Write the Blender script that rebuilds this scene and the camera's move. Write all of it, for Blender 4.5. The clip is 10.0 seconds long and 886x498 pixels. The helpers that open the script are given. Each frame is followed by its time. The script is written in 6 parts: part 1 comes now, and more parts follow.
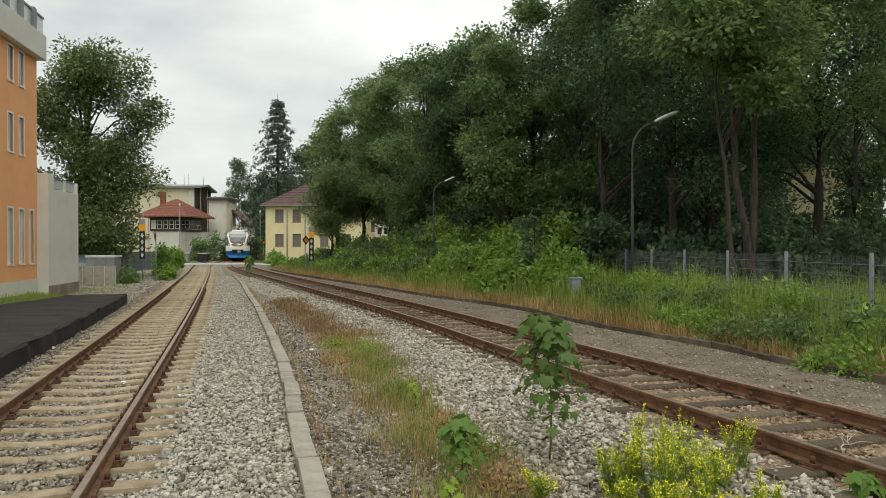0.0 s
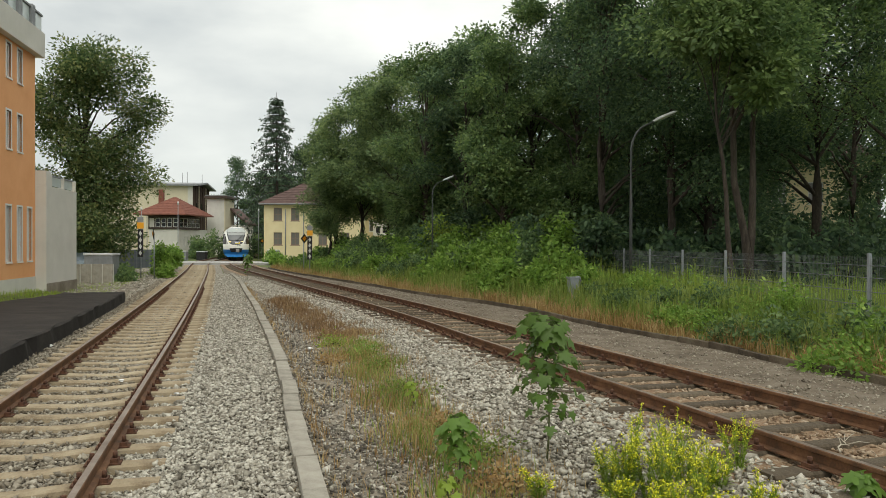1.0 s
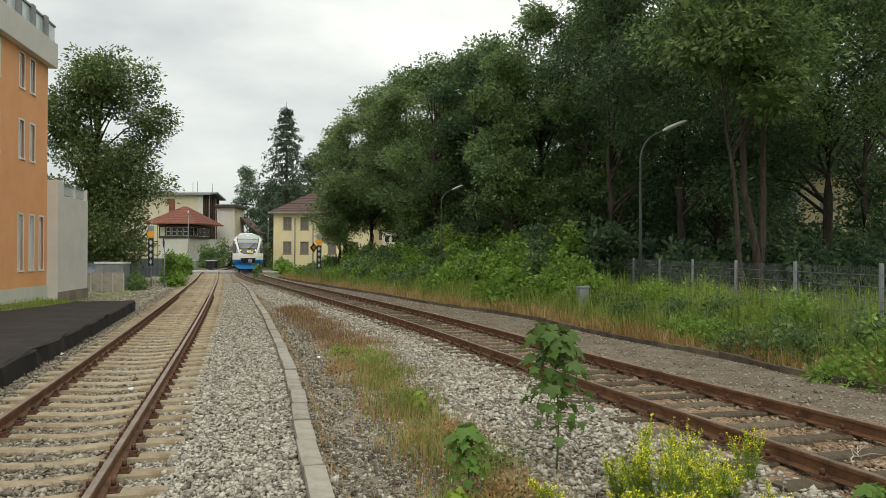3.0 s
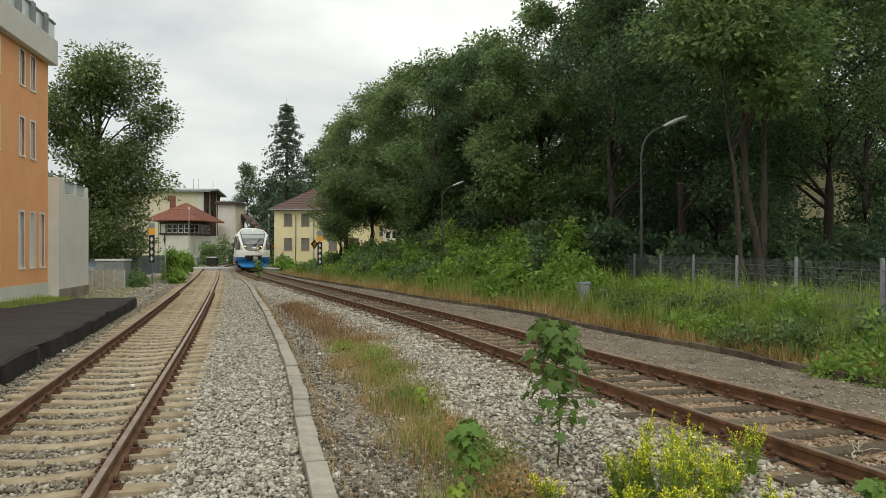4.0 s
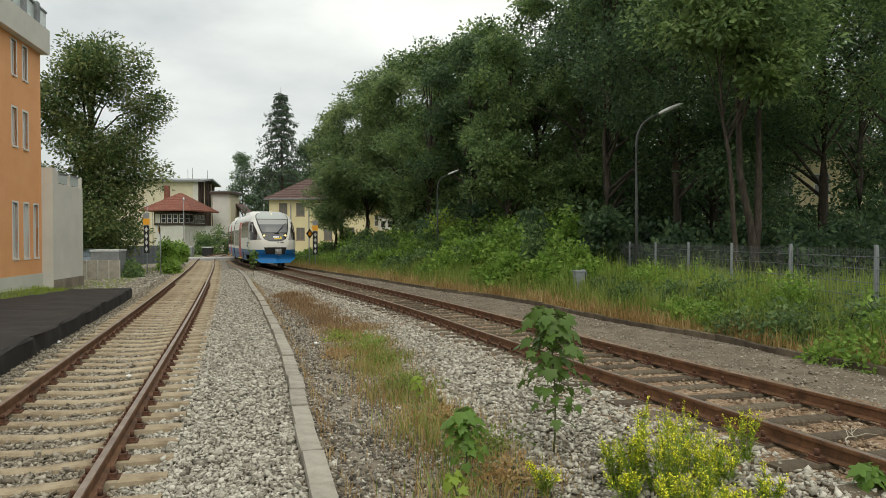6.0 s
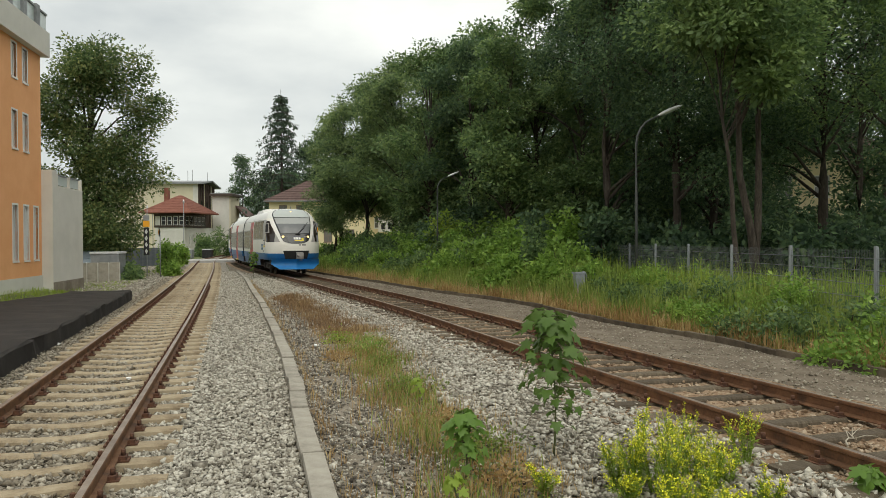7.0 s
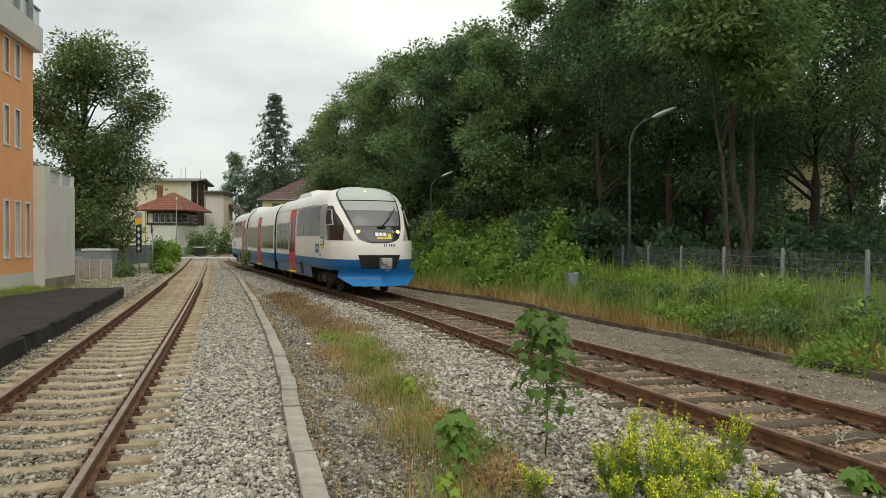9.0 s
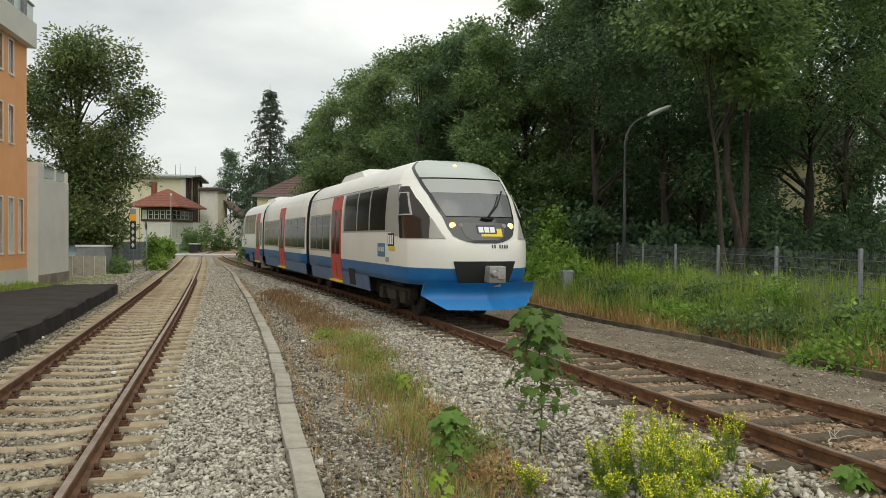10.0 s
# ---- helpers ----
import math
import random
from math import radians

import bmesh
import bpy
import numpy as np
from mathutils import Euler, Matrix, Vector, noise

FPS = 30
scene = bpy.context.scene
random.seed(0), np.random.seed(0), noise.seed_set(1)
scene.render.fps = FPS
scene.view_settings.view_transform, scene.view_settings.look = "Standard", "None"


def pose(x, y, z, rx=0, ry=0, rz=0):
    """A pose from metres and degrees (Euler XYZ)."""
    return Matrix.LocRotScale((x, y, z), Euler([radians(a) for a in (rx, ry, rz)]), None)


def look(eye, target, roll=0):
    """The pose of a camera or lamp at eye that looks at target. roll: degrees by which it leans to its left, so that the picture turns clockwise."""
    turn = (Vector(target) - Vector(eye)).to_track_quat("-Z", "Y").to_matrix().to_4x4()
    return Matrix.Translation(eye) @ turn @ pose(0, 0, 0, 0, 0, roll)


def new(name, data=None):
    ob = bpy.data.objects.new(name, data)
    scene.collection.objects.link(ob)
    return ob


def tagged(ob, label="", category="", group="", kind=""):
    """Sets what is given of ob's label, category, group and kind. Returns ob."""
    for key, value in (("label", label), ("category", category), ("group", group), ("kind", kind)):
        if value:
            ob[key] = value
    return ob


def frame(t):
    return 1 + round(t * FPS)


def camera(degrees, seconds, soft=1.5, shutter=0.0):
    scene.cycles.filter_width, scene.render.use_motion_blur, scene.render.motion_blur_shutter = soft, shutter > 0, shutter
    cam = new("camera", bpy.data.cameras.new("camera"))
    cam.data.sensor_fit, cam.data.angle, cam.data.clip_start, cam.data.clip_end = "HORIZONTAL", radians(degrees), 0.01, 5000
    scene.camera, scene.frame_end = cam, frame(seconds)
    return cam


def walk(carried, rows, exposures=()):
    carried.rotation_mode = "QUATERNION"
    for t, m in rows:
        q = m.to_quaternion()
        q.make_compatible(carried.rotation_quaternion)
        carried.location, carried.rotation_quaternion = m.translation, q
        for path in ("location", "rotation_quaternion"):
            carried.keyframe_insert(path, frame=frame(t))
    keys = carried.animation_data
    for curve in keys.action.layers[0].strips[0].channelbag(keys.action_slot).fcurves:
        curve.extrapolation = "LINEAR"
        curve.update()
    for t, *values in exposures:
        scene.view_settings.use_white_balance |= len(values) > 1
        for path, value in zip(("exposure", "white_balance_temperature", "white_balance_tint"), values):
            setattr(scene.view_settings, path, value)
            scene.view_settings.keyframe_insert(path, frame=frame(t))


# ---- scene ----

# camera: held by hand on one spot beside the edging, it only turns a little
EYE = (0.0, 0.0, 1.9)
LENS = 61.0
PATH = [(0, 89.699, 0.000, 0.000), (0.5, 89.602, -0.069, 0.066), (1, 89.627, -0.205, -0.118), (1.5, 89.920, -0.423, -0.257),
        (2, 90.258, -0.612, -0.217), (2.5, 90.376, -0.538, 0.316), (4, 90.035, -0.125, 0.627), (4.5, 89.749, -0.052, 0.502),
        (5, 89.245, 0.170, 0.313), (5.5, 89.135, 0.142, 0.274), (7, 89.331, 0.209, 0.277), (7.5, 89.223, 0.239, 0.197),
        (8, 89.184, 0.153, -0.002), (8.5, 89.280, -0.103, -0.158), (9, 89.315, -0.276, -0.225), (9.5, 89.153, -0.337, -0.323),
        (10, 89.124, -0.455, -0.604)]
cam = camera(LENS, 10.0, soft=0.8)
walk(cam, [(t, pose(*EYE, a, b, c)) for t, a, b, c in PATH], exposures=[(0, 0.15, 6950, 5), (10, 0.15, 6950, 5)])

# ---------------------------------------------------------------- light
SUN_EL, SUN_AZ = radians(58), radians(160)   # high behind the clouds, at the camera's back


def make_world():
    w = bpy.data.worlds.new("overcast_sky")
    scene.world = w
    w.use_nodes = True
    nt = w.node_tree
    nt.nodes.clear()
    out = nt.nodes.new("ShaderNodeOutputWorld")
    bg = nt.nodes.new("ShaderNodeBackground")
    sky = nt.nodes.new("ShaderNodeTexSky")
    sky.sky_type = "NISHITA"
    sky.sun_disc = False
    sky.sun_elevation, sky.sun_rotation = SUN_EL, SUN_AZ
    tex = nt.nodes.new("ShaderNodeTexCoord")
    mp = nt.nodes.new("ShaderNodeMapping")
    mp.inputs["Scale"].default_value = (1.6, 1.6, 4.0)
    n = nt.nodes.new("ShaderNodeTexNoise")
    n.inputs["Scale"].default_value, n.inputs["Detail"].default_value, n.inputs["Roughness"].default_value = 1.5, 6, 0.5
    ramp = nt.nodes.new("ShaderNodeValToRGB")
    ramp.color_ramp.elements[0].position, ramp.color_ramp.elements[0].color = 0.36, (4.9, 5.2, 5.55, 1)
    ramp.color_ramp.elements[1].position, ramp.color_ramp.elements[1].color = 0.66, (8.6, 8.75, 8.8, 1)
    # cloud cover: brighter high up, greyer towards the horizon
    sep = nt.nodes.new("ShaderNodeSeparateXYZ")
    hr = nt.nodes.new("ShaderNodeValToRGB")
    hr.color_ramp.elements[0].position, hr.color_ramp.elements[0].color = 0.0, (0.66, 0.68, 0.71, 1)
    hr.color_ramp.elements[1].position, hr.color_ramp.elements[1].color = 0.30, (1, 1, 1, 1)
    mul = nt.nodes.new("ShaderNodeMix")
    mul.data_type, mul.blend_type = "RGBA", "MULTIPLY"
    mul.inputs[0].default_value = 1.0
    mix = nt.nodes.new("ShaderNodeMix")
    mix.data_type = "RGBA"
    mix.inputs[0].default_value = 0.9
    L = nt.links.new
    L(tex.outputs["Generated"], mp.inputs["Vector"])
    L(mp.outputs[0], n.inputs["Vector"])
    L(n.outputs["Fac"], ramp.inputs["Fac"])
    L(tex.outputs["Generated"], sep.inputs[0])
    L(sep.outputs["Z"], hr.inputs["Fac"])
    L(ramp.outputs["Color"], mul.inputs[6])
    L(hr.outputs["Color"], mul.inputs[7])
    L(sky.outputs["Color"], mix.inputs[6])
    L(mul.outputs[2], mix.inputs[7])
    L(mix.outputs[2], bg.inputs["Color"])
    bg.inputs["Strength"].default_value = 0.122
    L(bg.outputs[0], out.inputs["Surface"])


make_world()
sun_data = bpy.data.lights.new("sun", "SUN")
sun_data.energy, sun_data.angle, sun_data.color = 1.3, radians(60), (1.0, 0.96, 0.9)
sun = new("sun", sun_data)
_sd = Vector((math.sin(SUN_AZ) * math.cos(SUN_EL), math.cos(SUN_AZ) * math.cos(SUN_EL), math.sin(SUN_EL)))
sun.matrix_world = look(_sd * 200, (0, 0, 0))

# ---------------------------------------------------------------- materials


def mat(name, base, rough=0.8, metal=0.0, spec=0.5):
    m = bpy.data.materials.new(name)
    m.use_nodes = True
    b = m.node_tree.nodes["Principled BSDF"]
    b.inputs["Base Color"].default_value = (*base, 1)
    b.inputs["Roughness"].default_value = rough
    b.inputs["Metallic"].default_value = metal
    b.inputs["Specular IOR Level"].default_value = spec
    return m


def noisy(name, stops, scale=6.0, rough=0.85, metal=0.0, bump=0.3, fine=60.0, detail=6, random_by=None, spread=0.25, spec=0.4, coords="Object", squash=(1, 1, 1), dist=0.01):
    """A surface with colours from stops [(position, rgb)], at two scales, with fine relief."""
    m = mat(name, stops[0][1], rough, metal, spec)
    nt, L = m.node_tree, m.node_tree.links.new
    b = nt.nodes["Principled BSDF"]
    tex = nt.nodes.new("ShaderNodeTexCoord")
    mp = nt.nodes.new("ShaderNodeMapping")
    mp.inputs["Scale"].default_value = squash
    L(tex.outputs[coords], mp.inputs["Vector"])
    n1 = nt.nodes.new("ShaderNodeTexNoise")
    n1.inputs["Scale"].default_value, n1.inputs["Detail"].default_value, n1.inputs["Roughness"].default_value = scale, detail, 0.62
    n2 = nt.nodes.new("ShaderNodeTexNoise")
    n2.inputs["Scale"].default_value, n2.inputs["Detail"].default_value = fine, 4
    L(mp.outputs[0], n1.inputs["Vector"])
    L(mp.outputs[0], n2.inputs["Vector"])
    add = nt.nodes.new("ShaderNodeMath")
    add.operation = "MULTIPLY_ADD"
    add.inputs[1].default_value = 0.35
    L(n2.outputs["Fac"], add.inputs[0])
    sub = nt.nodes.new("ShaderNodeMath")
    sub.operation = "SUBTRACT"
    sub.inputs[1].default_value = 0.175
    L(n1.outputs["Fac"], sub.inputs[0])
    L(sub.outputs[0], add.inputs[2])
    last = add.outputs[0]
    if random_by:
        src = nt.nodes.new("ShaderNodeObjectInfo" if random_by == "object" else "ShaderNodeNewGeometry")
        ra = nt.nodes.new("ShaderNodeMath")
        ra.operation = "MULTIPLY_ADD"
        ra.inputs[1].default_value = spread
        L(src.outputs["Random" if random_by == "object" else "Random Per Island"], ra.inputs[0])
        rs = nt.nodes.new("ShaderNodeMath")
        rs.operation = "SUBTRACT"
        rs.inputs[1].default_value = spread / 2
        L(last, rs.inputs[0])
        L(rs.outputs[0], ra.inputs[2])
        last = ra.outputs[0]
    ramp = nt.nodes.new("ShaderNodeValToRGB")
    el = ramp.color_ramp.elements
    while len(el) < len(stops):
        el.new(0.5)
    for e, (p, c) in zip(el, stops):
        e.position, e.color = p, (*c, 1)
    L(last, ramp.inputs["Fac"])
    L(ramp.outputs["Color"], b.inputs["Base Color"])
    if bump:
        bp = nt.nodes.new("ShaderNodeBump")
        bp.inputs["Strength"].default_value, bp.inputs["Distance"].default_value = bump, dist
        L(last, bp.inputs["Height"])
        L(bp.outputs[0], b.inputs["Normal"])
    return m


def leafy(name, dark, mid, light, trans=0.35, rough=0.5):
    """Foliage: colour by leaf, some light through the blade."""
    m = mat(name, mid, rough, 0, 0.35)
    nt, L = m.node_tree, m.node_tree.links.new
    b = nt.nodes["Principled BSDF"]
    geo = nt.nodes.new("ShaderNodeNewGeometry")
    tex = nt.nodes.new("ShaderNodeTexCoord")
    n = nt.nodes.new("ShaderNodeTexNoise")
    n.inputs["Scale"].default_value, n.inputs["Detail"].default_value = 0.8, 4
    L(tex.outputs["Object"], n.inputs["Vector"])
    ma = nt.nodes.new("ShaderNodeMath")
    ma.operation = "MULTIPLY_ADD"
    ma.inputs[1].default_value = 0.45
    L(geo.outputs["Random Per Island"], ma.inputs[0])
    ms = nt.nodes.new("ShaderNodeMath")
    ms.operation = "SUBTRACT"
    ms.inputs[1].default_value = 0.22
    L(n.outputs["Fac"], ms.inputs[0])
    L(ms.outputs[0], ma.inputs[2])
    ramp = nt.nodes.new("ShaderNodeValToRGB")
    el = ramp.color_ramp.elements
    el.new(0.5)
    for e, (p, c) in zip(el, ((0.22, dark), (0.5, mid), (0.8, light))):
        e.position, e.color = p, (*c, 1)
    L(ma.outputs[0], ramp.inputs["Fac"])
    L(ramp.outputs["Color"], b.inputs["Base Color"])
    tr = nt.nodes.new("ShaderNodeBsdfTranslucent")
    L(ramp.outputs["Color"], tr.inputs["Color"])
    mx = nt.nodes.new("ShaderNodeMixShader")
    mx.inputs[0].default_value = trans
    out = nt.nodes["Material Output"]
    L(b.outputs[0], mx.inputs[1])
    L(tr.outputs[0], mx.inputs[2])
    L(mx.outputs[0], out.inputs["Surface"])
    return m


M = {}
M["rail"] = noisy("rusty_rail", [(0.3, (0.070, 0.040, 0.024)), (0.5, (0.145, 0.070, 0.035)), (0.75, (0.24, 0.122, 0.060))], 5, 0.7, 0.15, 0.3, 50)
M["rail_top"] = noisy("worn_rail_head", [(0.3, (0.20, 0.15, 0.12)), (0.6, (0.36, 0.29, 0.24)), (0.8, (0.45, 0.38, 0.33))], 3, 0.42, 0.55, 0.1, 40)
M["rust"] = noisy("rusty_iron", [(0.3, (0.05, 0.028, 0.02)), (0.55, (0.13, 0.06, 0.035)), (0.8, (0.22, 0.11, 0.06))], 12, 0.9, 0.1, 0.5, 80)
M["sleeper_c"] = noisy("weathered_concrete_sleeper", [(0.22, (0.14, 0.10, 0.062)), (0.45, (0.325, 0.26, 0.172)), (0.75, (0.46, 0.388, 0.275))], 4, 0.9, 0, 0.5, 70, random_by="object", spread=0.2)
M["sleeper_w"] = noisy("old_wooden_sleeper", [(0.25, (0.050, 0.038, 0.026)), (0.5, (0.105, 0.082, 0.056)), (0.8, (0.19, 0.155, 0.108))], 3, 0.95, 0, 0.8, 40, random_by="object", spread=0.25, squash=(8, 1, 1))
M["kerb"] = noisy("concrete_edging", [(0.25, (0.20, 0.18, 0.15)), (0.5, (0.33, 0.305, 0.255)), (0.8, (0.43, 0.40, 0.34))], 5, 0.9, 0, 0.5, 80, random_by="object", spread=0.2)
M["stone"] = noisy("ballast_stone", [(0.15, (0.115, 0.099, 0.076)), (0.45, (0.37, 0.343, 0.283)), (0.8, (0.63, 0.60, 0.52))], 9, 0.9, 0, 0.4, 60, random_by="island", spread=0.5)
M["stone_rusty"] = noisy("rust_stained_ballast", [(0.15, (0.12, 0.072, 0.042)), (0.45, (0.29, 0.205, 0.13)), (0.8, (0.48, 0.39, 0.29))], 9, 0.9, 0, 0.4, 60, random_by="island", spread=0.5)
M["asphalt"] = noisy("dark_asphalt", [(0.3, (0.013, 0.011, 0.010)), (0.55, (0.024, 0.0205, 0.018)), (0.8, (0.052, 0.044, 0.036))], 1.6, 0.9, 0, 0.5, 120)
M["road"] = noisy("pale_road", [(0.3, (0.33, 0.32, 0.31)), (0.7, (0.45, 0.44, 0.42))], 2, 0.9, 0, 0.2, 60)
M["orange"] = noisy("orange_render", [(0.3, (0.78, 0.37, 0.165)), (0.6, (0.84, 0.425, 0.20)), (0.85, (0.88, 0.47, 0.235))], 0.9, 0.9, 0, 0.25, 90)
M["grey_render"] = noisy("pale_grey_render", [(0.3, (0.58, 0.57, 0.52)), (0.7, (0.68, 0.665, 0.61))], 0.8, 0.9, 0, 0.25, 90)
M["yellow"] = noisy("pale_yellow_render", [(0.3, (0.72, 0.61, 0.36)), (0.7, (0.80, 0.70, 0.45))], 0.8, 0.9, 0, 0.2, 50)
M["cream"] = noisy("cream_render", [(0.3, (0.60, 0.54, 0.40)), (0.7, (0.70, 0.64, 0.48))], 0.5, 0.9, 0, 0.2, 50)
M["white_wall"] = noisy("whitewashed_render", [(0.3, (0.60, 0.58, 0.53)), (0.7, (0.74, 0.72, 0.67))], 0.7, 0.9, 0, 0.2, 50)
M["tile_roof"] = noisy("red_roof_tiles", [(0.3, (0.15, 0.055, 0.04)), (0.6, (0.25, 0.095, 0.065)), (0.85, (0.33, 0.15, 0.10))], 2.5, 0.85, 0, 0.6, 30, squash=(1, 1, 1))
M["tile_brown"] = noisy("brown_roof_tiles", [(0.3, (0.085, 0.052, 0.046)), (0.6, (0.135, 0.085, 0.075)), (0.85, (0.19, 0.125, 0.11))], 2.5, 0.85, 0, 0.6, 30)
M["dark_wood"] = noisy("dark_timber_cladding", [(0.3, (0.035, 0.022, 0.016)), (0.7, (0.08, 0.05, 0.035))], 2, 0.85, 0, 0.4, 30, squash=(6, 6, 1))
M["bark"] = noisy("rough_bark", [(0.3, (0.030, 0.023, 0.018)), (0.55, (0.066, 0.052, 0.041)), (0.8, (0.12, 0.098, 0.08))], 5, 0.95, 0, 1.0, 25, squash=(2, 2, 0.5), dist=0.04)
M["steel"] = noisy("galvanised_steel", [(0.3, (0.26, 0.28, 0.30)), (0.7, (0.37, 0.39, 0.41))], 6, 0.5, 0.5, 0.1, 60)
M["grey_metal"] = noisy("grey_painted_metal", [(0.3, (0.20, 0.21, 0.22)), (0.7, (0.30, 0.31, 0.32))], 3, 0.6, 0.1, 0.1, 60)
M["glass"] = mat("dark_window_glass", (0.03, 0.032, 0.034), 0.08, 0.0, 0.35)
M["pane_pale"] = mat("curtained_window_glass", (0.19, 0.185, 0.17), 0.1, 0.0, 0.5)
M["white_frame"] = mat("white_window_frame", (0.72, 0.72, 0.70), 0.5)
M["dark_frame"] = mat("dark_brown_frame", (0.06, 0.04, 0.03), 0.6)
M["black"] = mat("black_paint", (0.015, 0.015, 0.016), 0.5)
M["white"] = mat("white_paint", (0.8, 0.8, 0.78), 0.5)
M["amber"] = mat("orange_yellow_sign", (0.80, 0.36, 0.02), 0.5)
M["leaf_a"] = leafy("leaf_green", (0.069, 0.121, 0.053), (0.151, 0.238, 0.092), (0.297, 0.395, 0.145), 0.47)
M["leaf_b"] = leafy("leaf_deep_green", (0.045, 0.084, 0.051), (0.100, 0.171, 0.086), (0.209, 0.299, 0.129), 0.46)
# Paler copy for the farther trees: the lift of haze is in the colour.
M["leaf_c"] = leafy("leaf_bright_green", (0.091, 0.143, 0.068), (0.191, 0.273, 0.117), (0.339, 0.422, 0.170), 0.5)
# Maple leaves whose lit look is put into the leaf colour.
M["leaf_maple"] = leafy("leaf_sunlit_maple", (0.070, 0.118, 0.045), (0.135, 0.205, 0.070), (0.235, 0.32, 0.11), 0.48)
M["leaf_linden"] = leafy("leaf_linden", (0.061, 0.106, 0.040), (0.132, 0.196, 0.073), (0.313, 0.329, 0.124), 0.45)
M["leaf_spruce"] = leafy("needle_green", (0.030, 0.051, 0.034), (0.052, 0.083, 0.052), (0.081, 0.121, 0.072), 0.15)
M["leaf_bush"] = leafy("leaf_bush", (0.120, 0.212, 0.041), (0.232, 0.381, 0.075), (0.407, 0.559, 0.124), 0.48)

# ---------------------------------------------------------------- builders


def mesh_np(name, verts, faces, mats, idx=None, smooth=False):
    me = bpy.data.meshes.new(name)
    verts = np.asarray(verts, dtype=np.float32)
    if isinstance(faces, np.ndarray):
        n, k = faces.shape
        me.vertices.add(len(verts))
        me.vertices.foreach_set("co", verts.ravel())
        me.loops.add(n * k)
        me.loops.foreach_set("vertex_index", faces.astype(np.int32).ravel())
        me.polygons.add(n)
        me.polygons.foreach_set("loop_start", np.arange(0, n * k, k, dtype=np.int32))
    else:
        me.from_pydata(verts.tolist(), [], faces)
    for m in mats if isinstance(mats, (list, tuple)) else [mats]:
        me.materials.append(m)
    if idx is not None:
        me.polygons.foreach_set("material_index", np.asarray(idx, dtype=np.int32))
    if smooth:
        me.polygons.foreach_set("use_smooth", np.ones(len(me.polygons), dtype=bool))
    me.update()
    me.validate()
    return me


def bm_mesh(name, bm, mats, smooth=False):
    me = bpy.data.meshes.new(name)
    bmesh.ops.recalc_face_normals(bm, faces=bm.faces)
    bm.to_mesh(me)
    bm.free()
    for m in mats if isinstance(mats, (list, tuple)) else [mats]:
        me.materials.append(m)
    if smooth:
        for p in me.polygons:
            p.use_smooth = True
    return me


def part(name, data, material=None, parent=None, label="", m=None):
    """Links a bmesh or a mesh as one object under a thing or a part."""
    if isinstance(data, bmesh.types.BMesh):
        data = bm_mesh(name, data, material)
    ob = new(name, data)
    if parent is not None:
        ob.parent = parent
    if m is not None:
        ob.matrix_basis = m
    if label:
        tagged(ob, label)
    return ob


def thing(name, label, category, m=None, data=None, group="", kind=""):
    ob = new(name, data)
    if m is not None:
        ob.matrix_basis = m
    return tagged(ob, label, category, group, kind)


def box(bm, x0, x1, y0, y1, z0, z1, bevel=0.0, mi=0):
    vs = [bm.verts.new((x, y, z)) for z in (z0, z1) for y in (y0, y1) for x in (x0, x1)]
    fs = [bm.faces.new([vs[i] for i in q]) for q in ((0, 2, 3, 1), (4, 5, 7, 6), (0, 1, 5, 4), (2, 6, 7, 3), (0, 4, 6, 2), (1, 3, 7, 5))]
    for f in fs:
        f.material_index = mi
    if bevel:
        es = list({e for f in fs for e in f.edges})
        bmesh.ops.bevel(bm, geom=es, offset=bevel, segments=2, affect="EDGES", profile=0.7)
    return bm


def boxm(x0, x1, y0, y1, z0, z1, bevel=0.0):
    return box(bmesh.new(), x0, x1, y0, y1, z0, z1, bevel)


def tube(bm, pts, radii, sides=8, cap=True):
    """A tapered tube along points."""
    rings = []
    pts = [Vector(p) for p in pts]
    for i, p in enumerate(pts):
        d = (pts[min(i + 1, len(pts) - 1)] - pts[max(i - 1, 0)]).normalized()
        q = d.to_track_quat("Z", "Y")
        r = radii[i] if isinstance(radii, (list, tuple)) else radii
        rings.append([bm.verts.new(p + q @ Vector((r * math.cos(a), r * math.sin(a), 0))) for a in (2 * math.pi * k / sides for k in range(sides))])
    for a, b in zip(rings, rings[1:]):
        for k in range(sides):
            bm.faces.new((a[k], a[(k + 1) % sides], b[(k + 1) % sides], b[k])).smooth = True
    if cap:
        bm.faces.new(rings[0][::-1])
        bm.faces.new(rings[-1])
    return bm


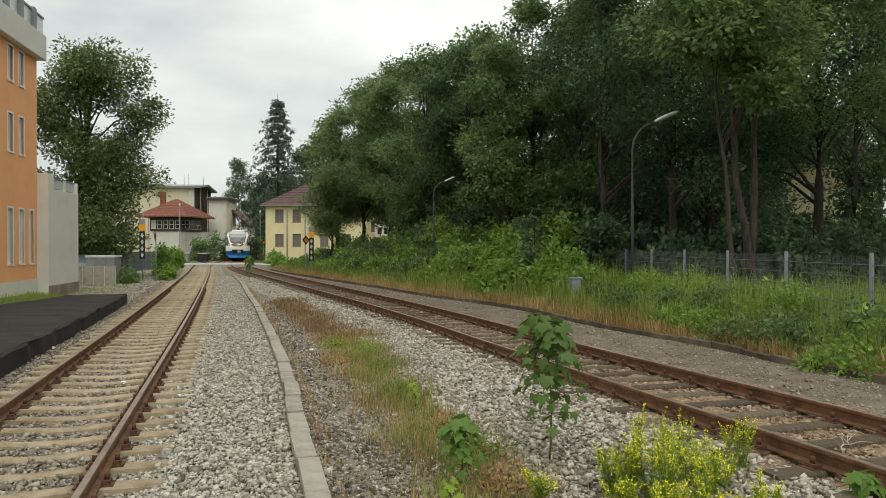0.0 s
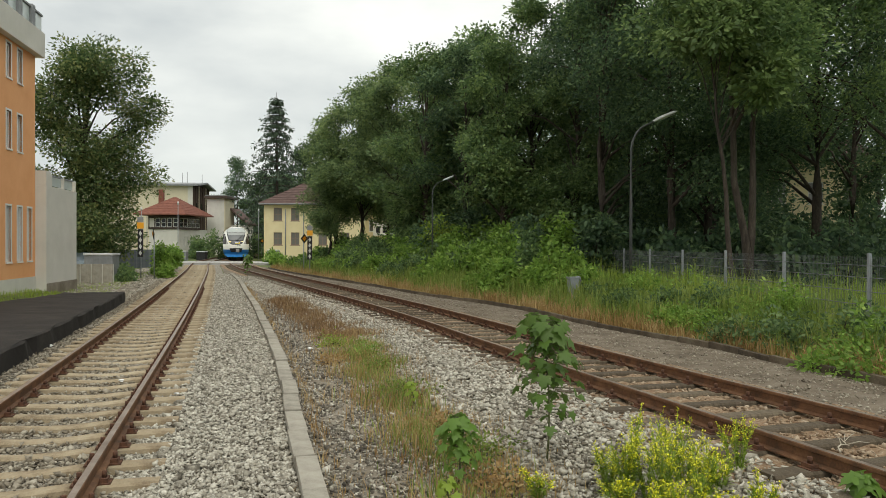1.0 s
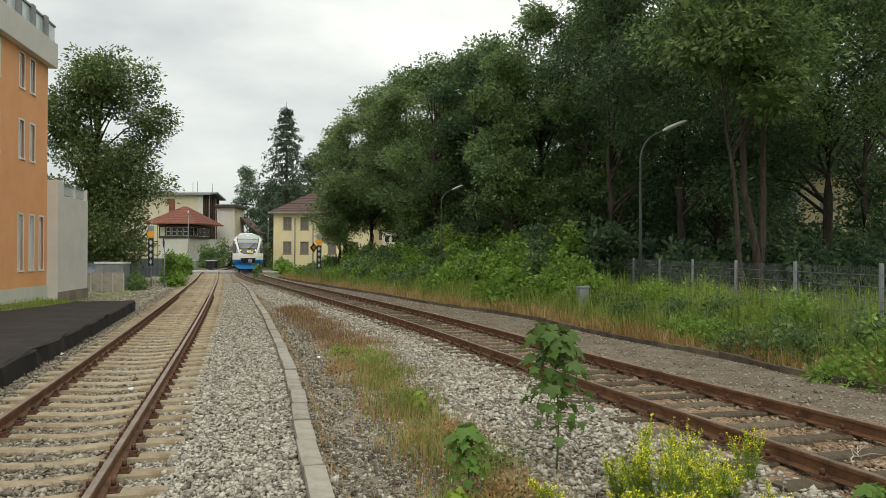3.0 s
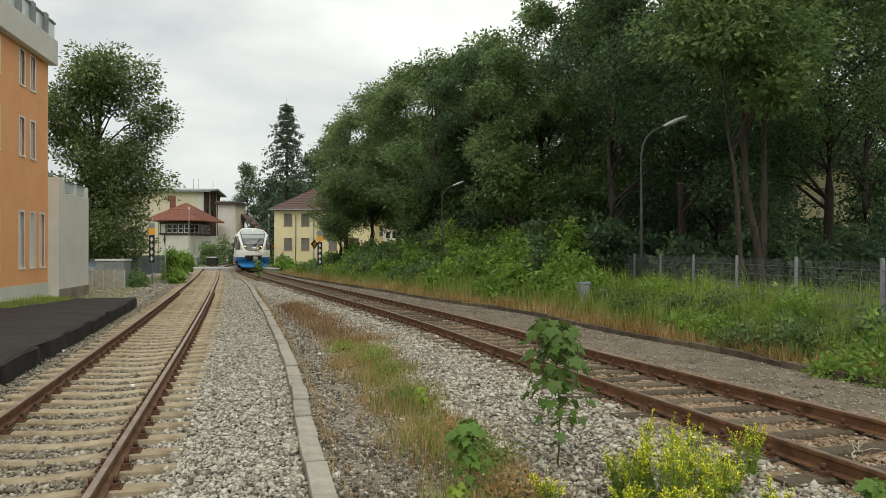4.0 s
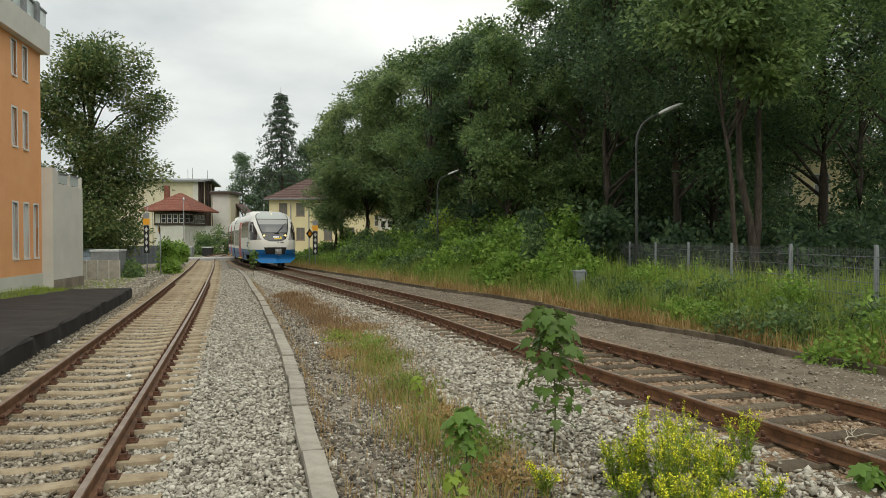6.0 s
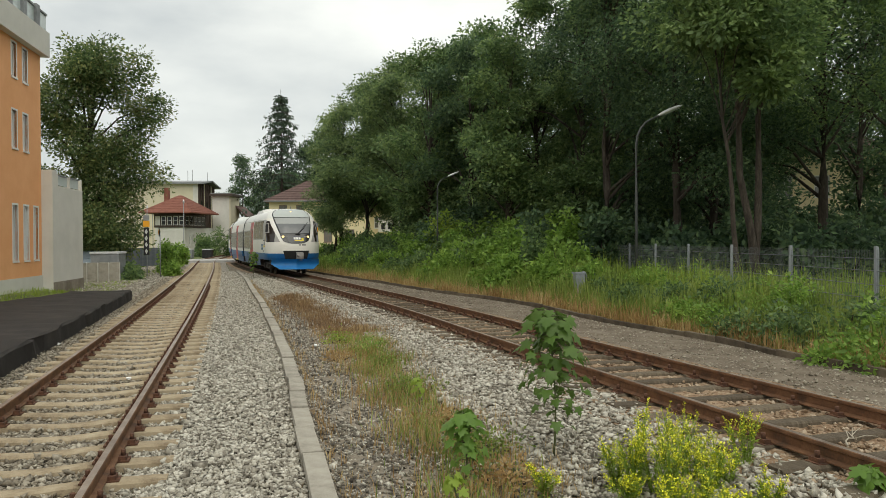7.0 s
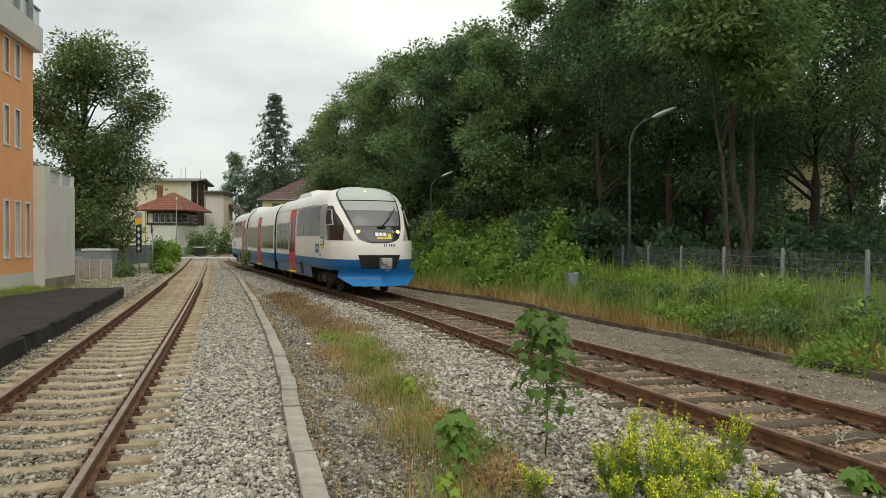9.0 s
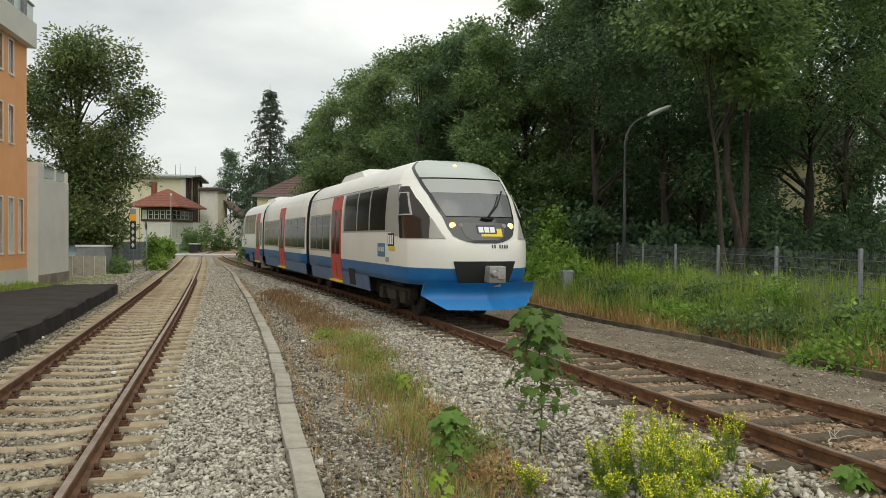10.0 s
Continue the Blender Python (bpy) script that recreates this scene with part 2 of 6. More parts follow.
class Way:
    """A smooth line on the ground through (distance ahead, sideways) points."""

    def __init__(self, pts):
        y = np.array([p[0] for p in pts], float)
        x = np.array([p[1] for p in pts], float)
        n = len(y)
        h = np.diff(y)
        A = np.eye(n)
        r = np.zeros(n)
        for i in range(1, n - 1):
            A[i, i - 1], A[i, i], A[i, i + 1] = h[i - 1], 2 * (h[i - 1] + h[i]), h[i]
            r[i] = 6 * ((x[i + 1] - x[i]) / h[i] - (x[i] - x[i - 1]) / h[i - 1])
        m = np.linalg.solve(A, r)
        q = np.arange(y[0], y[-1], 0.1)
        k = np.clip(np.searchsorted(y, q, side="right") - 1, 0, n - 2)
        a, b, hh = y[k + 1] - q, q - y[k], h[k]
        self.x = m[k] * a**3 / (6 * hh) + m[k + 1] * b**3 / (6 * hh) + (x[k] / hh - m[k] * hh / 6) * a + (x[k + 1] / hh - m[k + 1] * hh / 6) * b
        self.y = q
        self.s = np.concatenate([[0], np.cumsum(np.hypot(np.diff(self.x), np.diff(self.y)))])

    def s_at(self, y):
        return float(np.interp(y, self.y, self.s))

    def x_at(self, y):
        return np.interp(y, self.y, self.x)

    def at(self, s, side=0.0):
        """Place and heading (unit) at the length s, shifted to the right by side."""
        px, py = np.interp(s, self.s, self.x), np.interp(s, self.s, self.y)
        ax, ay = np.interp(s - 0.5, self.s, self.x), np.interp(s - 0.5, self.s, self.y)
        bx, by = np.interp(s + 0.5, self.s, self.x), np.interp(s + 0.5, self.s, self.y)
        l = math.hypot(bx - ax, by - ay)
        dx, dy = (bx - ax) / l, (by - ay) / l
        return px + dy * side, py - dx * side, dx, dy


TRACK_A = Way([(-25, 4.7), (-10, 0.7), (0, -2.0), (10, -4.76), (20, -7.58), (40, -13.4), (60, -19.4), (75, -23.9), (90, -27.4), (110, -31.2), (150, -35.5), (200, -38)])
TRACK_B = Way([(-25, 13.5), (-10, 9.2), (0, 6.1), (6.5, 3.92), (9, 3.11), (12, 2.29), (16, 1.13), (20, -0.20), (25, -2.03), (30, -3.97), (40, -7.75), (50, -11.6), (60, -15.4), (74, -20.0), (93, -25.4), (120, -32.0), (150, -35.6), (200, -37.5)])
EDGING = Way([(-6, 2.0), (0, 0.5), (6.03, -1.00), (7.4, -1.36), (9.1, -1.78), (10.3, -2.07), (13.4, -2.88), (16.7, -3.79), (20.5, -4.88), (24.4, -6.0), (31, -8.0), (38.5, -10.22), (51.1, -14.33), (56, -16.1)])
FAR_EDGE = Way([(-8, 10.0), (0, 8.4), (10.8, 6.25), (13.0, 5.78), (15, 5.40), (18.2, 4.13), (21.4, 3.2), (25.1, 1.92), (28.7, 0.04), (35, -2.6), (47.5, -8.0), (62, -14.0), (70, -16.5)])


def rise(y):
    """The second track and the strip beside it climb a little towards the near end."""
    y = np.asarray(y, float)
    t, u = np.clip((16 - y) / 9, 0, 1), np.clip((45 - y) / 15, 0, 1)
    return 0.14 * t * t * (3 - 2 * t) + 0.05 * u * u * (3 - 2 * u)



def sweep(way, s0, s1, step, outline, z=0.0, side=0.0):
    """Verts and quads of an outline (sideways, up) drawn along a way."""
    ss = np.arange(s0, s1 + 1e-6, step)
    V, F = [], []
    k = len(outline)
    for i, s in enumerate(ss):
        for o, u in outline:
            x, y, dx, dy = way.at(s, side + o)
            V.append((x, y, z(y) + u if callable(z) else z + u))
        if i:
            for j in range(k):
                a, b = (i - 1) * k + j, (i - 1) * k + (j + 1) % k
                F.append((a, b, b + k, a + k))
    F.append(tuple(range(k))[::-1])
    F.append(tuple(range((len(ss) - 1) * k, len(ss) * k)))
    return V, F

# ---------------------------------------------------------------- ground and tracks
M["cinder"] = noisy("dark_cinder_gravel", [(0.2, (0.065, 0.048, 0.033)), (0.45, (0.145, 0.115, 0.083)), (0.62, (0.205, 0.17, 0.128)), (0.85, (0.31, 0.275, 0.22))], 1.4, 0.95, 0, 0.8, 45, detail=9, dist=0.03)
M["soil"] = noisy("soil_and_fine_gravel", [(0.2, (0.09, 0.07, 0.045)), (0.45, (0.19, 0.16, 0.12)), (0.62, (0.27, 0.235, 0.185)), (0.85, (0.38, 0.35, 0.295))], 1.1, 0.95, 0, 0.8, 45, detail=9, dist=0.03)
M["meadow"] = noisy("grassy_soil", [(0.25, (0.05, 0.07, 0.02)), (0.5, (0.11, 0.14, 0.04)), (0.75, (0.20, 0.20, 0.08))], 0.8, 0.95, 0, 0.8, 20, detail=9, dist=0.05)
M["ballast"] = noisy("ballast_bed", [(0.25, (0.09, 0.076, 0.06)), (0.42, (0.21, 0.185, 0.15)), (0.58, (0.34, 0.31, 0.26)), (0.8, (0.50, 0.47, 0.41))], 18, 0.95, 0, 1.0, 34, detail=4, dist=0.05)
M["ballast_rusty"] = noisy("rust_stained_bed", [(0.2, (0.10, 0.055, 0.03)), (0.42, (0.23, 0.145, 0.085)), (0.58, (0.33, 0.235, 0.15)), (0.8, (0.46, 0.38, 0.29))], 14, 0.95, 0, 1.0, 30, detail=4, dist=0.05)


def smooth_step(a, b, x):
    t = np.clip((x - a) / (b - a), 0, 1)
    return t * t * (3 - 2 * t)


def ground_z(x, y):
    """Height of the ground, which is lowest along the tracks and rises towards the fence."""
    x, y = np.asarray(x, float), np.asarray(y, float)
    right = x - FAR_EDGE.x_at(np.clip(y, -8, 69))
    z = -0.27 + 0.58 * smooth_step(0.1, 3.2, right) * smooth_step(85, 60, y)
    z = z + np.where(x > TRACK_B.x_at(np.clip(y, -25, 199)) - 3.0, 1, 0) * rise(y) * smooth_step(-3.0, -1.5, x - TRACK_B.x_at(np.clip(y, -25, 199)))
    left = TRACK_A.x_at(np.clip(y, -25, 199)) - 2.4 - 3.2 * smooth_step(26, 33, y) - x
    z = z + 0.30 * smooth_step(0.0, 2.0, left) * smooth_step(95, 70, y)
    z = z + 0.05 * np.sin(x * 0.9 + 1) * np.sin(y * 0.7) * smooth_step(0.5, 3, np.maximum(right, left))
    return z


def axis(lo, hi, fine, far):
    a = list(np.arange(lo, hi, fine))
    step, p, q = fine, lo, hi
    while q < far:
        step *= 1.35
        p, q = p - step, q + step
        a = [p] + a + [q]
    return np.array(a)


def build_ground():
    xs, ys = axis(-45, 30, 0.6, 2200), axis(-12, 75, 0.8, 2600)
    X, Y = np.meshgrid(xs, ys)
    Z = ground_z(X, Y)
    n, k = X.shape
    i = np.arange((n - 1) * k).reshape(n - 1, k)[:, :-1].ravel()
    F = np.stack([i, i + 1, i + k + 1, i + k], 1)
    thing("ground", "grassy earth with weeds around the tracks", "ground", None, mesh_np("ground", np.stack([X, Y, Z], 2).reshape(-1, 3), F, M["meadow"], smooth=True), kind="structure")


def strip(name, label, left, right, y0, y1, z, material, cols=24, step=0.25, rough=0.02, seed=1, cat="ground"):
    """A sheet between two lines, with an uneven face."""
    rng = np.random.default_rng(seed)
    ys = np.arange(y0, y1, step)
    u = np.linspace(0, 1, cols)
    Y = np.repeat(ys[:, None], cols, 1)
    L0, R0 = left(ys)[:, None], right(ys)[:, None]
    X = L0 + (R0 - L0) * u
    Z = (z(X, Y) if callable(z) else z) + rng.normal(0, rough, X.shape) * np.minimum(1, 4 * np.minimum(u, 1 - u) + 0.3)
    n, k = X.shape
    i = np.arange((n - 1) * k).reshape(n - 1, k)[:, :-1].ravel()
    F = np.stack([i, i + 1, i + k + 1, i + k], 1)
    return thing(name, label, cat, None, mesh_np(name, np.stack([X, Y, Z], 2).reshape(-1, 3), F, material, smooth=True), kind="structure")


RAIL = [(-0.062, -0.150), (0.062, -0.150), (0.062, -0.138), (0.012, -0.120), (0.010, -0.045), (0.035, -0.034), (0.035, -0.006),
        (0.028, 0.0), (-0.028, 0.0), (-0.035, -0.006), (-0.035, -0.034), (-0.010, -0.045), (-0.012, -0.120), (-0.062, -0.138)]


def build_rails(name, way, label, far, height=0.0):
    root = thing(name, label, "railway track", kind="structure")
    for side in (-0.7525, 0.7525):
        V, F = sweep(way, 2.0, way.s_at(far), 0.5, RAIL, height, side)
        k = len(RAIL)
        idx = [1 if (j < len(F) - 2 and j % k in (7,)) else 0 for j in range(len(F))]
        part("rail", mesh_np("rail", V, F, [M["rail"], M["rail_top"]], idx), parent=root, label="rust-brown steel rail with a worn running face")
    return root


build_ground()
strip("dirt_verge", "bare brown earth and rubble beside the track", lambda y: TRACK_A.x_at(y) - 2.0 - 4.2 * smooth_step(24, 34, y) - 0.25 * np.sin(y * 1.3), lambda y: TRACK_A.x_at(y) - 2.0, 25, 76, -0.225, M["soil"], 20, 0.5, 0.03, 8)
A_LEFT = lambda y: TRACK_A.x_at(y) - 2.1
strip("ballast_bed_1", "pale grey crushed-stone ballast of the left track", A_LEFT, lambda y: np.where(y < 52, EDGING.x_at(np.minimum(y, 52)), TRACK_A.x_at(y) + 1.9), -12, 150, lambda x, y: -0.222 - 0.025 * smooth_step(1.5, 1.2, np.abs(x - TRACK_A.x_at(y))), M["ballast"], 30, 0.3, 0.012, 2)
strip("gravel_strip", "sparse gravel and soil between the tracks", lambda y: np.where(y < 52, EDGING.x_at(np.minimum(y, 52)), TRACK_A.x_at(y) + 1.9) + 0.05, lambda y: TRACK_B.x_at(y) - 1.6, -8, 70, lambda x, y: -0.215 + rise(y) * smooth_step(-3.0, -1.6, x - TRACK_B.x_at(y)), M["soil"], 26, 0.3, 0.014, 3)
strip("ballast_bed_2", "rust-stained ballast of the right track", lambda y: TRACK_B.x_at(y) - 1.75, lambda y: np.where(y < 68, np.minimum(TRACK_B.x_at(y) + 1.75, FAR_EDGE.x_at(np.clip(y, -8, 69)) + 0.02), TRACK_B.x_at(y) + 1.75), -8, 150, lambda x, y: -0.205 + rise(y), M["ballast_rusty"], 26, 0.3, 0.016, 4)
strip("gravel_path", "grey cinder and gravel strip beside the edging", lambda y: TRACK_B.x_at(y) + 1.6, lambda y: np.maximum(FAR_EDGE.x_at(np.clip(y, -8, 69)) + 0.02, TRACK_B.x_at(y) + 1.62), -8, 68, lambda x, y: -0.212 + rise(y), M["cinder"], 14, 0.3, 0.012, 5)
track_a = build_rails("railway_track_1", TRACK_A, "railway track on pale concrete sleepers", 190)
track_b = build_rails("railway_track_2", TRACK_B, "railway track on dark old wooden sleepers", 118, rise)


def build_platform():
    """Low asphalt platform with a black edge, its end sloping down."""
    edge = lambda s: TRACK_A.at(s, -1.62)
    s0, s1 = 3.0, TRACK_A.s_at(27.0)
    ss = list(np.arange(s0, s1, 0.5)) + [s1]
    V, F = [], []
    rng = np.random.default_rng(5)
    cols = [0.0, 0.03, 0.25, 0.9, 1.8, 2.8, 3.6, 4.4]
    for i, s in enumerate(ss):
        x, y, dx, dy = edge(s)
        w = 1.0 - 0.55 * smooth_step(s1 - 9, s1, s)
        for j, c in enumerate(cols):
            cx = c * w if j > 1 else c
            zz = (0.13 if j == 0 else 0.17 if j == 1 else 0.18) + rng.normal(0, 0.009)
            V.append((x - dy * cx + rng.normal(0, 0.022), y + dx * cx, zz))
        V.append((x - dy * 0.0, y, -0.3))
        V.append((x - dy * 4.5 * w, y + dx * 4.5 * w, -0.1))
        k = len(cols) + 2
        if i:
            b = i * k
            for j in range(len(cols) - 1):
                F.append((b - k + j, b - k + j + 1, b + j + 1, b + j))
            F.append((b - k, b, b + k - 2, b - 2))
            F.append((b - k + len(cols) - 1, b - 1, b + k - 1, b + len(cols) - 1))
    b = (len(ss) - 1) * k
    F.append(tuple([b + j for j in range(len(cols))] + [b + k - 1, b + k - 2]))
    thing("platform", "low black asphalt platform with a crumbling edge", "platform", None, mesh_np("platform", V, F, M["asphalt"]), kind="structure")


build_platform()


def build_crossing():
    """Level crossing: pale road over both tracks."""
    c = Vector((-23.5, 77, 0))
    d = Vector((1, 0.12, 0)).normalized()
    n = Vector((-d.y, d.x, 0))
    bm = bmesh.new()
    pts = []
    for a in np.linspace(-9.5, 7.5, 30):
        for w in (-3.0, 3.4):
            pts.append(c + d * a + n * w)
    vs = [bm.verts.new((p.x, p.y, -0.012 - (0.12 * max(0, abs(i // 2 - 14) - 9) / 6))) for i, p in enumerate(pts)]
    lo = [bm.verts.new((v.co.x, v.co.y, -0.4)) for v in vs]
    for i in range(29):
        a = 2 * i
        bm.faces.new((vs[a], vs[a + 2], vs[a + 3], vs[a + 1]))
        bm.faces.new((vs[a], lo[a], lo[a + 2], vs[a + 2]))
        bm.faces.new((vs[a + 1], vs[a + 3], lo[a + 3], lo[a + 1]))
    root = thing("level_crossing", "pale concrete road crossing the tracks", "road", None, bm_mesh("level_crossing", bm, M["road"]), kind="structure")
    # white stop bars beside the rails
    for a in (-3.4, 1.9, 4.2):
        p = c + d * a - n * 2.4
        part("white_bar", boxm(p.x - 0.6, p.x + 0.6, p.y - 0.25, p.y + 0.25, -0.010, 0.006), M["white"], root)


build_crossing()

# ---------------------------------------------------------------- buildings


def window(parent, x, z, w, h, m, frame_m, bars=(1, 1), depth=0.12, sill=True, surround=None, pane=None):
    """A window in the plane y = 0 of a wall (facing -y), with a real reveal, frame, bars and glass."""
    bm = bmesh.new()
    t = 0.07
    for a, b, c, d in ((-w / 2, w / 2, h - t, h), (-w / 2, w / 2, 0, t), (-w / 2, -w / 2 + t, t, h - t), (w / 2 - t, w / 2, t, h - t)):
        box(bm, a, b, -0.02, 0.06, c, d)
    for i in range(1, bars[0] + 1):
        p = -w / 2 + w * i / (bars[0] + 1)
        box(bm, p - 0.03, p + 0.03, -0.012, 0.05, t, h - t)
    for i in range(1, bars[1] + 1):
        p = h * i / (bars[1] + 1)
        box(bm, -w / 2 + t, w / 2 - t, -0.010, 0.048, p - 0.025, p + 0.025)
    fr = part("window_frame", bm, frame_m, parent, m=m @ pose(x, 0, z))
    part("pane", boxm(-w / 2 + t - 0.01, w / 2 - t + 0.01, 0.02, 0.035, t - 0.01, h - t + 0.01), pane or M["glass"], fr)
    if sill:
        part("window_sill", boxm(-w / 2 - 0.08, w / 2 + 0.08, -0.14, 0.02, -0.07, -0.005), surround or frame_m, fr)
    return fr


def wall_panel(bm, w0, w1, z0, z1, thick, holes):
    """A wall in the plane y = 0, x from w0 to w1, with holes (x0, x1, z0, z1) cut through it."""
    xs = sorted({w0, w1, *[h[0] for h in holes], *[h[1] for h in holes]})
    zs = sorted({z0, z1, *[h[2] for h in holes], *[h[3] for h in holes]})
    inside = lambda x, z: any(h[0] < x < h[1] and h[2] < z < h[3] for h in holes)
    g = {}

    def v(x, y, z):
        k = (round(x, 4), round(y, 4), round(z, 4))
        if k not in g:
            g[k] = bm.verts.new(k)
        return g[k]
    solid = {}
    for i in range(len(xs) - 1):
        for j in range(len(zs) - 1):
            solid[i, j] = not inside((xs[i] + xs[i + 1]) / 2, (zs[j] + zs[j + 1]) / 2)
    for (i, j), s in solid.items():
        if not s:
            continue
        a, b, c, d = xs[i], xs[i + 1], zs[j], zs[j + 1]
        bm.faces.new((v(a, 0, c), v(b, 0, c), v(b, 0, d), v(a, 0, d)))
        bm.faces.new((v(a, thick, c), v(a, thick, d), v(b, thick, d), v(b, thick, c)))
        for (di, dj), q in (((-1, 0), ((a, c), (a, d))), ((1, 0), ((b, d), (b, c))), ((0, -1), ((b, c), (a, c))), ((0, 1), ((a, d), (b, d)))):
            if not solid.get((i + di, j + dj), False):
                (x1, z1_), (x2, z2_) = q
                bm.faces.new((v(x1, 0, z1_), v(x2, 0, z2_), v(x2, thick, z2_), v(x1, thick, z1_)))
    return bm


def walls(root, w, d, z0, z1, material, openings, frame_m, thick=0.3, label="", name="wall", bars=(1, 1), sill=None):
    """Four walls of a block w wide (x) and d deep (y), the front at y = 0; openings: side -> [(x, z, w, h)]."""
    sides = {"front": pose(0, 0, 0), "right": pose(w / 2, d / 2, 0, 0, 0, 90), "back": pose(0, d, 0, 0, 0, 180), "left": pose(-w / 2, d / 2, 0, 0, 0, -90)}
    for key, m in sides.items():
        L = w if key in ("front", "back") else d - 2 * thick - 0.004
        hs = openings.get(key, ())
        holes = [(x - a / 2, x + a / 2, z, z + h) for x, z, a, h, *_ in hs]
        wl = part(name, wall_panel(bmesh.new(), -L / 2, L / 2, z0, z1, thick, holes), material, root, label, m)
        for x, z, a, h, *b in hs:
            window(wl, x, z, a, h, pose(0, 0.12, 0), frame_m, b[0] if b else bars, surround=sill, pane=M["pane_pale"])
    part("floor_slab", boxm(-w / 2 + 0.31, w / 2 - 0.31, 0.31, d - 0.31, z0, z0 + 0.1), M["dark_wood"], root)


def hip_roof(w, d, z, h, over, ridge, thick=0.18):
    """Hipped roof over a block with its front at y = 0; ridge: length of the ridge along x."""
    bm = bmesh.new()
    x0, x1, y0, y1 = -w / 2 - over, w / 2 + over, -over, d + over
    lo = [bm.verts.new(p) for p in ((x0, y0, z), (x1, y0, z), (x1, y1, z), (x0, y1, z))]
    lb = [bm.verts.new((v.co.x, v.co.y, z - thick)) for v in lo]
    r = [bm.verts.new((-ridge / 2, d / 2, z + h)), bm.verts.new((ridge / 2, d / 2, z + h))]
    bm.faces.new((lo[0], lo[1], r[1], r[0]))
    bm.faces.new((lo[1], lo[2], r[1]))
    bm.faces.new((lo[2], lo[3], r[0], r[1]))
    bm.faces.new((lo[3], lo[0], r[0]))
    for i in range(4):
        j = (i + 1) % 4
        bm.faces.new((lo[j], lo[i], lb[i], lb[j]))
    bm.faces.new(lb[::-1])
    return bm


def tile_rows(w, d, z, h, over, ridge, n):
    """Raised edges of the tile courses on a hipped roof, one joined mesh."""
    bm = bmesh.new()
    for k in range(1, n):
        t = k / n
        hw0, hw1 = w / 2 + over, ridge / 2
        hx = hw0 + (hw1 - hw0) * t
        y0 = -over + (d / 2 + over) * t
        y1 = d + over - (d / 2 + over) * t
        zz = z + h * t
        for a, b in (((-hx, y0), (hx, y0)), ((hx, y0), (hx, y1)), ((hx, y1), (-hx, y1)), ((-hx, y1), (-hx, y0))):
            tube(bm, [(a[0], a[1], zz + 0.015), (b[0], b[1], zz + 0.015)], 0.03, 4)
    return bm


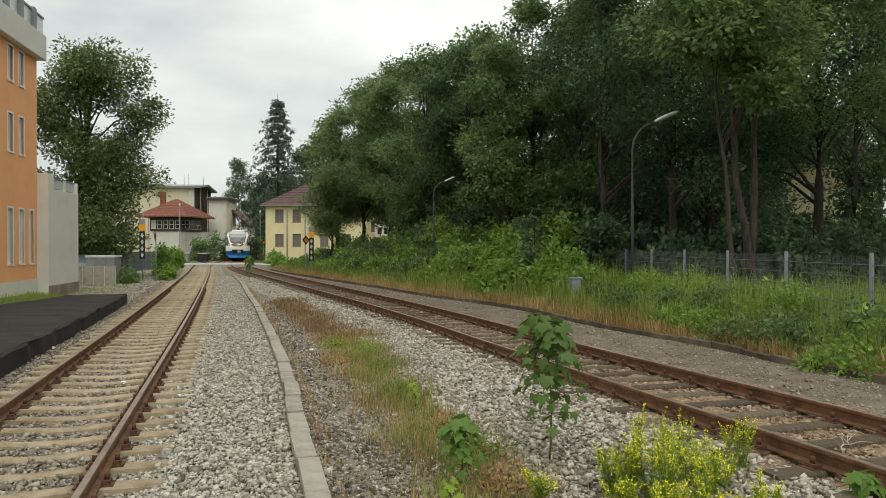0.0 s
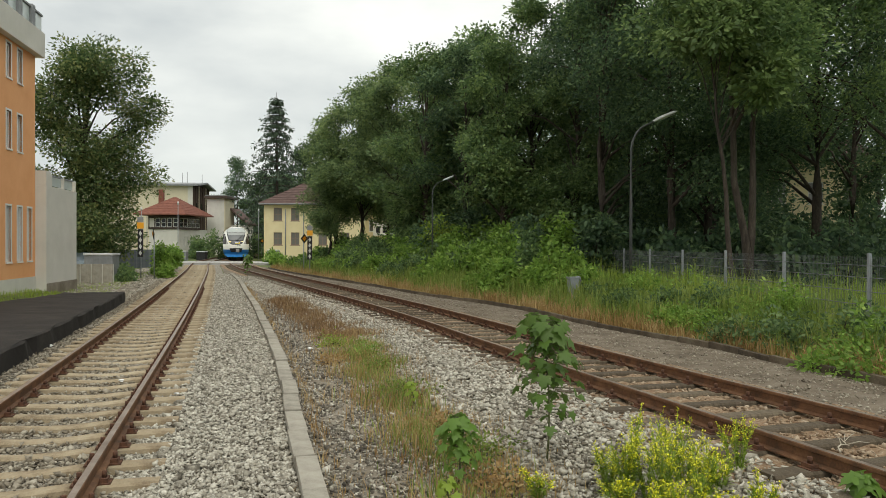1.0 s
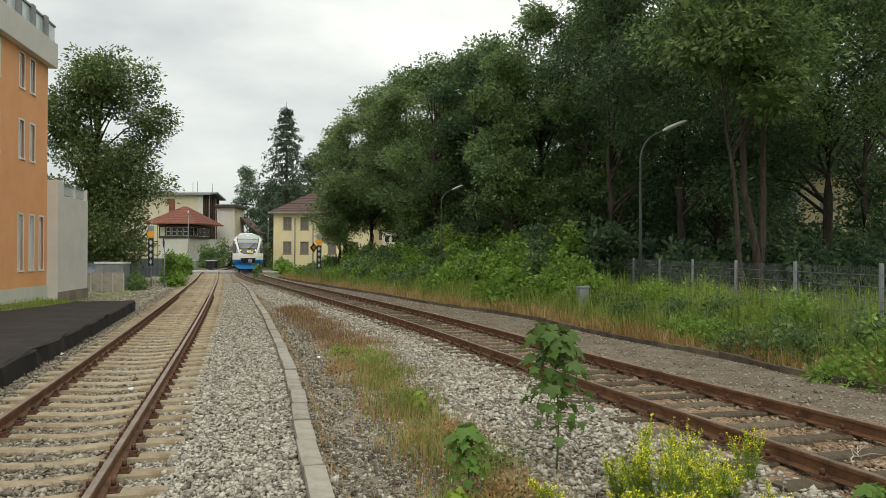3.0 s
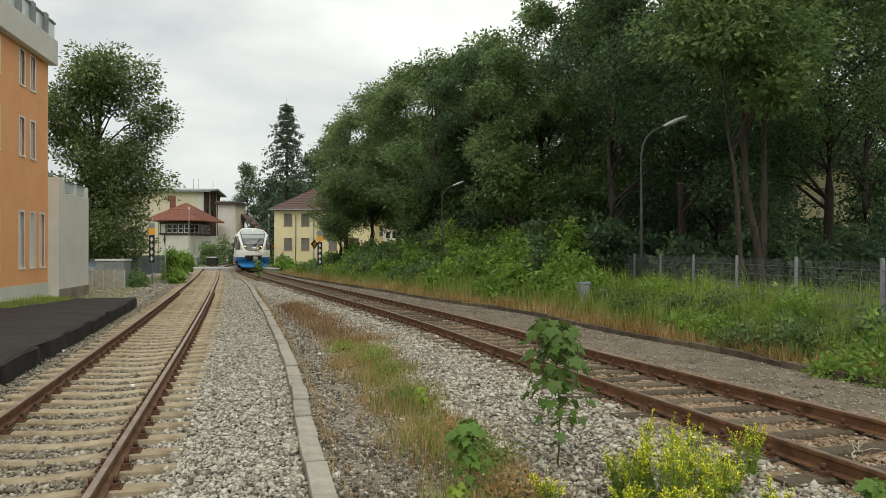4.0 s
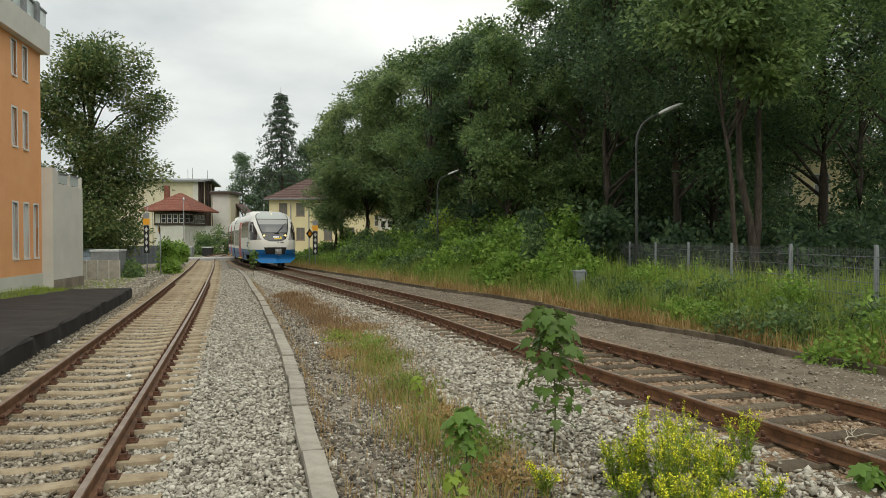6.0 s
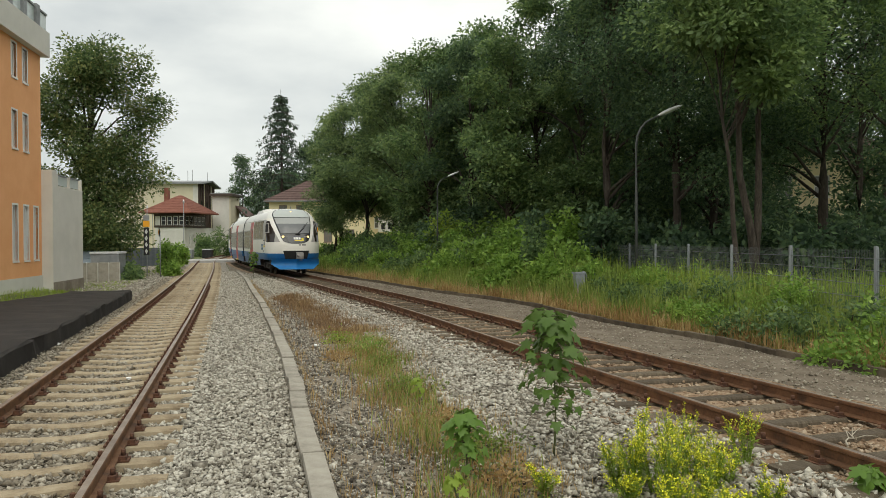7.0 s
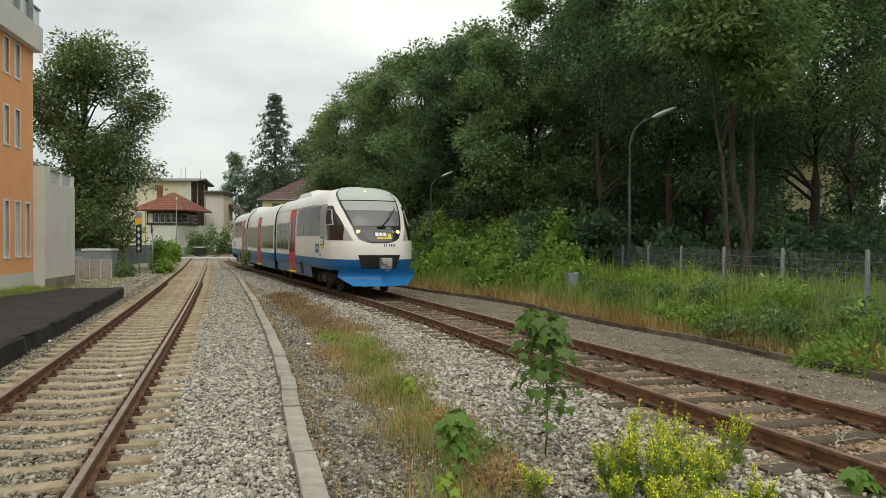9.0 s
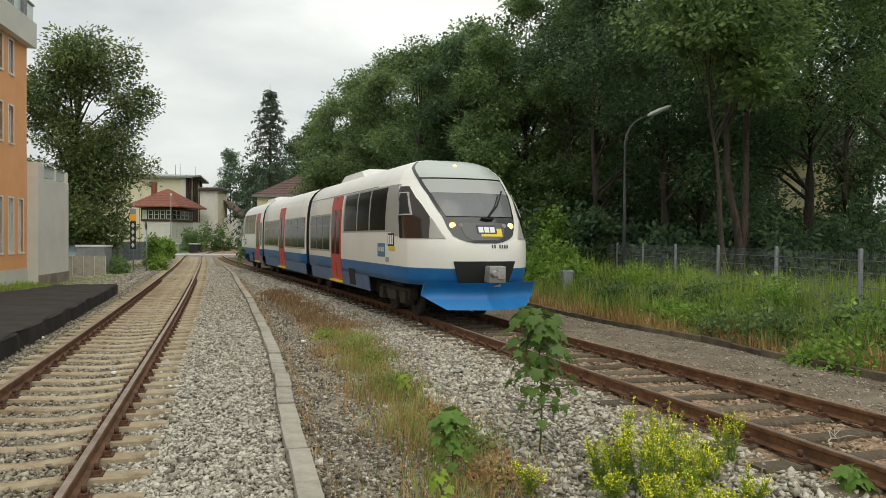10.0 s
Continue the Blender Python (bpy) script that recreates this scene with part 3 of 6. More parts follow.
def orange_building():
    """Three-storey building beside the platform, facing the track, with a parapet terrace and a lower annex."""
    m = pose(-16.3, 30.2, 0, 0, 0, 90 + 10.0)   # x runs along the facade away from the camera, -y is outwards
    root = thing("orange_building", "orange rendered three-storey building with narrow windows", "building", m)
    W, D = 16.0, 11.0
    ops = []
    for z, h in ((1.2, 2.05), (5.35, 1.38), (7.95, 1.25)):
        if z < 2:
            cols = [(-0.61, 0.42), (-1.63, 0.42), (-2.70, 0.42), (-4.9, 0.42), (-5.95, 0.42)]
        else:
            cols = [(-1.62, 0.42), (-2.68, 0.42), (-4.9, 0.42), (-5.95, 0.42)]
        ops += [(x + W / 2, z, w, h, (0, 0)) for x, w in cols]
    # shift so that the far corner is the origin
    wl = part("wall", wall_panel(bmesh.new(), -W, 0, 0.55, 9.35, 0.35, [(x - W / 2 - w / 2, x - W / 2 + w / 2, z, z + h) for x, z, w, h, _ in ops]), M["orange"], root, "orange rough-rendered facade")
    for x, z, w, h, b in ops:
        bm = bmesh.new()
        x = x - W / 2
        for a, c, e, f_ in ((x - w / 2 - 0.09, x + w / 2 + 0.09, z + h, z + h + 0.07), (x - w / 2 - 0.09, x - w / 2, z, z + h), (x + w / 2, x + w / 2 + 0.09, z, z + h)):
            box(bm, a, c, -0.006, 0.1, e, f_)
        part("window_surround", bm, M["white_frame"], wl, "pale painted window surround")
        window(wl, x, z, w - 0.01, h - 0.01, pose(0, 0.10, 0), M["white_frame"], b)
    part("plinth", boxm(-W, 0.0, -0.03, 0.32, -0.3, 0.546), M["grey_render"], root, "grey rendered plinth")
    part("wall", boxm(-0.35, 0.0, 0.352, D, -0.3, 9.35), M["orange"], root)
    part("wall", boxm(-W, -W + 0.35, 0.352, D, -0.3, 9.35), M["orange"], root)
    part("wall", boxm(-W + 0.352, -0.352, D - 0.35, D, -0.3, 9.35), M["orange"], root)
    part("roof_slab", boxm(-W, 0.3, -0.28, D, 9.354, 10.35, 0.02), M["grey_render"], root, "pale grey parapet band")
    # terrace rail with posts and glass panels
    for x in np.arange(-9.0, 0.2, 1.35):
        part("parapet_post", boxm(x - 0.16, x + 0.16, -0.26, 0.02, 10.354, 11.15), M["grey_metal"], root)
        part("parapet_panel", boxm(x + 0.17, x + 1.17, -0.15, -0.11, 10.42, 11.02), M["pale_glass"], root, "pale translucent panel")
        part("parapet_rail", boxm(x + 0.165, x + 1.185, -0.20, -0.04, 11.03, 11.10), M["grey_metal"], root)
    part("terrace_planter", boxm(-1.9, -1.0, 0.3, 0.7, 10.354, 10.9, 0.03), M["dark_wood"], root)
    bm = bmesh.new()
    rng = random.Random(4)
    for i in range(60):
        p = Vector((rng.uniform(-1.9, -1.0), rng.uniform(0.25, 0.7), 10.9))
        q = p + Vector((rng.uniform(-0.2, 0.2), rng.uniform(-0.2, 0.2), rng.uniform(0.2, 0.75)))
        tube(bm, [p, (p + q) / 2, q], [0.03, 0.05, 0.01], 4)
    part("terrace_plants", bm, M["leaf_b"], root)
    # grey annex
    an = thing("annex", "pale grey rendered flat-roofed annex with terrace panels", "building", m)
    an_w = 4.0
    part("wall", boxm(0.02, an_w, -0.42, 5.5, -0.05, 4.2, 0.02), M["grey_render"], an)
    part("plinth", boxm(0.022, an_w + 0.02, -0.44, -0.422, -0.3, 0.25), M["soil"], an, "dirty grey plinth")
    part("base", boxm(0.03, an_w - 0.02, -0.40, 5.4, -0.3, -0.052), M["grey_render"], an)
    for x in (0.75, 2.3):
        part("parapet_post", boxm(x - 0.10, x + 0.02, -0.40, -0.2, 4.202, 4.68), M["grey_render"], an)
        part("parapet_panel", boxm(x + 0.03, x + 1.3, -0.35, -0.31, 4.24, 4.63), M["pale_glass"], an, "pale translucent panel")
        part("parapet_rail", boxm(x + 0.025, x + 1.4, -0.39, -0.25, 4.635, 4.68), M["grey_metal"], an)
    part("parapet_post", boxm(3.86, 3.98, -0.40, -0.2, 4.202, 4.68), M["grey_render"], an)
    part("parapet_upstand", boxm(0.03, 0.6, -0.41, 5.4, 4.202, 4.80), M["grey_render"], an)


M["pale_glass"] = mat("pale_translucent_panel", (0.50, 0.57, 0.56), 0.25)
orange_building()


def signal_box():
    """Old signal cabin: whitewashed base, glazed upper room, red hipped roof."""
    m = pose(-42.45, 115.2, 0, 0, 0, -5)
    root = thing("signal_box", "whitewashed signal cabin with a red hipped roof", "building", m)
    w, d = 4.7, 7.5
    walls(root, w, d, -0.3, 4.0, M["white_wall"], {"right": [(-1.8, 1.3, 0.5, 1.6), (-0.6, 1.3, 0.5, 1.6), (0.6, 1.3, 0.5, 1.6), (1.8, 1.3, 0.5, 1.6)], "front": []}, M["white_frame"], label="whitewashed render")
    for side, L, mm in (("front", w, pose(0, -0.15, 0)), ("right", d, pose(w / 2 + 0.15, d / 2, 0, 0, 0, 90))):
        bm = bmesh.new()
        box(bm, -L / 2 - 0.12, L / 2 + 0.12, 0, 0.12, 4.004, 4.35)
        box(bm, -L / 2 - 0.12, L / 2 + 0.12, 0, 0.12, 5.75, 6.05)
        n = 5
        for i in range(n + 1):
            x = -L / 2 + L * i / n
            box(bm, x - 0.09, x + 0.09, 0.001, 0.119, 4.352, 5.748)
        up = part("upper_room", bm, M["dark_frame"], root, "dark timber window band", mm)
        for i in range(n):
            x = -L / 2 + L * (i + 0.5) / n
            if side == "front" and i == 0:
                part("infill", boxm(x - 0.47, x + 0.47, 0.02, 0.1, 4.354, 5.746), M["white_wall"], up)
                continue
            fr = window(up, x, 4.36, L / n - 0.2, 1.38, pose(0, 0.05, 0), M["white_frame"], (0, 1), sill=False)
    part("upper_core", boxm(-w / 2 - 0.02, w / 2 - 0.25, 0.6, d + 0.1, 4.004, 6.05), M["dark_wood"], root)
    part("roof", hip_roof(w, d, 6.35, 2.8, 1.75, 0.6), M["tile_roof"], root, "red clay tile roof")
    part("roof_tiles", tile_rows(w, d, 6.35, 2.8, 1.75, 0.6, 10), M["tile_roof"], root)
    part("chimney", boxm(-2.45, -1.75, 3.2, 3.9, 7.2, 10.35, 0.04), M["tile_roof"], root, "red brick chimney")
    part("drainpipe", tube(bmesh.new(), [(-2.6, -0.25, 6.2), (-2.6, -0.2, 0)], 0.06), M["grey_metal"], root)


signal_box()


def block_house(name, label, m, w, d, h, wall_m, roof_m, rh, over, ridge, openings, frame_m, bars=(1, 1), sill=None):
    root = thing(name, label, "house", m)
    walls(root, w, d, -0.4, h, wall_m, openings, frame_m, bars=bars, sill=sill)
    part("roof", hip_roof(w, d, h + 0.2, rh, over, ridge), roof_m, root)
    part("roof_tiles", tile_rows(w, d, h + 0.2, rh, over, ridge, 12), roof_m, root)
    part("gutter", tube(bmesh.new(), [(-w / 2 - over, -over - 0.05, h + 0.08), (w / 2 + over, -over - 0.05, h + 0.08)], 0.08), M["grey_metal"], root)
    return root


M["brown_frame"] = noisy("weathered_brown_frame", [(0.3, (0.20, 0.13, 0.10)), (0.7, (0.34, 0.25, 0.20))], 4, 0.7, 0, 0.1, 40)
# pale yellow house by the crossing
yh = block_house("yellow_house", "pale yellow two-storey house with a brown hipped roof", pose(-14.9, 88, 0, 0, 0, 3), 11.6, 9.0, 6.4, M["yellow"], M["tile_brown"], 2.75, 0.55, 3.5,
                 {"front": [(x, z, 0.98, hh, (1, 1)) for x in (-4.2, -2.2, 1.0, 3.6) for z, hh in ((1.72, 1.48), (4.55, 1.52))], "left": [(0, 4.5, 1.1, 1.5)]}, M["brown_frame"])
for x in (-3.3, -1.2):
    part("drainpipe", tube(bmesh.new(), [(x, -0.1, 5.9), (x, -0.1, 0)], 0.06), M["grey_metal"], yh)
part("chimney", boxm(-1.6, -0.9, 4.0, 4.7, 7.4, 8.9), M["tile_brown"], yh)


def big_barn():
    """Large cream building behind the signal cabin with a dark timber gable, and a tall white block."""
    m = pose(-48.9, 145, 0, 0, 0, 5)
    root = thing("large_building", "cream rendered building with a dark timber gable end", "building", m)
    part("wall", boxm(-20, -0.02, 0, 14, -0.4, 13.0), M["cream"], root, "cream render")
    part("white_corner", boxm(-0.016, 0.9, 0.05, 14, -0.4, 13.0), M["white_wall"], root, "white render")
    part("timber_gable", boxm(0.904, 1.1, 0.3, 13.8, 4.6, 13.4), M["dark_wood"], root, "dark vertical timber cladding")
    part("gable_base", boxm(0.904, 1.05, 0.3, 13.8, -0.4, 4.59), M["white_wall"], root)
    for y in np.arange(1.2, 13, 1.5):
        part("timber_post", boxm(1.102, 1.22, y, y + 0.16, 4.6, 13.2), M["cream"] if int(y) in (4, 10) else M["dark_wood"], root)
    for y in (2.0, 6.0, 9.6):
        part("gable_window", boxm(1.102, 1.14, y, y + 1.2, 8.2, 9.8), M["glass"], root)
    bm = bmesh.new()
    vs = [bm.verts.new(p) for p in ((-21, -0.9, 13.2), (2.2, -0.9, 13.2), (2.2, 7, 14.1), (-21, 7, 14.1), (2.2, 15, 13.2), (-21, 15, 13.2))]
    lo = [bm.verts.new(v.co - Vector((0, 0, 0.3))) for v in vs]
    for q in ((0, 1, 2, 3), (3, 2, 4, 5)):
        bm.faces.new([vs[i] for i in q])
        bm.faces.new([lo[i] for i in q[::-1]])
    for a, b in ((0, 1), (1, 2), (2, 4), (4, 5), (5, 3), (3, 0)):
        bm.faces.new((vs[b], vs[a], lo[a], lo[b]))
    part("roof", bm, M["grey_metal"], root, "shallow grey metal roof")
    for x, h in ((-2.2, 1.9), (-1.3, 2.1), (1.6, 1.6)):
        part("aerial", tube(bmesh.new(), [(x, 5, 13.6), (x, 5, 14.0 + h)], 0.05, 5), M["grey_metal"], root)
    m2 = pose(-37.25, 125, 0.35)
    r2 = thing("white_tower_block", "white rendered block with a flat dark-edged roof", "building", m2)
    part("wall", boxm(-1.7, 1.1, 0, 5.5, -0.4, 9.0), M["white_wall"], r2)
    part("side_wall", boxm(1.104, 1.3, 0.05, 5.45, -0.4, 9.0), M["cream"], r2, "cream side wall")
    part("roof", boxm(-2.0, 1.8, -0.6, 6.0, 9.004, 9.40, 0.03), M["dark_frame"], r2)
    part("roof_top", boxm(-1.9, 1.7, -0.5, 5.9, 9.402, 9.5), M["grey_metal"], r2)
    bm = bmesh.new()
    vs = [bm.verts.new(p) for p in ((1.31, 3, 7.6), (4.2, 3, 5.0), (4.2, 9, 5.0), (1.31, 9, 7.6), (1.31, 3, 7.3), (4.2, 3, 4.7), (4.2, 9, 4.7), (1.31, 9, 7.3))]
    for q in ((0, 1, 2, 3), (7, 6, 5, 4), (0, 4, 5, 1), (1, 5, 6, 2), (2, 6, 7, 3), (3, 7, 4, 0)):
        bm.faces.new([vs[i] for i in q])
    part("lean_to_roof", bm, M["tile_brown"], r2)
    part("lean_to", boxm(1.31, 3.8, 3.3, 8.7, -0.4, 4.65), M["white_wall"], r2)


big_barn()
# houses behind the trees
block_house("house_behind_trees", "cream house with a red roof behind the trees", pose(-5.0, 92, 0, 0, 0, 4), 14.0, 9.0, 5.4, M["yellow"], M["tile_roof"], 3.4, 0.5, 7.0,
            {"front": [(x, z, 1.1, 1.4) for x in (-5.5, -3.3, -1.1, 1.1, 3.3, 5.5) for z in (1.0, 3.4)]}, M["white_frame"])
block_house("villa", "yellow villa with a dark roof behind the trees", pose(26.5, 56, 0, 0, 0, -8), 11.0, 9.0, 8.2, M["yellow"], M["tile_brown"], 3.5, 0.6, 4.0,
            {"front": [(x, z, 1.1, 1.6) for x in (-3.8, -1.3, 1.3, 3.8) for z in (1.0, 5.0)]}, M["white_frame"])

# ---------------------------------------------------------------- trees and shrubs


def leaf_mesh(name, centres, size, rng, material, per=14, spread=0.45, droop=0.25, aspect=0.55, tilt=0.55):
    """Many small leaf blades in flat, tilted sprays round the centres."""
    k = len(centres)
    n = k * per
    up = rng.normal(0, tilt, (k, 3)) + np.array([0, 0, 1.0])
    up = np.repeat(up / np.linalg.norm(up, axis=1)[:, None], per, 0)
    o = rng.normal(0, 1, (n, 3))
    flat = o - up * (o * up).sum(1)[:, None]
    flat = flat / (np.linalg.norm(flat, axis=1)[:, None] + 1e-9) * np.sqrt(rng.uniform(0.02, 1, (n, 1))) * 1.7
    c = np.repeat(centres, per, 0) + flat * spread + up * rng.normal(0, spread * 0.22, (n, 1))
    d = flat + rng.normal(0, 0.45, (n, 3))
    d[:, 2] -= droop
    d /= np.linalg.norm(d, axis=1)[:, None] + 1e-9
    s = np.cross(d, up + rng.normal(0, 0.35, (n, 3)))
    s /= np.linalg.norm(s, axis=1)[:, None] + 1e-9
    L = size * rng.uniform(0.6, 1.35, n)[:, None]
    v = np.empty((n, 4, 3))
    v[:, 0] = c
    v[:, 1] = c + d * L * 0.45 + s * L * aspect * 0.5
    v[:, 2] = c + d * L
    v[:, 3] = c + d * L * 0.45 - s * L * aspect * 0.5
    return mesh_np(name, v.reshape(-1, 3), np.arange(n * 4).reshape(n, 4), material)


def blob_points(rng, blobs, n, inner=0.35):
    """Points in the outer shells of ellipsoids."""
    w = np.array([b[3] * b[4] for b in blobs])
    k = rng.choice(len(blobs), n, p=w / w.sum())
    B = np.array(blobs)[k]
    d = rng.normal(0, 1, (n, 3))
    d /= np.linalg.norm(d, axis=1)[:, None]
    r = rng.uniform(inner, 1, n) ** 0.6
    return B[:, :3] + d * B[:, 3:6] * r[:, None]


def tree(name, label, x, y, h, r, base=0.25, leaves=900, per=14, size=0.24, material=None, seed=1, blobs=30, trunk=0.22, lean=(0, 0), twin=False, top=1.0, group="", dome=0.78):
    """A broad-leaved tree: tapered trunk with limbs, crown of leaf clumps in uneven masses."""
    rng = np.random.default_rng(seed)
    z0 = float(ground_z(x, y)) - 0.1
    root = thing(name, label, "tree", pose(x, y, z0), group=group)
    bl = []
    for i in range(blobs):
        t = (i + rng.uniform(0, 1)) / blobs
        zz = h * (base + (1 - base) * t)
        rad = r * (math.sin(math.pi * (0.18 + dome * t)) ** 0.7) * rng.uniform(0.25, 0.9)
        a = rng.uniform(0, 2 * math.pi)
        br = r * rng.uniform(0.20, 0.40) * (1 - 0.35 * t * top)
        bl.append((rad * math.cos(a) + lean[0] * t, rad * math.sin(a) + lean[1] * t, min(zz, h - br * 0.7), br, br, br * rng.uniform(0.6, 0.85)))
    bm = bmesh.new()
    stems = [(0.0, 0.0)] if not twin else [(-0.42, 0.1), (0.0, -0.05)]
    for sx, sy in stems:
        pts, rad = [], []
        hh = h * 0.82
        for i in range(9):
            t = i / 8
            pts.append((sx * min(1, 4 * t) * (1 + t) + lean[0] * t + rng.normal(0, 0.05) * (i > 0), sy * t + lean[1] * t + rng.normal(0, 0.05) * (i > 0), hh * t))
            rad.append(trunk * (1 - 0.85 * t) * (1.35 if i == 0 else 1) * (0.8 if twin else 1))
        tube(bm, pts, rad, 9)
        for b in bl:
            if rng.uniform() < (0.55 if twin else 1):
                t = max(0.12, (b[2] / hh) * rng.uniform(0.6, 0.85))
                t = min(t, 0.95)
                k = int(t * 8)
                f = t * 8 - k
                p = Vector(pts[k]).lerp(Vector(pts[min(8, k + 1)]), f)
                q = Vector(b[:3])
                mid = p.lerp(q, 0.5) + Vector((0, 0, 0.12 * (q - p).length))
                rr = trunk * (1 - 0.85 * t) * 0.45
                tube(bm, [p, mid, q], [rr, rr * 0.65, rr * 0.15], 6, False)
    part("trunk", bm, M["bark"], root, "grey-brown bark")
    pts = blob_points(rng, bl, leaves)
    part("crown", leaf_mesh("crown", pts, size, rng, material or M["leaf_a"], per, r * 0.06 + 0.16), parent=root)
    return root


def spruce(name, label, x, y, h, r, seed=1, tiers=26):
    """A spruce with drooping whorls of needle sprays."""
    rng = np.random.default_rng(seed)
    root = thing(name, label, "tree", pose(x, y, -0.3))
    bm = bmesh.new()
    tube(bm, [(0, 0, 0), (0.1, 0, h * 0.5), (0, 0, h * 0.98)], [0.35, 0.2, 0.02], 8)
    C = []
    for k in range(tiers):
        t = k / tiers
        zz = h * (0.12 + 0.86 * t)
        R = r * (1 - t) ** 0.85 * rng.uniform(0.7, 1.15) + 0.12
        for a in np.arange(0, 6.28, 6.28 / 7) + rng.uniform(0, 1):
            RR = R * rng.uniform(0.6, 1.1)
            tip = Vector((RR * math.cos(a), RR * math.sin(a), zz - RR * 0.35))
            tube(bm, [(0, 0, zz), (tip.x * 0.6, tip.y * 0.6, zz - RR * 0.08), tip], [0.05, 0.035, 0.01], 4, False)
            for u in np.linspace(0.2, 1, 7):
                C.append((tip.x * u, tip.y * u, zz - RR * 0.35 * u * u - 0.15))
    part("trunk", bm, M["bark"], root)
    part("crown", leaf_mesh("crown", np.array(C), 0.55, rng, M["leaf_spruce"], 9, 0.2, 1.2, 0.32), parent=root)
    return root


TREES = [  # sideways, ahead, height, crown radius, crown base, clumps, leaf size, kind, seed, extras
    (6.6, 37, 18.0, 3.9, 0.10, 2000, 0.26, "leaf_a", 11, {}),
    (7.0, 33, 19.0, 4.4, 0.16, 1500, 0.24, "leaf_b", 12, {}),
    (9.4, 31, 20.5, 5.0, 0.18, 1500, 0.24, "leaf_b", 13, {}),
    (10.1, 24.5, 18.0, 4.6, 0.38, 1700, 0.27, "leaf_a", 14, {"twin": True, "trunk": 0.17}),
    (15.5, 31, 20.0, 5.2, 0.22, 1500, 0.24, "leaf_b", 15, {}),
    (16.0, 25.5, 18.0, 4.6, 0.24, 1300, 0.21, "leaf_a", 16, {}),
    (3.2, 47, 15.0, 4.0, 0.08, 1900, 0.28, "leaf_a", 17, {}),
    (9.8, 45, 21.0, 5.2, 0.10, 1300, 0.30, "leaf_b", 18, {}),
    (16.0, 43, 22.0, 5.8, 0.12, 1300, 0.30, "leaf_b", 19, {}),
    (22.5, 41, 21.0, 5.6, 0.25, 1200, 0.30, "leaf_b", 20, {}),
    (11.0, 57, 22.0, 6.0, 0.06, 1100, 0.36, "leaf_b", 61, {}),
    (17.0, 59, 24.0, 6.4, 0.06, 1100, 0.36, "leaf_b", 62, {}),
    (20.0, 52, 25.0, 6.4, 0.10, 1100, 0.36, "leaf_b", 63, {}),
    (29.0, 50, 25.0, 6.6, 0.30, 1100, 0.36, "leaf_b", 64, {}),
    (-4.6, 65, 13.2, 3.6, 0.30, 1500, 0.28, "leaf_c", 71, {}),
    (1.6, 54.5, 16.2, 3.4, 0.12, 1500, 0.28, "leaf_a", 72, {}),
    (4.8, 40, 14.8, 3.2, 0.10, 1500, 0.26, "leaf_a", 70, {}),
    (-1.0, 47, 13.8, 3.6, 0.10, 1500, 0.26, "leaf_a", 73, {}),
    (1.4, 44, 13.5, 3.4, 0.08, 1500, 0.26, "leaf_b", 74, {}),
    (3.2, 38.5, 12.2, 3.2, 0.10, 1500, 0.26, "leaf_a", 75, {}),
    (12.8, 36, 21.0, 5.0, 0.12, 1400, 0.27, "leaf_b", 66, {}),
    (9.8, 39, 20.0, 4.6, 0.12, 1300, 0.27, "leaf_a", 67, {}),
    (19.5, 29, 19.0, 4.6, 0.2, 1200, 0.22, "leaf_b", 68, {}),
    (0.0, 52, 14.8, 4.4, 0.20, 1900, 0.28, "leaf_c", 21, {}),
    (-3.3, 56, 15.2, 4.2, 0.33, 1900, 0.28, "leaf_c", 22, {}),
    (-6.4, 60, 14.6, 4.0, 0.33, 1800, 0.28, "leaf_c", 23, {}),
    (-8.8, 63, 13.0, 3.0, 0.3, 1100, 0.28, "leaf_c", 24, {}),
    (-8.9, 60, 8.2, 2.5, 0.30, 1000, 0.22, "leaf_c", 25, {"trunk": 0.14}),
]
for i, (x, y, h, r, b, n, s, k, seed, ex) in enumerate(TREES):
    tree("broadleaf_tree", "tall broad-leaved tree with dense dark green crown", x, y, h, r, b, n, 24 if y < 38 else 18, s * (0.62 if y < 38 else 0.78), M[k], seed, group="trees behind the fence", **ex)
tree("maple_tree", "slender maple with bright yellow-green leaves", 8.5, 22.0, 9.9, 1.9, 0.60, 420, 22, 0.20, M["leaf_maple"], 91, 14, 0.09, (-0.7, 0))
tree("linden_tree", "large linden tree with yellowish seed clusters", -22.9, 46.5, 13.9, 4.5, 0.08, 2500, 24, 0.21, M["leaf_linden"], 33, 48, 0.4, (1.2, 0), top=0.6, dome=0.62)
spruce("spruce_tree", "tall dark drooping spruce", -24.6, 112, 25.2, 8.6, 41, 19)
for x, y, h, r, s in ((-45, 166, 21.0, 5.6, 51), (-31, 140, 15, 5.0, 52), (-21.5, 118, 18.0, 4.0, 53), (-26, 125, 14, 4.5, 54), (-17, 115, 13, 5, 55), (-14, 118, 15, 4.2, 56), (-40.5, 168, 18, 5, 57), (-43, 176, 16, 6, 58), (-32, 160, 17, 6, 59), (-25, 150, 17, 6, 60), (-18, 145, 15, 6, 61), (-10, 130, 14, 6, 62), (-2, 120, 13, 6, 63)):
    tree("distant_tree", "far broad-leaved tree behind the houses", x, y, h, r, 0.06, 1100, 14, 0.40, M["leaf_b"], s, group="far trees")

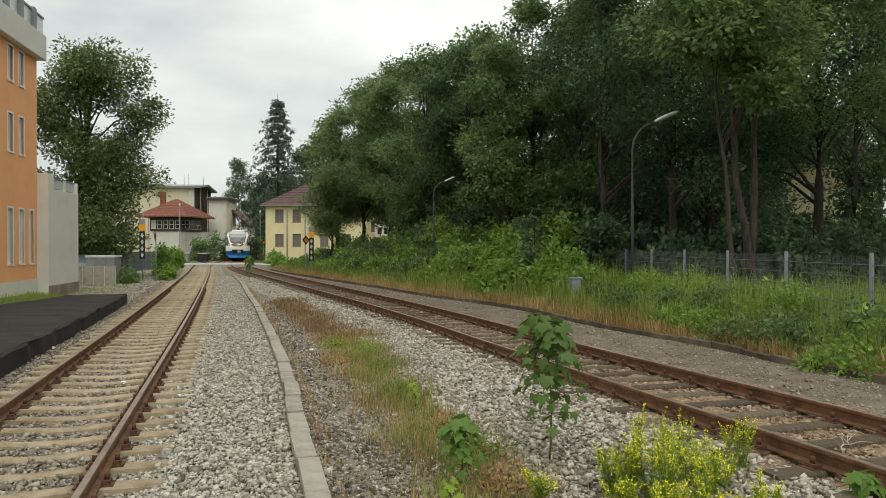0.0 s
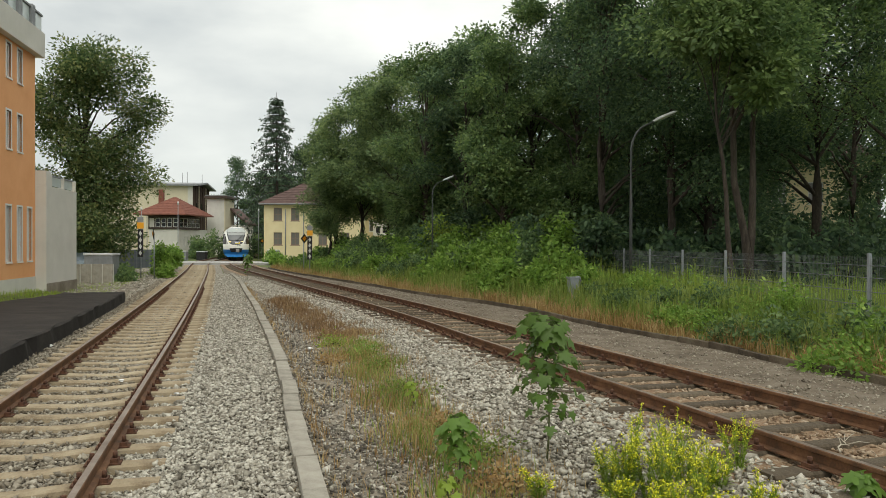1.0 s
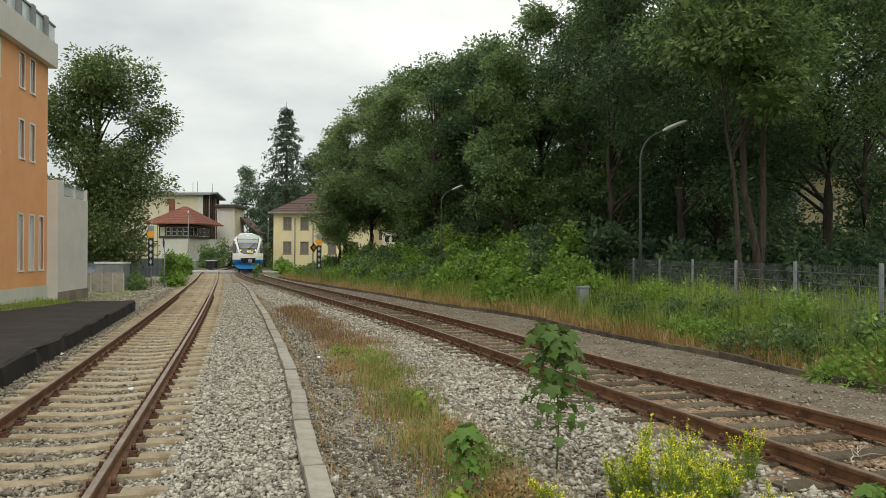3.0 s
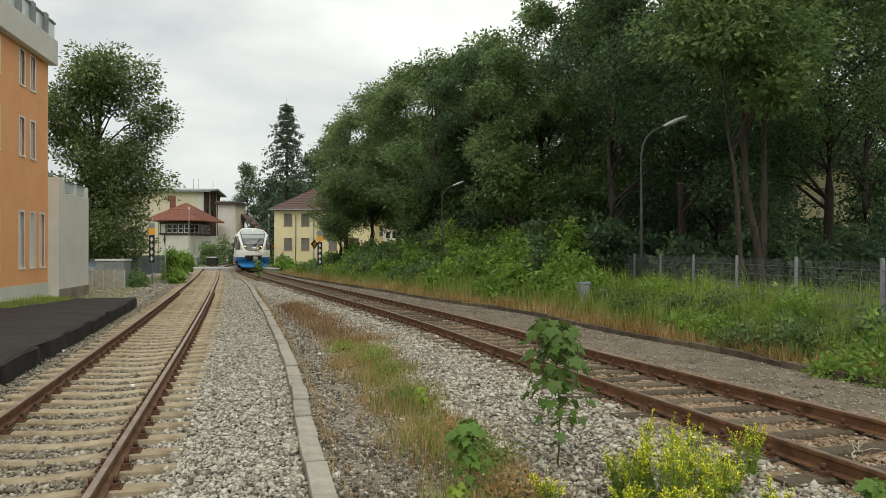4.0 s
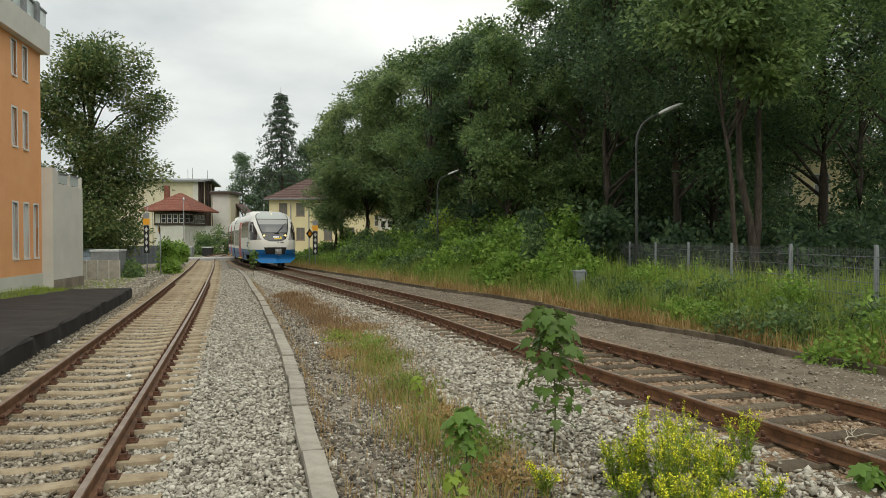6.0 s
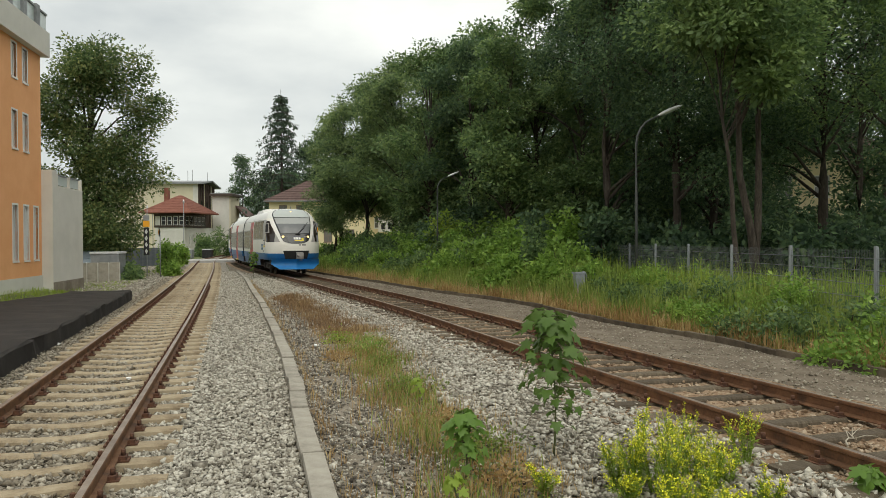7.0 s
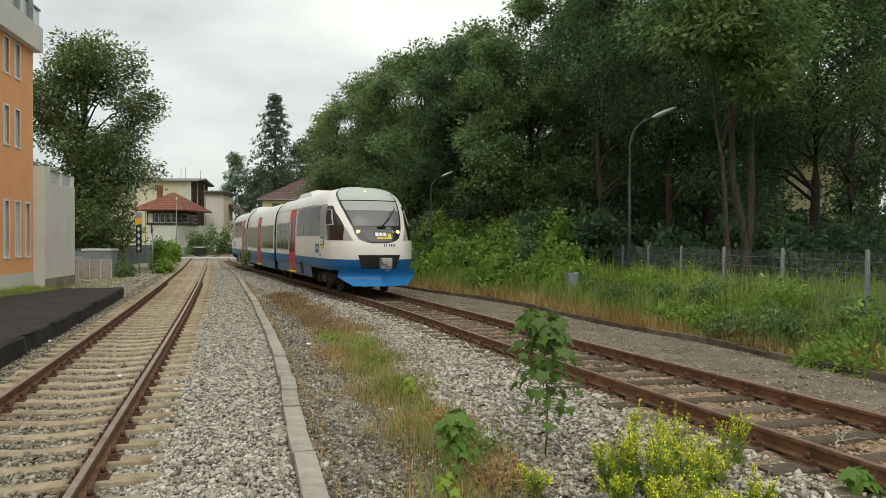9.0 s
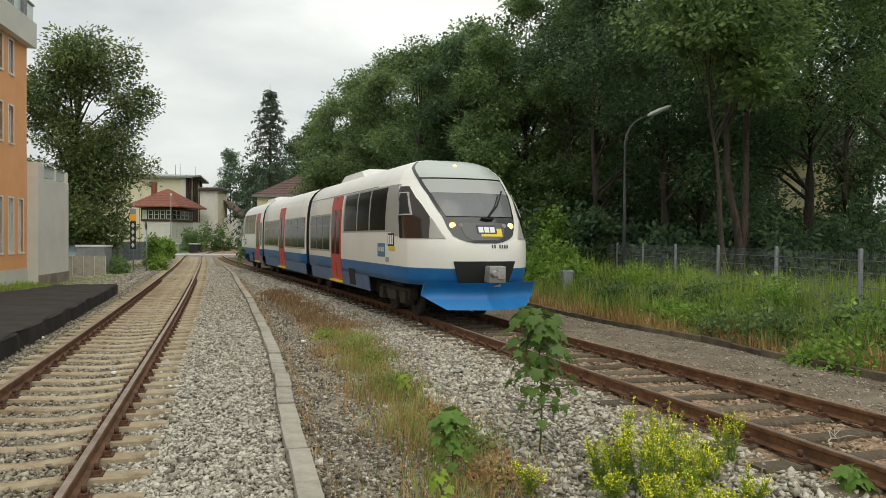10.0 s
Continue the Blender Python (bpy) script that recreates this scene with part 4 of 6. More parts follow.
# ---------------------------------------------------------------- the railcar train
M["lamp_white"] = noisy("pale_lamp_housing", [(0.3, (0.55, 0.56, 0.56)), (0.7, (0.70, 0.71, 0.71))], 4, 0.4, 0.1, 0.05, 30)
M["train_white"] = noisy("train_white_paint", [(0.3, (0.75, 0.735, 0.68)), (0.7, (0.82, 0.805, 0.76))], 0.7, 0.32, 0, 0.02, 30, spec=0.5)
M["train_roof"] = noisy("train_roof_paint", [(0.3, (0.66, 0.66, 0.63)), (0.7, (0.76, 0.76, 0.73))], 0.9, 0.4, 0, 0.02, 30)
M["train_blue"] = noisy("train_blue_paint", [(0.3, (0.008, 0.105, 0.30)), (0.7, (0.014, 0.145, 0.39))], 1.5, 0.35, 0, 0.03, 30)
M["train_blue_dirty"] = noisy("train_dusty_blue_skirt", [(0.3, (0.07, 0.13, 0.25)), (0.7, (0.13, 0.20, 0.33))], 2.5, 0.55, 0, 0.05, 30)
M["train_grey"] = noisy("train_grey_band", [(0.3, (0.30, 0.29, 0.27)), (0.7, (0.38, 0.37, 0.35))], 1.2, 0.4, 0, 0.02, 30)
M["train_red"] = noisy("train_red_door_paint", [(0.3, (0.46, 0.035, 0.035)), (0.7, (0.56, 0.055, 0.05))], 1.2, 0.4, 0, 0.02, 30)
M["train_glass"] = mat("train_window_glass", (0.016, 0.014, 0.012), 0.12, 0, 0.05)
M["cab_glass"] = mat("cab_window_glass", (0.030, 0.022, 0.019), 0.08, 0, 0.4)
M["windshield"] = noisy("windshield_glass", [(0.3, (0.125, 0.13, 0.135)), (0.7, (0.16, 0.165, 0.17))], 0.8, 0.16, 0, 0.0, 10, spec=0.6)
M["blind"] = mat("pale_sun_blind", (0.34, 0.35, 0.34), 0.2, 0, 0.5)
M["plough"] = noisy("plough_blue_paint", [(0.3, (0.006, 0.13, 0.37)), (0.7, (0.012, 0.18, 0.47))], 1.5, 0.4, 0, 0.05, 30)
M["mask"] = mat("dark_front_mask", (0.022, 0.023, 0.025), 0.15, 0, 0.6)
M["panel_grey"] = mat("dark_grey_front_panel", (0.075, 0.078, 0.082), 0.25, 0, 0.5)
M["forehead"] = mat("pale_roof_panel", (0.42, 0.455, 0.435), 0.2, 0, 0.5)
M["rubber"] = mat("black_rubber", (0.012, 0.012, 0.012), 0.8)
M["bogie"] = noisy("dirty_bogie_iron", [(0.3, (0.02, 0.018, 0.016)), (0.7, (0.07, 0.06, 0.05))], 4, 0.85, 0.1, 0.3, 40)
M["cast"] = noisy("grey_cast_metal", [(0.3, (0.28, 0.27, 0.26)), (0.7, (0.42, 0.41, 0.40))], 5, 0.5, 0.4, 0.1, 40)
M["yellow_sign"] = mat("yellow_sign", (0.75, 0.58, 0.02), 0.4)
M["sign_blue"] = mat("grey_blue_sign", (0.08, 0.18, 0.28), 0.5)
M["lamp"] = mat("warm_headlight", (0.9, 0.8, 0.5), 0.2)
_b = M["lamp"].node_tree.nodes["Principled BSDF"]
_b.inputs["Emission Color"].default_value, _b.inputs["Emission Strength"].default_value = (1.0, 0.68, 0.22, 1), 1.5

WID_Z = (0.40, 0.85, 1.22, 1.80, 2.40, 2.90, 3.20, 3.45, 3.65, 3.76, 3.80)
WID_Y = (1.36, 1.42, 1.455, 1.46, 1.45, 1.41, 1.34, 1.20, 0.95, 0.58, 0.0)
OFF_Z = (0.40, 0.85, 1.22, 1.60, 1.80, 2.30, 2.80, 3.35, 3.60, 3.72, 3.80)
OFF_X = (0.36, 0.15, 0.04, 0.03, 0.06, 0.30, 0.76, 1.46, 2.02, 2.40, 3.0)
ROUND, ROUND_POW = 1.05, 3.6   # how the nose rounds off towards its sides


def half_width(z):
    return float(np.interp(z, WID_Z, WID_Y))


def nose_x(y, z):
    """How far the nose lies behind its tip, at y sideways and z up."""
    return float(np.interp(z, OFF_Z, OFF_X)) + ROUND * (abs(y) / 1.46) ** ROUND_POW


LEVELS = [0.85, 1.0, 1.12, 1.22, 1.40, 1.60, 1.80, 2.05, 2.30, 2.55, 2.80, 3.0, 3.2, 3.35, 3.48, 3.58, 3.66, 3.72, 3.77, 3.80]


def rimmed(name, pts, material, depth_dir):
    """A grid patch of points (rows x columns) with a rim that goes back by depth_dir."""
    n, k = len(pts), len(pts[0])
    V = [tuple(p) for r in pts for p in r]
    F = [(i * k + j, i * k + j + 1, (i + 1) * k + j + 1, (i + 1) * k + j) for i in range(n - 1) for j in range(k - 1)]
    rim = [(0, j) for j in range(k)] + [(i, k - 1) for i in range(1, n)] + [(n - 1, j) for j in range(k - 2, -1, -1)] + [(i, 0) for i in range(n - 2, 0, -1)]
    m = len(rim)
    b, face = len(V), len(F)
    V += [tuple(pts[i][j]) for i, j in rim] + [tuple(Vector(pts[i][j]) + Vector(depth_dir)) for i, j in rim]
    F += [(b + q, b + (q + 1) % m, b + m + (q + 1) % m, b + m + q) for q in range(m)]
    bm = bmesh.new()
    vs = [bm.verts.new(v) for v in V]
    for q, f in enumerate(F):
        try:
            bm.faces.new([vs[i] for i in f]).smooth = q < face
        except ValueError:
            pass
    return bm_mesh(name, bm, material)


def side_patch(name, x0, x1, z0, z1, side, material, lift=0.008, n=5, slant=0.0):
    """A panel on the flank, x along the car; side is 1 or -1. slant shifts its top along x."""
    rows = []
    for i in range(n):
        t = i / (n - 1)
        z = z0 + (z1 - z0) * t
        rows.append([(x + slant * t, side * (half_width(z) + lift), z) for x in (x0, x1)])
    return rimmed(name, rows, material, (0, -side * 0.02, 0))


def nose_patch(name, L, rows, material, lift=0.010, cols=13):
    """A panel on the nose; rows of (z, y0, y1)."""
    pts = []
    for z, y0, y1 in rows:
        pts.append([(L - nose_x(y, z) + lift, y, z + lift * 0.4) for y in np.linspace(y0, y1, cols)])
    return rimmed(name, pts, material, (-0.02, 0, 0))


def flank_patch(name, L, side, material, lift, rows):
    """A panel that runs from the flank round onto the nose; rows of (z, from, to), metres behind the tip."""
    pts = []
    for z, a, b in rows:
        w, base = half_width(z), nose_x(0, z)
        r = []
        for x in np.linspace(a, b, 10):
            y = min(w, 1.46 * (max(0.0, x - base) / ROUND) ** (1 / ROUND_POW))
            r.append((L - x + lift * 0.5, side * (y + lift), z))
        pts.append(r)
    return rimmed(name, pts, material, (0, -side * 0.02, 0))


def car_body(L, nose):
    """Shell of one car: x from 0 (rear) to L; nose on the front end or plain end."""
    cols = 17
    V, F, I = [], [], []
    rows = []
    for z in LEVELS:
        w = half_width(z)
        row = []
        ys = [w * math.sin(a) for a in np.linspace(-math.pi / 2, math.pi / 2, cols)]
        if nose:
            front = [(L - nose_x(y, z), y) for y in ys]
        else:
            front = [(L, y) for y in ys]
        xs = np.linspace(0.0, 1.0, 8)
        left = [(front[0][0] * t, -w) for t in xs[:-1]]
        right = [(front[-1][0] * t, w) for t in xs[:-1]][::-1]
        ring = left + front + right + [(0.0, w * 0.5), (0.0, 0.0), (0.0, -w * 0.5)]
        rows.append([(x, y, z) for x, y in ring])
    k = len(rows[0])
    for r in rows:
        V += r
    for i in range(len(rows) - 1):
        for j in range(k):
            F.append((i * k + j, i * k + (j + 1) % k, (i + 1) * k + (j + 1) % k, (i + 1) * k + j))
            zc = (LEVELS[i] + LEVELS[i + 1]) / 2
            cap = j >= k - 4 or (not nose and 7 <= j < 7 + cols - 1)
            I.append(3 if cap else 1 if zc < 1.22 else (2 if zc > 3.1 else 0))
    F.append(tuple(range(k))[::-1])
    I.append(1)
    me = mesh_np("car_body", V, F, [M["train_white"], M["train_blue"], M["train_roof"], M["rubber"]], I, smooth=True)
    return me


def wheelset(parent, x, name="bogie"):
    bm = bmesh.new()
    for sy in (-1, 1):
        box(bm, x - 1.25, x + 1.25, sy * 1.02 - 0.10, sy * 1.02 + 0.10, 0.42, 0.68, 0.03)
        box(bm, x - 0.35, x + 0.35, sy * 1.05 - 0.14, sy * 1.05 + 0.14, 0.36, 0.60, 0.03)
        for dx in (-0.9, 0.9):
            box(bm, x + dx - 0.2, x + dx + 0.2, sy * 1.08 - 0.12, sy * 1.08 + 0.12, 0.32, 0.62, 0.04)
    box(bm, x - 0.4, x + 0.4, -1.0, 1.0, 0.45, 0.8)
    bg = part(name, bm, M["bogie"], parent, "dirty dark bogie frame")
    bg.matrix_basis = pose(0, 0, 0)
    return bg


def wheels(parent, x):
    for dx in (-0.9, 0.9):
        bm = bmesh.new()
        for sy in (-1, 1):
            tube(bm, [(x + dx, sy * 0.72, 0.39), (x + dx, sy * 0.86, 0.39)], 0.385, 24)
            tube(bm, [(x + dx, sy * 0.86, 0.39), (x + dx, sy * 0.93, 0.39)], 0.12, 12)
        tube(bm, [(x + dx, -0.72, 0.39), (x + dx, 0.72, 0.39)], 0.08, 10)
        part("wheelset", bm, M["bogie"], parent, "rusty steel wheels on an axle")


def low_skirt(car, x0, x1, side, panels=()):
    part("skirt", side_patch("skirt", x0, x1, 0.46, 0.86, side, M["train_blue_dirty"], 0.004, 3), parent=car, label="dusty blue lower skirt")
    for a, b in panels:
        part("skirt_grille", side_patch("skirt_grille", a, b, 0.52, 0.98, side, M["rubber"], 0.012, 3), parent=car)


def door(car, x, side):
    d = part("door", side_patch("door", x - 0.70, x + 0.70, 0.58, 3.12, side, M["train_red"], 0.014, 9), parent=car, label="bright red double-leaf door")
    for dx in (-0.34, 0.34):
        part("door_window", side_patch("door_window", x + dx - 0.20, x + dx + 0.20, 1.35, 2.70, side, M["train_glass"], 0.020, 6), parent=car)
    part("door_seam", side_patch("door_seam", x - 0.02, x + 0.02, 0.62, 3.08, side, M["rubber"], 0.018, 7), parent=car)
    part("step", boxm(x - 0.7, x + 0.7, side * 1.36 - 0.14, side * 1.36 + 0.14, 0.50, 0.56), M["yellow_sign"], car, "yellow-edged step")


def windows_low(car, x0, x1, n, side):
    part("window_band", side_patch("window_band", x0 - 0.12, x1 + 0.12, 1.40, 2.62, side, M["train_grey"], 0.006, 6), parent=car, label="grey painted window band")
    w = (x1 - x0) / n
    for i in range(n):
        part("window", side_patch("window", x0 + i * w + 0.05, x0 + (i + 1) * w - 0.05, 1.46, 2.56, side, M["train_glass"], 0.013, 6), parent=car)
        part("vent_bar", side_patch("vent_bar", x0 + i * w + 0.06, x0 + (i + 1) * w - 0.06, 2.22, 2.25, side, M["train_grey"], 0.018, 2), parent=car)


def roof_unit(car, x0, x1):
    bm = bmesh.new()
    pr = [(-0.95, 3.48), (-0.80, 3.88), (-0.55, 3.96), (0.55, 3.96), (0.80, 3.88), (0.95, 3.48)]
    rows = []
    for x, k in ((x0, 0.0), (x0 + 0.5, 1.0), (x1 - 0.5, 1.0), (x1, 0.0)):
        rows.append([bm.verts.new((x, y, 3.5 + (z - 3.5) * (0.25 + 0.75 * k))) for y, z in pr])
    for a, b in zip(rows, rows[1:]):
        for j in range(5):
            bm.faces.new((a[j], a[j + 1], b[j + 1], b[j]))
    bm.faces.new(rows[0])
    bm.faces.new(rows[-1][::-1])
    u = part("roof_unit", bm, M["train_roof"], car, "pale roof air-conditioning housing")
    for i in range(4):
        x = x0 + 0.8 + i * (x1 - x0 - 1.6) / 4
        part("roof_grille", boxm(x, x + 0.5, -0.5, 0.5, 3.962, 3.98), M["rubber"], car)


def end_car(L, front=True):
    """End car with cab; x = L is its tip."""
    car = new("front_car" if front else "rear_car", car_body(L, True))
    S = lambda s: L - s - 0.75
    for side in (-1, 1):
        # tall windows behind the cab, then a door, then low windows
        part("window_band", side_patch("window_band", S(6.55), S(1.52), 2.00, 3.12, side, M["train_grey"], 0.006, 6), parent=car, label="grey painted window band")
        for a, b in ((6.38, 4.95), (4.80, 3.60), (3.45, 2.02)):
            part("window", side_patch("window", S(a), S(b), 2.05, 3.08, side, M["train_glass"], 0.013, 6), parent=car, label="dark tinted side window")
        # cab side window on the curved corner
        front = lambda z: float(np.interp(z, (1.84, 2.30, 2.60, 3.05), (0.50, 0.63, 1.00, 1.64)))
        rear = lambda z: 1.56 + 0.24 * (z - 1.8)
        vf = lambda z: 1.14 + 0.78 * (z - 2.40)
        part("window_band", flank_patch("window_band", L, side, M["train_grey"], 0.007, [(z, 2.275, rear(z) + 0.01) for z in np.linspace(1.90, 3.11, 9)]), parent=car)
        part("cab_window", flank_patch("cab_window", L, side, M["cab_glass"], 0.012, [(z, rear(z), front(z)) for z in np.linspace(1.86, 3.05, 14)]), parent=car, label="brown-tinted cab side window")
        part("corner_panel", flank_patch("corner_panel", L, side, M["train_grey"], 0.009, [(z, front(z) + 0.02, k) for z, k in ((1.86, 0.24), (1.95, 0.32), (2.10, 0.44), (2.30, 0.61))]), parent=car, label="grey triangular corner panel")
        part("cab_vent", flank_patch("cab_vent", L, side, M["rubber"], 0.020, [(z, rear(z) - 0.08, vf(z)) for z in np.linspace(2.40, 2.90, 5)]), parent=car, label="dark opening pane")
        for rows in ([(2.375, rear(2.38) - 0.04, vf(2.38) - 0.03), (2.405, rear(2.40) - 0.04, vf(2.40) - 0.03)], [(2.885, rear(2.88) - 0.04, vf(2.88)), (2.91, rear(2.91) - 0.04, vf(2.91))], [(z, rear(z) - 0.04, rear(z) - 0.085) for z in (2.40, 2.65, 2.90)], [(z, vf(z) + 0.015, vf(z) - 0.03) for z in (2.40, 2.65, 2.90)]):
            part("cab_vent_frame", flank_patch("cab_vent_frame", L, side, M["train_grey"], 0.026, rows), parent=car)
        door(car, S(7.52), side)
        windows_low(car, 0.35, S(8.50), 3, side)
        low_skirt(car, 0.3, S(3.7), side, ((S(5.9), S(5.2)),))
        part("sign_plate", side_patch("sign_plate", S(2.66), S(2.02), 1.40, 1.73, side, M["sign_blue"], 0.012, 3), parent=car, label="small grey-blue notice")
        for a in (2.56, 2.36, 2.2):
            part("letter_bar", side_patch("letter_bar", S(a), S(a - 0.10), 1.53, 1.64, side, M["lamp_white"], 0.016, 2), parent=car)
        part("sign_plate", side_patch("sign_plate", S(1.76), S(1.26), 1.67, 1.97, side, M["rubber"], 0.012, 3), parent=car, label="black and white emblem plate")
        for a in (1.72, 1.57, 1.42):
            part("emblem_bar", side_patch("emblem_bar", S(a), S(a - 0.11), 1.71, 1.93, side, M["white"], 0.016, 2), parent=car)
        part("sign_plate", side_patch("sign_plate", S(1.66), S(1.18), 1.565, 1.665, side, M["yellow_sign"], 0.014, 2), parent=car)
        part("door_pull", side_patch("door_pull", S(1.95), S(1.70), 1.28, 1.40, side, M["train_grey"], 0.010, 2), parent=car)
    # nose
    rim = lambda z: float(np.interp(z, (1.76, 1.79, 1.84, 1.92, 2.10, 2.30, 2.60, 3.00, 3.35, 3.50, 3.60, 3.68, 3.745), (0.26, 0.42, 0.57, 0.70, 0.79, 0.84, 0.93, 1.02, 1.06, 1.02, 0.93, 0.80, 0.55)))
    band = lambda z0, z1, n, inset: [(z, -rim(z) + inset, rim(z) - inset) for z in np.linspace(z0, z1, n)]
    part("front_mask", nose_patch("front_mask", L, [(z, -rim(z), rim(z)) for z in (1.76, 1.79, 1.84, 1.92, 2.0, 2.1, 2.2, 2.3, 2.45, 2.6, 2.8, 3.0, 3.2, 3.35, 3.5, 3.6, 3.68, 3.745)], M["mask"], 0.012), parent=car, label="glossy black windscreen surround")
    part("windscreen", nose_patch("windscreen", L, band(2.33, 2.86, 5, 0.065), M["windshield"], 0.030), parent=car, label="large raked windscreen")
    part("sun_blind", nose_patch("sun_blind", L, band(2.865, 3.20, 5, 0.06), M["blind"], 0.030), parent=car, label="pale band of the sun blind")
    part("roof_panel", nose_patch("roof_panel", L, band(3.235, 3.735, 8, 0.05), M["forehead"], 0.032), parent=car, label="pale grey panel over the windscreen")
    part("emblem_panel", nose_patch("emblem_panel", L, [(1.82, -0.30, 0.30), (1.90, -0.44, 0.46), (2.06, -0.50, 0.50), (2.20, -0.50, 0.50)], M["panel_grey"], 0.018), parent=car)
    part("emblem", nose_patch("emblem", L, [(1.90, -0.08, 0.42), (1.965, -0.08, 0.42)], M["yellow_sign"], 0.024, 6), parent=car, label="yellow emblem plate")
    part("emblem", nose_patch("emblem", L, [(1.966, 0.30, 0.42), (2.07, 0.30, 0.42)], M["yellow_sign"], 0.024, 3), parent=car)
    part("emblem", nose_patch("emblem", L, [(1.955, -0.16, 0.29), (2.14, -0.16, 0.29)], M["sign_dark"], 0.030, 6), parent=car, label="dark emblem plate")
    for a in (-0.13, 0.005, 0.14):
        part("emblem_bar", nose_patch("emblem_bar", L, [(1.98, a, a + 0.11), (2.10, a, a + 0.11)], M["white"], 0.036, 3), parent=car)
    for a in (0.14, 0.20, 0.32, 0.38, 0.44, 0.50):
        part("number_bar", nose_patch("number_bar", L, [(1.65, a, a + 0.032), (1.73, a, a + 0.032)], M["panel_grey"], 0.010, 2), parent=car)
    for y in (-0.68, 0.68):
        x = L - nose_x(y, 2.14)
        hl = part("headlight", tube(bmesh.new(), [(x - 0.05, y, 2.14), (x + 0.035, y, 2.14)], 0.066, 18), M["lamp"], car, "lit warm headlight")
        part("headlight", tube(bmesh.new(), [(x - 0.02, y * 0.74, 2.14), (x + 0.075, y * 0.74, 2.14)], 0.05, 16), M["cast"], car)
    x = L - nose_x(0, 3.56)
    part("top_lamp", tube(bmesh.new(), [(x - 0.05, 0.0, 3.56), (x + 0.03, 0.0, 3.56)], 0.055, 16), M["lamp"], car, "lit warm upper headlight")
    # wiper
    bm = bmesh.new()
    P = lambda y, z: (L - nose_x(y, z) + 0.06, y, z)
    tube(bm, [P(0.10, 2.30), P(0.38, 2.55), P(0.62, 2.84)], 0.016, 6)
    tube(bm, [P(0.16, 2.34), P(0.48, 2.60), P(0.80, 2.95)], 0.020, 6)
    tube(bm, [P(-0.02, 2.31), P(0.12, 2.29), P(0.26, 2.30)], 0.03, 6)
    part("wiper", bm, M["rubber"], car, "black windscreen wiper")
    # coupler bay, its shaded depth painted as a flat black sheet, with coupler
    part("coupler_bay", nose_patch("coupler_bay", L, [(0.86, -0.58, 0.58), (1.15, -0.66, 0.66), (1.36, -0.72, 0.72)], M["rubber"], 0.035, 9), parent=car, label="black coupler opening")
    bm = bmesh.new()
    box(bm, L - 0.25, L + 0.22, -0.02, 0.36, 0.92, 1.28, 0.04)
    box(bm, L + 0.221, L + 0.27, 0.14, 0.33, 1.0, 1.2, 0.02)
    tube(bm, [(L + 0.15, 0.07, 1.12), (L + 0.36, 0.07, 1.12)], [0.10, 0.05], 14)
    box(bm, L - 0.2, L + 0.1, 0.05, 0.30, 0.84, 0.915)
    part("coupler", bm, M["cast"], car, "grey automatic coupler head")
    # plough blade, two halves that meet at the middle
    for sy in (-1, 1):
        rows = []
        for t in np.linspace(0, 1, 7):
            z = 0.92 - 0.56 * t
            half = 1.33 - (0.02 if t < 0.5 else 0.42 * (t - 0.5) / 0.5)
            back = 0.24 * math.sin(math.pi * min(1, t * 1.05)) - 0.16 * t
            rows.append([(L + 0.22 - back - 0.48 * (abs(u) * half / 1.36), sy * u * half, z) for u in np.linspace(0.0, 1, 8)])
        part("plough_blade", rimmed("plough_blade", rows, M["plough"], (-0.05, 0, 0)), parent=car, label="bright blue snow plough blade")
    for y in (-0.6, 0.6):
        part("plough_bracket", boxm(L - 0.95, L - 0.42, y - 0.06, y + 0.06, 0.50, 0.845), M["bogie"], car)
    wheelset(car, S(2.35))
    wheels(car, S(2.35))
    part("underframe", boxm(0.3, S(3.8), -1.15, 1.15, 0.45, 0.84), M["bogie"], car)
    roof_unit(car, S(9.6), S(6.4))
    part("gutter_line", side_patch("gutter_line", 0.1, S(3.0), 3.14, 3.165, -1, M["train_grey"], 0.012, 2), parent=car)
    return car


def middle_car(L):
    car = new("middle_car", car_body(L, False))
    for side in (-1, 1):
        door(car, L * 0.50, side)
        windows_low(car, 0.35, L * 0.5 - 0.95, 3, side)
        windows_low(car, L * 0.5 + 0.95, L - 0.35, 3, side)
        low_skirt(car, 0.3, L - 0.3, side)
    part("underframe", boxm(1.5, L - 1.5, -1.15, 1.15, 0.45, 0.84), M["bogie"], car)
    return car


